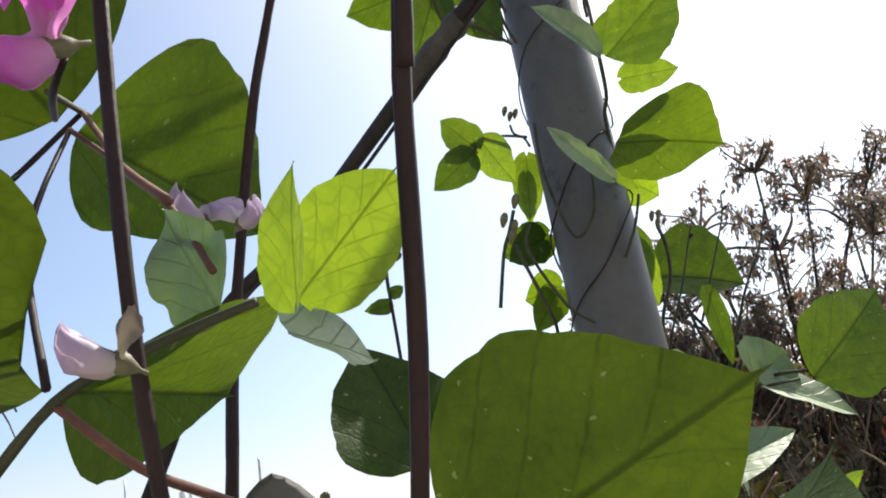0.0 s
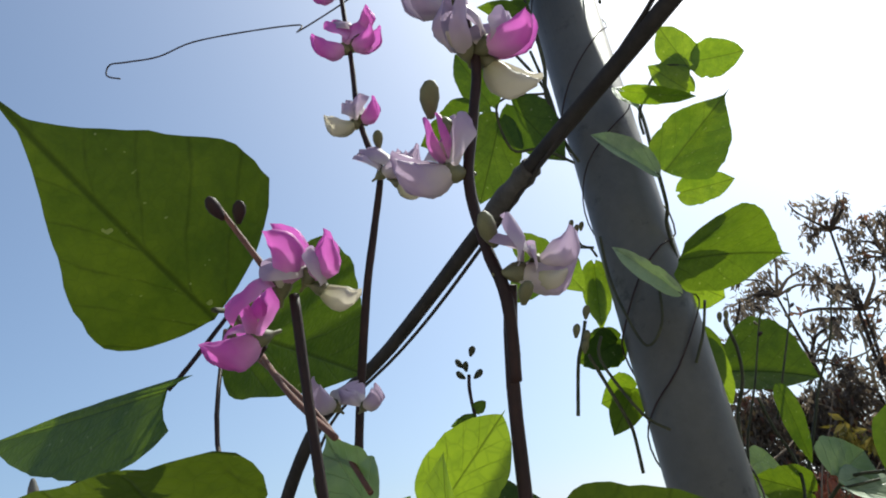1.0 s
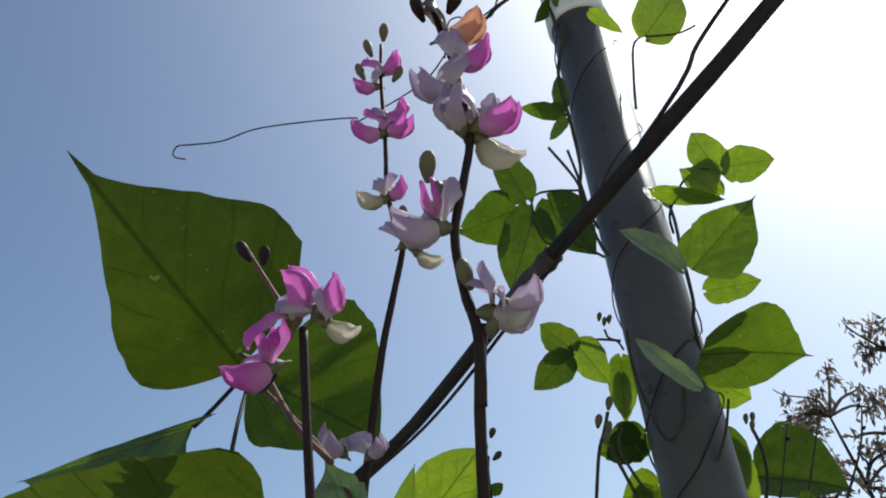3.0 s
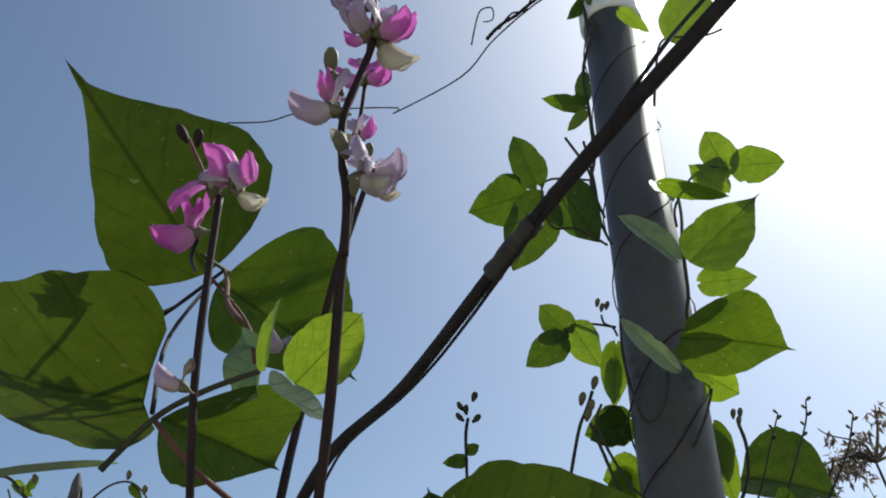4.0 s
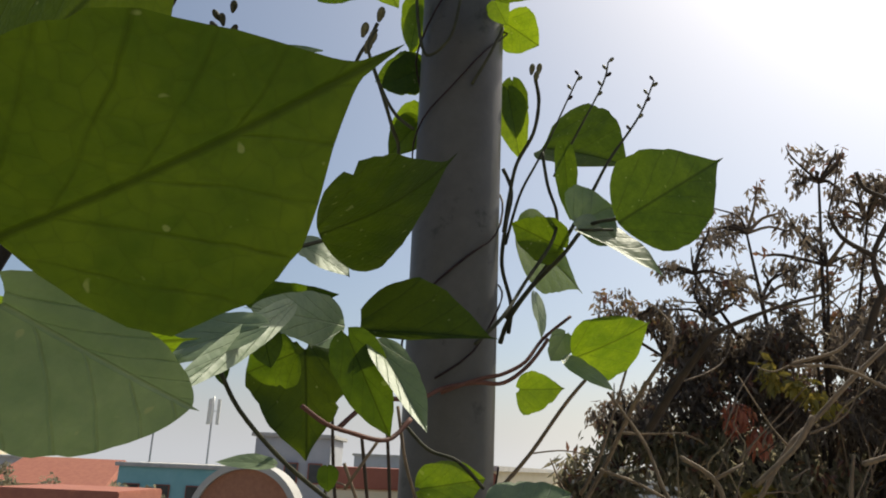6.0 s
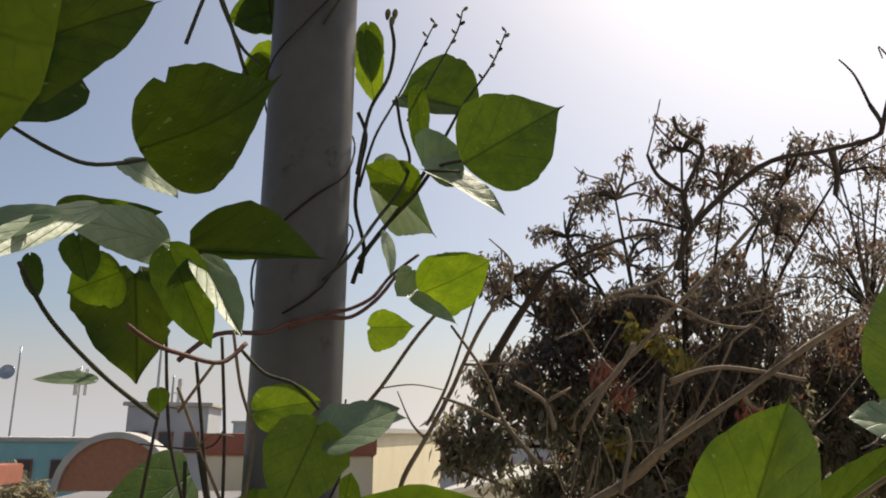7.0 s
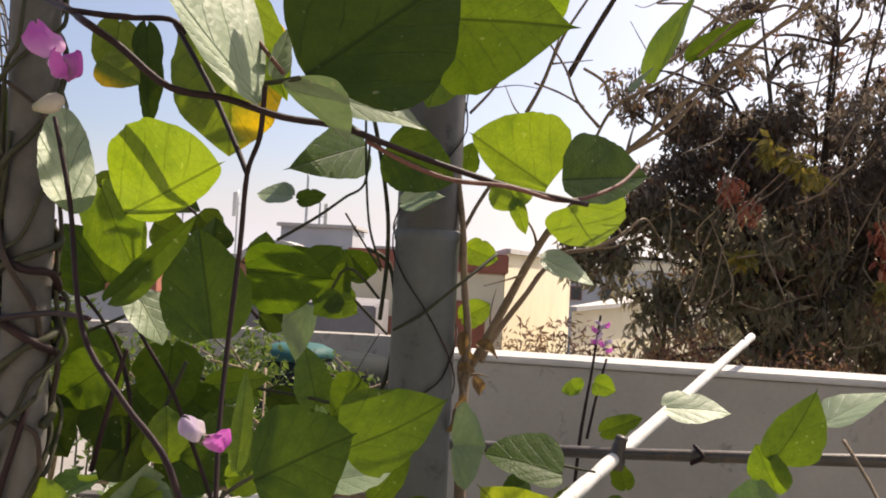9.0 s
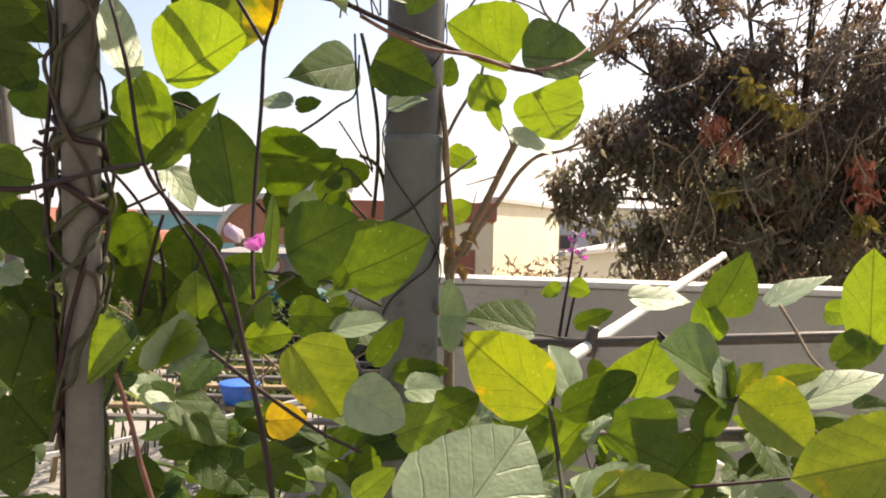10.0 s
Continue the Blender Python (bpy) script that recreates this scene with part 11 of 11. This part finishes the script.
def tree(at, crowns, label, seed, leaves, size, clump, russet=0.25, twigs=0.5, thin_from=2.3):
    """A tapered trunk, limbs that reach into each part of the crown, and clumps of small leaves on their twigs."""
    rnd = random.Random(seed)
    root = empty("tree", at, label, "tree", "trees behind the parapet")
    x, y, z0 = at
    top = max(c[2] for c in crowns)
    h = min(top, 3.0) - z0
    trunk = [(x, y, z0), (x + 0.1, y, z0 + h * 0.25), (x - 0.08, y + 0.1, z0 + h * 0.5), (x + 0.05, y, z0 + h * 0.8)]
    tube("trunk", trunk, 0.022 * h, 0.006 * h, M_BARK_DARK, root, sides=10, knobs=0.2)
    spots = []
    for cx, cy, cz, rx, rz, n in crowns:
        s = Vector(trunk[2]).lerp(Vector(trunk[3]), rnd.random())
        hub = Vector((cx, cy, cz - rz * 0.4))
        tube("limb", [s, s.lerp(hub, 0.5) + Vector((0, 0, 0.15 * h * 0.5)), hub], 0.0040 * h, 0.0014 * h, M_BARK_DARK, root, sides=7, per=5, knobs=0.2)
        for i in range(n):
            d = Vector((rnd.gauss(0, 1), rnd.gauss(0, 1), rnd.gauss(0, 1))).normalized() * rnd.uniform(0.35, 1.0)
            e = Vector((cx + d.x * rx, cy + d.y * rx * 0.8, cz + d.z * rz))
            if rnd.random() < (0.9 if n <= 13 else twigs):
                m = hub.lerp(e, 0.5) + Vector((rnd.uniform(-.1, .1), rnd.uniform(-.1, .1), 0.12 * rz))
                tube("limb", [hub, m, e, e + (e - m) * 0.35 + Vector((0, 0, 0.05))], 0.022 * rnd.uniform(0.6, 1.2), 0.005, M_BARK_DARK if rnd.random() < 0.6 else M_BARK, root, sides=5, per=3, knobs=0.2)
            spots.append((e.x, e.y, e.z, clump * rnd.uniform(0.6, 1.3) * (0.62 if n <= 13 else 1)))
    body = [s for s in spots if rnd.random() > russet * 0.5]
    low = [s for s in body if s[2] < thin_from]
    high = [s for s in body if s[2] >= thin_from]
    small_leaves("crown", low, M_FOL_DARK, root, seed, leaves, size, 0.62, 0.34, label="dark hanging foliage")
    if high:
        small_leaves("crown_top", high, M_FOL_TOP, root, seed + 2, int(len(high) * 85), size * 0.72, 0.62, 0.34, label="thin wispy foliage at the top")
    reds = [(s[0], s[1] - 0.1, s[2] + 0.05, s[3] * 0.7) for s in spots if rnd.random() < russet]
    small_leaves("russet_clumps", reds, M_FOL_RED, root, seed + 1, leaves // 5, size * 0.8, 0.5, 0.4, label="russet seed clumps and yellowing leaves")
    return root


tree_a = tree((4.4, 8.6, -6.0), [(4.3, 8.3, 1.8, 1.2, 1.5, 56), (5.3, 8.8, 1.9, 1.5, 1.6, 62), (2.7, 8.1, 2.9, 0.45, 0.4, 9), (3.5, 8.2, 1.6, 0.9, 1.1, 32), (3.4, 8.2, 2.8, 0.75, 0.75, 18), (2.6, 8.2, 1.2, 0.4, 0.7, 9), (2.6, 8.2, 0.8, 0.5, 0.8, 18), (3.0, 8.2, 1.9, 0.6, 0.8, 19), (2.3, 8.3, 3.5, 0.28, 0.25, 4), (3.0, 8.1, 3.55, 0.6, 0.4, 11), (3.6, 8.2, 3.8, 0.75, 0.5, 13), (4.4, 8.3, 4.3, 0.8, 0.6, 13), (2.6, 8.3, 3.1, 0.55, 0.4, 10), (2.8, 8.3, 2.5, 0.5, 0.5, 16), (3.3, 8.3, 3.1, 0.6, 0.35, 17), (5.6, 8.4, 4.3, 0.8, 0.5, 12), (4.2, 8.3, 3.2, 0.9, 0.5, 17), (5.6, 9.2, 1.9, 1.2, 1.0, 40), (5.0, 8.6, 3.2, 1.0, 0.7, 22), (2.1, 8.5, 2.1, 0.55, 0.65, 13), (4.3, 8.3, 0.2, 1.3, 1.2, 60), (5.8, 8.6, 0.4, 1.2, 1.2, 50), (2.0, 8.2, 2.3, 0.28, 0.3, 8), (1.9, 8.2, 1.75, 0.42, 0.42, 18), (2.3, 8.2, 2.15, 0.5, 0.5, 20), (1.55, 8.2, 1.55, 0.25, 0.3, 9), (2.1, 8.2, 3.35, 0.35, 0.3, 9), (2.9, 8.2, 4.0, 0.5, 0.3, 10), (3.5, 8.2, 4.5, 0.5, 0.35, 10), (4.4, 8.3, 5.2, 0.42, 0.4, 12), (4.9, 8.3, 4.8, 0.55, 0.5, 13), (5.8, 8.4, 5.0, 0.7, 0.5, 13), (6.6, 8.5, 5.2, 0.8, 0.6, 13)], "dense dark drooping tree with russet clumps", 3, 15500, 0.130, 0.23)
for k, spot in enumerate([(3.35, 7.5, 2.75, 0.14), (3.6, 7.5, 2.65, 0.12), (3.8, 7.45, 2.5, 0.16), (3.2, 7.6, 1.65, 0.12), (4.6, 7.5, 1.4, 0.1)]):
    small_leaves("yellow_clump", [spot], M_FOL_YELLOW, tree_a, 41 + k, 55, 0.13, 0.6, 0.4, label="yellowing hanging leaves")
for k, spot in enumerate([(3.0, 7.5, 2.35, 0.16), (3.2, 7.5, 2.15, 0.14), (4.5, 7.4, 1.95, 0.16), (4.55, 7.4, 1.7, 0.14), (1.95, 8.3, 2.25, 0.08)]):
    small_leaves("red_clump", [spot], M_FOL_FLAME, tree_a, 61 + k, 70, 0.12, 0.7, 0.36, label="russet hanging leaves")
tree((6.6, 10.4, -6.0), [(6.4, 10.0, 5.0, 1.0, 0.8, 10), (8.2, 10.3, 4.3, 1.4, 1.9, 34), (5.0, 10.0, 0.8, 1.8, 1.8, 60), (4.3, 9.6, 2.1, 1.2, 1.0, 46), (6.2, 9.8, 2.2, 1.3, 1.2, 46)], "tall dark tree with thin hanging leaves and bare twigs", 4, 9000, 0.14, 0.34, 0.12, 0.8)
tree((8.3, 8.4, -6.0), [(7.2, 8.4, 2.2, 1.3, 2.0, 46), (6.6, 8.9, 2.3, 0.9, 1.3, 44), (9.2, 8.6, 2.8, 1.8, 2.4, 60), (8.0, 8.6, 0.6, 2.0, 1.4, 60)], "dense dark tree with yellowing leaves", 9, 13500, 0.14, 0.36)
rnd = random.Random(5)
for k in range(80):
    x, z, y = rnd.uniform(2.3, 6.4), rnd.uniform(0.4, 3.6), rnd.uniform(6.7, 7.5)
    a, l = rnd.uniform(-0.3, 1.9), rnd.uniform(0.25, 0.8)
    p = Vector((x, y, z))
    d = Vector((math.cos(a) * l, rnd.uniform(-0.2, 0.4), math.sin(a) * l))
    m = p + d * 0.5 + Vector((rnd.uniform(-0.08, 0.08), 0, rnd.uniform(-0.08, 0.08)))
    tube("twig", [p, m, p + d, p + d * 1.4 + Vector((rnd.uniform(-0.1, 0.1), 0, 0.08))], rnd.uniform(0.006, 0.013), 0.003, rnd.choice((M_BARK, M_BARK, M_BARK_DARK, M_DRY)), tree_a, sides=5, per=2, knobs=0.25)
bush = empty("bush", (1.9, 6.0, -3), "dry brown bush behind the parapet", "bush")
small_leaves("foliage", [(0.9 + 0.33 * k, 6.0 + 0.1 * (k % 3), 0.72 + 0.10 * math.sin(2 * k) - 0.02 * k, 0.30) for k in range(9)], M_FOL_RED, bush, 21, 3200, 0.065, 0.1, label="dry brown leaves")
for k in range(24):
    x = 0.8 + 0.12 * k
    tube("stem", [(x, 6.0, -1.0), (x + 0.05 * math.sin(k), 6.0, 0.3), (x + 0.16 * math.sin(3 * k), 6.0 + 0.1 * math.cos(k), 0.75 + 0.18 * math.sin(5 * k))], 0.012, 0.003, M_BARK_DARK, bush, sides=5, per=3)
hedge = empty("weeds", (-1.0, 3.2, 0), "tangled pale green weeds on a heap of sticks", "weeds")
rnd = random.Random(77)
spots = []
for k in range(62):
    x, y = rnd.uniform(-3.2, -0.15), rnd.uniform(2.75, 4.4)
    z = 0.35 + 0.20 * (y - 2.4) + rnd.uniform(0, 0.22) + 0.10 * max(0, -x - 0.8) - (0.16 if x > -0.75 else 0)
    spots.append((x, y, z, rnd.uniform(0.10, 0.20)))
    tube("stem", [(x, y, 0.0), (x + 0.03, y, z * 0.6), (x + rnd.uniform(-0.1, 0.1), y, z + 0.1)], 0.006, 0.003, M_STEM_GREEN, hedge, sides=5, per=3)
small_leaves("foliage", spots, M_FOL_BUSH, hedge, 31, 6500, 0.055, 0.2, 0.45, label="small pale green leaves")
heap = empty("brush_heap", (-0.9, 3.0, 0), "heap of dry sticks, canes and prunings", "brushwood")
for k in range(120):
    x, y = rnd.uniform(-2.6, 0.05), rnd.uniform(2.55, 4.2)
    z = 0.42 + 0.18 * (y - 2.4) + rnd.uniform(-0.1, 0.25)
    a, l = rnd.uniform(-1.5, 1.5), rnd.uniform(0.08, 0.34)
    d = Vector((math.cos(a) * l, math.sin(a) * l, rnd.uniform(-0.2, 0.2)))
    p = Vector((x, y, z))
    tube("stick", [p - d, p + Vector((0, 0, rnd.uniform(-0.03, 0.05))), p + d], rnd.uniform(0.003, 0.009), 0.003, rnd.choice((M_DRY, M_DRY, M_WHITE_PIPE, M_BARK, M_BARK_DARK)), heap, sides=5, per=3, knobs=0.2)
for k in range(4):
    x = -2.2 + 0.6 * k
    tube("stake", [(x, 3.3, 0.0), (x + 0.05, 3.35, 0.5), (x + 0.08, 3.35, 0.75)], 0.014, 0.010, M_DRY, heap, sides=6, per=3)


for fx, fy, fw, fh, sd in ((-22, 44, 3.6, 0.9, 1), (-15.5, 40, 2.4, 0.7, 2), (-30, 50, 4.0, 1.3, 3), (-11.2, 33, 1.2, 0.2, 4)):
    far = empty("tree", (fx, fy, -9), "dark round tree among the far roofs", "tree", "far trees")
    tube("trunk", [(fx, fy, -9), (fx + 0.2, fy, -5), (fx, fy, fh - 2.0)], 0.3, 0.12, M_BARK_DARK, far, sides=7, per=3)
    g = random.Random(sd)
    small_leaves("crown", [(fx + g.uniform(-1, 1) * fw * 0.8, fy + g.uniform(-1, 1), fh - 1.6 + g.uniform(-1.2, 0.9), 0.55) for _ in range(26)], M_FOL_DARK, far, 90 + sd, 2600, 0.28, 0.4, 0.45, label="dark green foliage")


# ---------- buildings ----------
def window(parent, x, y, z, w, h, label="dark window with a red frame"):
    fr = part("window", box_bm((x - w / 2, y - 0.06, z - h / 2), (x + w / 2, y + 0.05, z + h / 2), 0.01), M_RED, parent, label)
    part("pane", box_bm((x - w / 2 + 0.06, y - 0.075, z - h / 2 + 0.06), (x + w / 2 - 0.06, y - 0.064, z + h / 2 - 0.06)), M_DARKGLASS, fr)


house = empty("house", (1.0, 19, -9), "beige painted house with red-brown bands", "house", "town buildings")
part("wall", box_bm((-2.24, 18.0, -9), (1.42, 22, 1.22), 0.03), M_BEIGE, house)
part("roof_band", box_bm((-2.34, 17.9, 1.224), (1.50, 22.1, 1.68), 0.03), M_RED, house, "red-brown parapet band")
part("red_panel", box_bm((-2.1, 17.94, -1.2), (-0.9, 17.99, 0.1), 0.01), M_RED, house, "red-brown painted panel")
part("red_panel", box_bm((0.2, 17.94, -1.2), (1.0, 17.99, 0.55), 0.01), M_RED, house, "red-brown painted panel")
part("side_wall", prism_bm([(1.45, 18.3), (5.1, 32.5), (1.45, 32.5)], -9, 1.72), M_BEIGE, house, "sunlit cream side wall")
part("roof_slab", prism_bm([(1.43, 18.22), (1.55, 18.18), (5.28, 32.6), (1.43, 32.6)], 1.724, 1.84), M_COPING, house)
for k in range(3):
    window(house, -1.6 + 0.95 * k, 17.94, -2.2, 0.5, 0.9)
low = empty("house", (4.5, 24, -9), "low cream house with a flat roof", "house", "town buildings")
part("wall", prism_bm([(2.75, 16.0), (9.2, 28.0), (7.2, 28.0)], -9, 0.55), M_BEIGE, low, "sunlit cream wall")
part("roof_slab", prism_bm([(2.66, 15.80), (2.82, 15.80), (9.45, 28.1), (7.1, 28.1)], 0.554, 0.65), M_COPING, low)
gable = empty("house", (-3.1, 15, -9), "brown house with a white-rimmed arched gable and medallion", "house", "town buildings")
part("wall", box_bm((-4.4, 14.2, -9), (-1.2, 17, 0.55), 0.03), M_DULLWALL, gable, "grey plastered wall")


def disc(cx, y0, y1, cz, r0, r1, a0, a1, n, material, parent, name, label):
    """A flat ring or half ring standing upright, between two radii."""
    vs, fs = [], []
    for k in range(n + 1):
        a = radians(a0 + (a1 - a0) * k / n)
        for r in (r0, r1):
            for y in (y0, y1):
                vs.append((cx + r * math.cos(a), y, cz + r * math.sin(a)))
    for k in range(n):
        a, b = 4 * k, 4 * k + 4
        fs += [(a, a + 2, b + 2, b), (a + 1, b + 1, b + 3, a + 3), (a + 2, a + 3, b + 3, b + 2), (a, b, b + 1, a + 1)]
    return mesh_ob(name, vs, fs, material, parent, label, smooth=False)


disc(-3.09, 14.0, 14.6, 0.75, 0.02, 0.84, 0, 180, 28, M_CLAY, gable, "gable", "rounded brown gable")
disc(-3.09, 13.92, 14.68, 0.75, 0.845, 0.95, 0, 180, 28, M_COPING, gable, "rim", "white rim of the gable")
disc(-2.95, 13.95, 13.99, 0.36, 0.02, 0.20, 0, 360, 28, M_COPING, gable, "medallion", "pale round medallion")
disc(-2.95, 13.93, 13.945, 0.36, 0.15, 0.205, 0, 360, 28, M_RED, gable, "medallion_ring", "darker ring")
tank = empty("tank", (-0.63, 5.45, 0), "black plastic water tank with a teal lid", "tank")
put_mesh("body", lathe_data([(0.5, 0.0), (0.5, 0.2), (0.515, 0.22), (0.515, 0.26), (0.5, 0.28), (0.5, 0.62), (0.44, 0.70)], 32), M_BLACKTANK, tank, Matrix.Translation((-0.63, 5.45, 0)))
put_mesh("lid", lathe_data([(0.25, 0.702), (0.26, 0.71), (0.26, 0.76), (0.18, 0.80), (0.02, 0.81)], 32), M_LID, tank, Matrix.Translation((-0.82, 5.3, 0)), "teal lid")
teal = empty("house", (-14, 52, -9), "long teal painted building with a white roof edge", "house", "town buildings")
part("wall", box_bm((-19.8, 50, -9), (-8.3, 58, 1.05), 0.03), M_TEAL, teal)
part("roof_slab", box_bm((-20.0, 49.8, 1.054), (-8.1, 58.2, 1.3), 0.03), M_COPING, teal)
for k in range(6):
    window(teal, -18.8 + 1.9 * k, 49.94, -0.5, 0.9, 1.1)
grey = empty("house", (-7.5, 41, -9), "grey block with a flat roof", "house", "town buildings")
part("wall", box_bm((-9.1, 40, -9), (-5.3, 45, 2.9), 0.03), M_GREYWALL, grey)
part("roof_slab", box_bm((-9.3, 39.8, 2.904), (-5.1, 45.2, 3.1), 0.03), M_COPING, grey)
for k in range(3):
    window(grey, -8.4 + 1.2 * k, 39.94, 1.2, 0.7, 1.0)
red = empty("house", (-29, 60, -9), "house with a red pitched roof", "house", "town buildings")
part("wall", box_bm((-33, 60, -9), (-25, 68, -0.6), 0.03), M_BEIGE, red)
mesh_ob("roof", [(-33.6, 59.4, -0.6), (-24.4, 59.4, -0.6), (-24.4, 68.6, -0.6), (-33.6, 68.6, -0.6), (-33.0, 64, 1.3), (-25.0, 64, 1.3)], [(0, 1, 5, 4), (2, 3, 4, 5), (1, 2, 5), (3, 0, 4), (3, 2, 1, 0)], M_TILE_RED, red, "red tiled roof", smooth=False)
shed = empty("house", (-13.5, 30, -9), "house with a low red roof", "house", "town buildings")
part("wall", box_bm((-16, 30, -9), (-11.8, 34, -0.35), 0.03), M_GREYWALL, shed)
part("roof", box_bm((-16.3, 29.7, -0.346), (-11.5, 34.3, 0.42), 0.05), M_TILE_RED, shed, "red roof")
for bx, by, bw, bh, m in ((-42, 75, 9, 1.0, M_GREYWALL), (-60, 90, 14, 2.2, M_BEIGE), (12, 60, 12, 1.2, M_GREYWALL), (26, 80, 16, 2.4, M_BEIGE), (-2, 85, 14, 2.6, M_GREYWALL), (48, 70, 14, 1.6, M_BEIGE)):
    far = empty("house", (bx, by, -9), "plain flat-roofed house in the distance", "house", "town buildings")
    part("wall", box_bm((bx - bw / 2, by, -9), (bx + bw / 2, by + 8, bh), 0.04), m, far)
    part("roof_slab", box_bm((bx - bw / 2 - 0.2, by - 0.2, bh + 0.004), (bx + bw / 2 + 0.2, by + 8.2, bh + 0.24), 0.03), M_COPING, far)
    for k in range(5):
        window(far, bx - bw * 0.4 + bw * 0.2 * k, by - 0.06, bh - 1.7, 0.9, 1.1)


def mast(x, y, z0, z1, panels, dish, label):
    """A thin steel mast with antenna panels and a dish."""
    root = empty("antenna_mast", (x, y, z0), label, "antenna", "masts")
    tube("pole", [(x, y, z0), (x, y, (z0 + z1) / 2), (x, y, z1)], 0.09, 0.06, M_STEEL, root, sides=8, knobs=0)
    for k in range(panels):
        a = 2.1 * k + 0.4
        px, py = x + 0.42 * math.cos(a), y + 0.42 * math.sin(a)
        part("panel", box_bm((px - 0.12, py - 0.07, z1 - 2.1), (px + 0.12, py + 0.07, z1 - 0.2), 0.02), M_WHITE_ROD, root, "white antenna panel")
        tube("bracket", [(x, y, z1 - 1.1), (px, py, z1 - 1.1)], 0.03, 0.03, M_STEEL, root, sides=6, knobs=0)
    if dish:
        put_mesh("dish", lathe_data([(0.02, 0.0), (0.35, 0.06), (0.55, 0.2), (0.53, 0.21), (0.3, 0.09), (0.02, 0.03)], 20), M_STEEL, root, Matrix.Translation((x - 0.6, y - 0.2, z1 - dish)) @ Matrix.Rotation(radians(75), 4, 'X'), "grey dish")
    return root


mast(-21.6, 60, -9, 7.6, 0, 1.9, "thin mast with a round dish")
mast(-17.3, 60, -9, 6.3, 3, 0, "mast with white antenna panels")
mast(-9.3, 52, 1.2, 5.2, 1, 0, "slim steel mast on a rooftop")
mast(-8.4, 43, 3.05, 6.0, 0, 0, "slim steel mast on a rooftop")
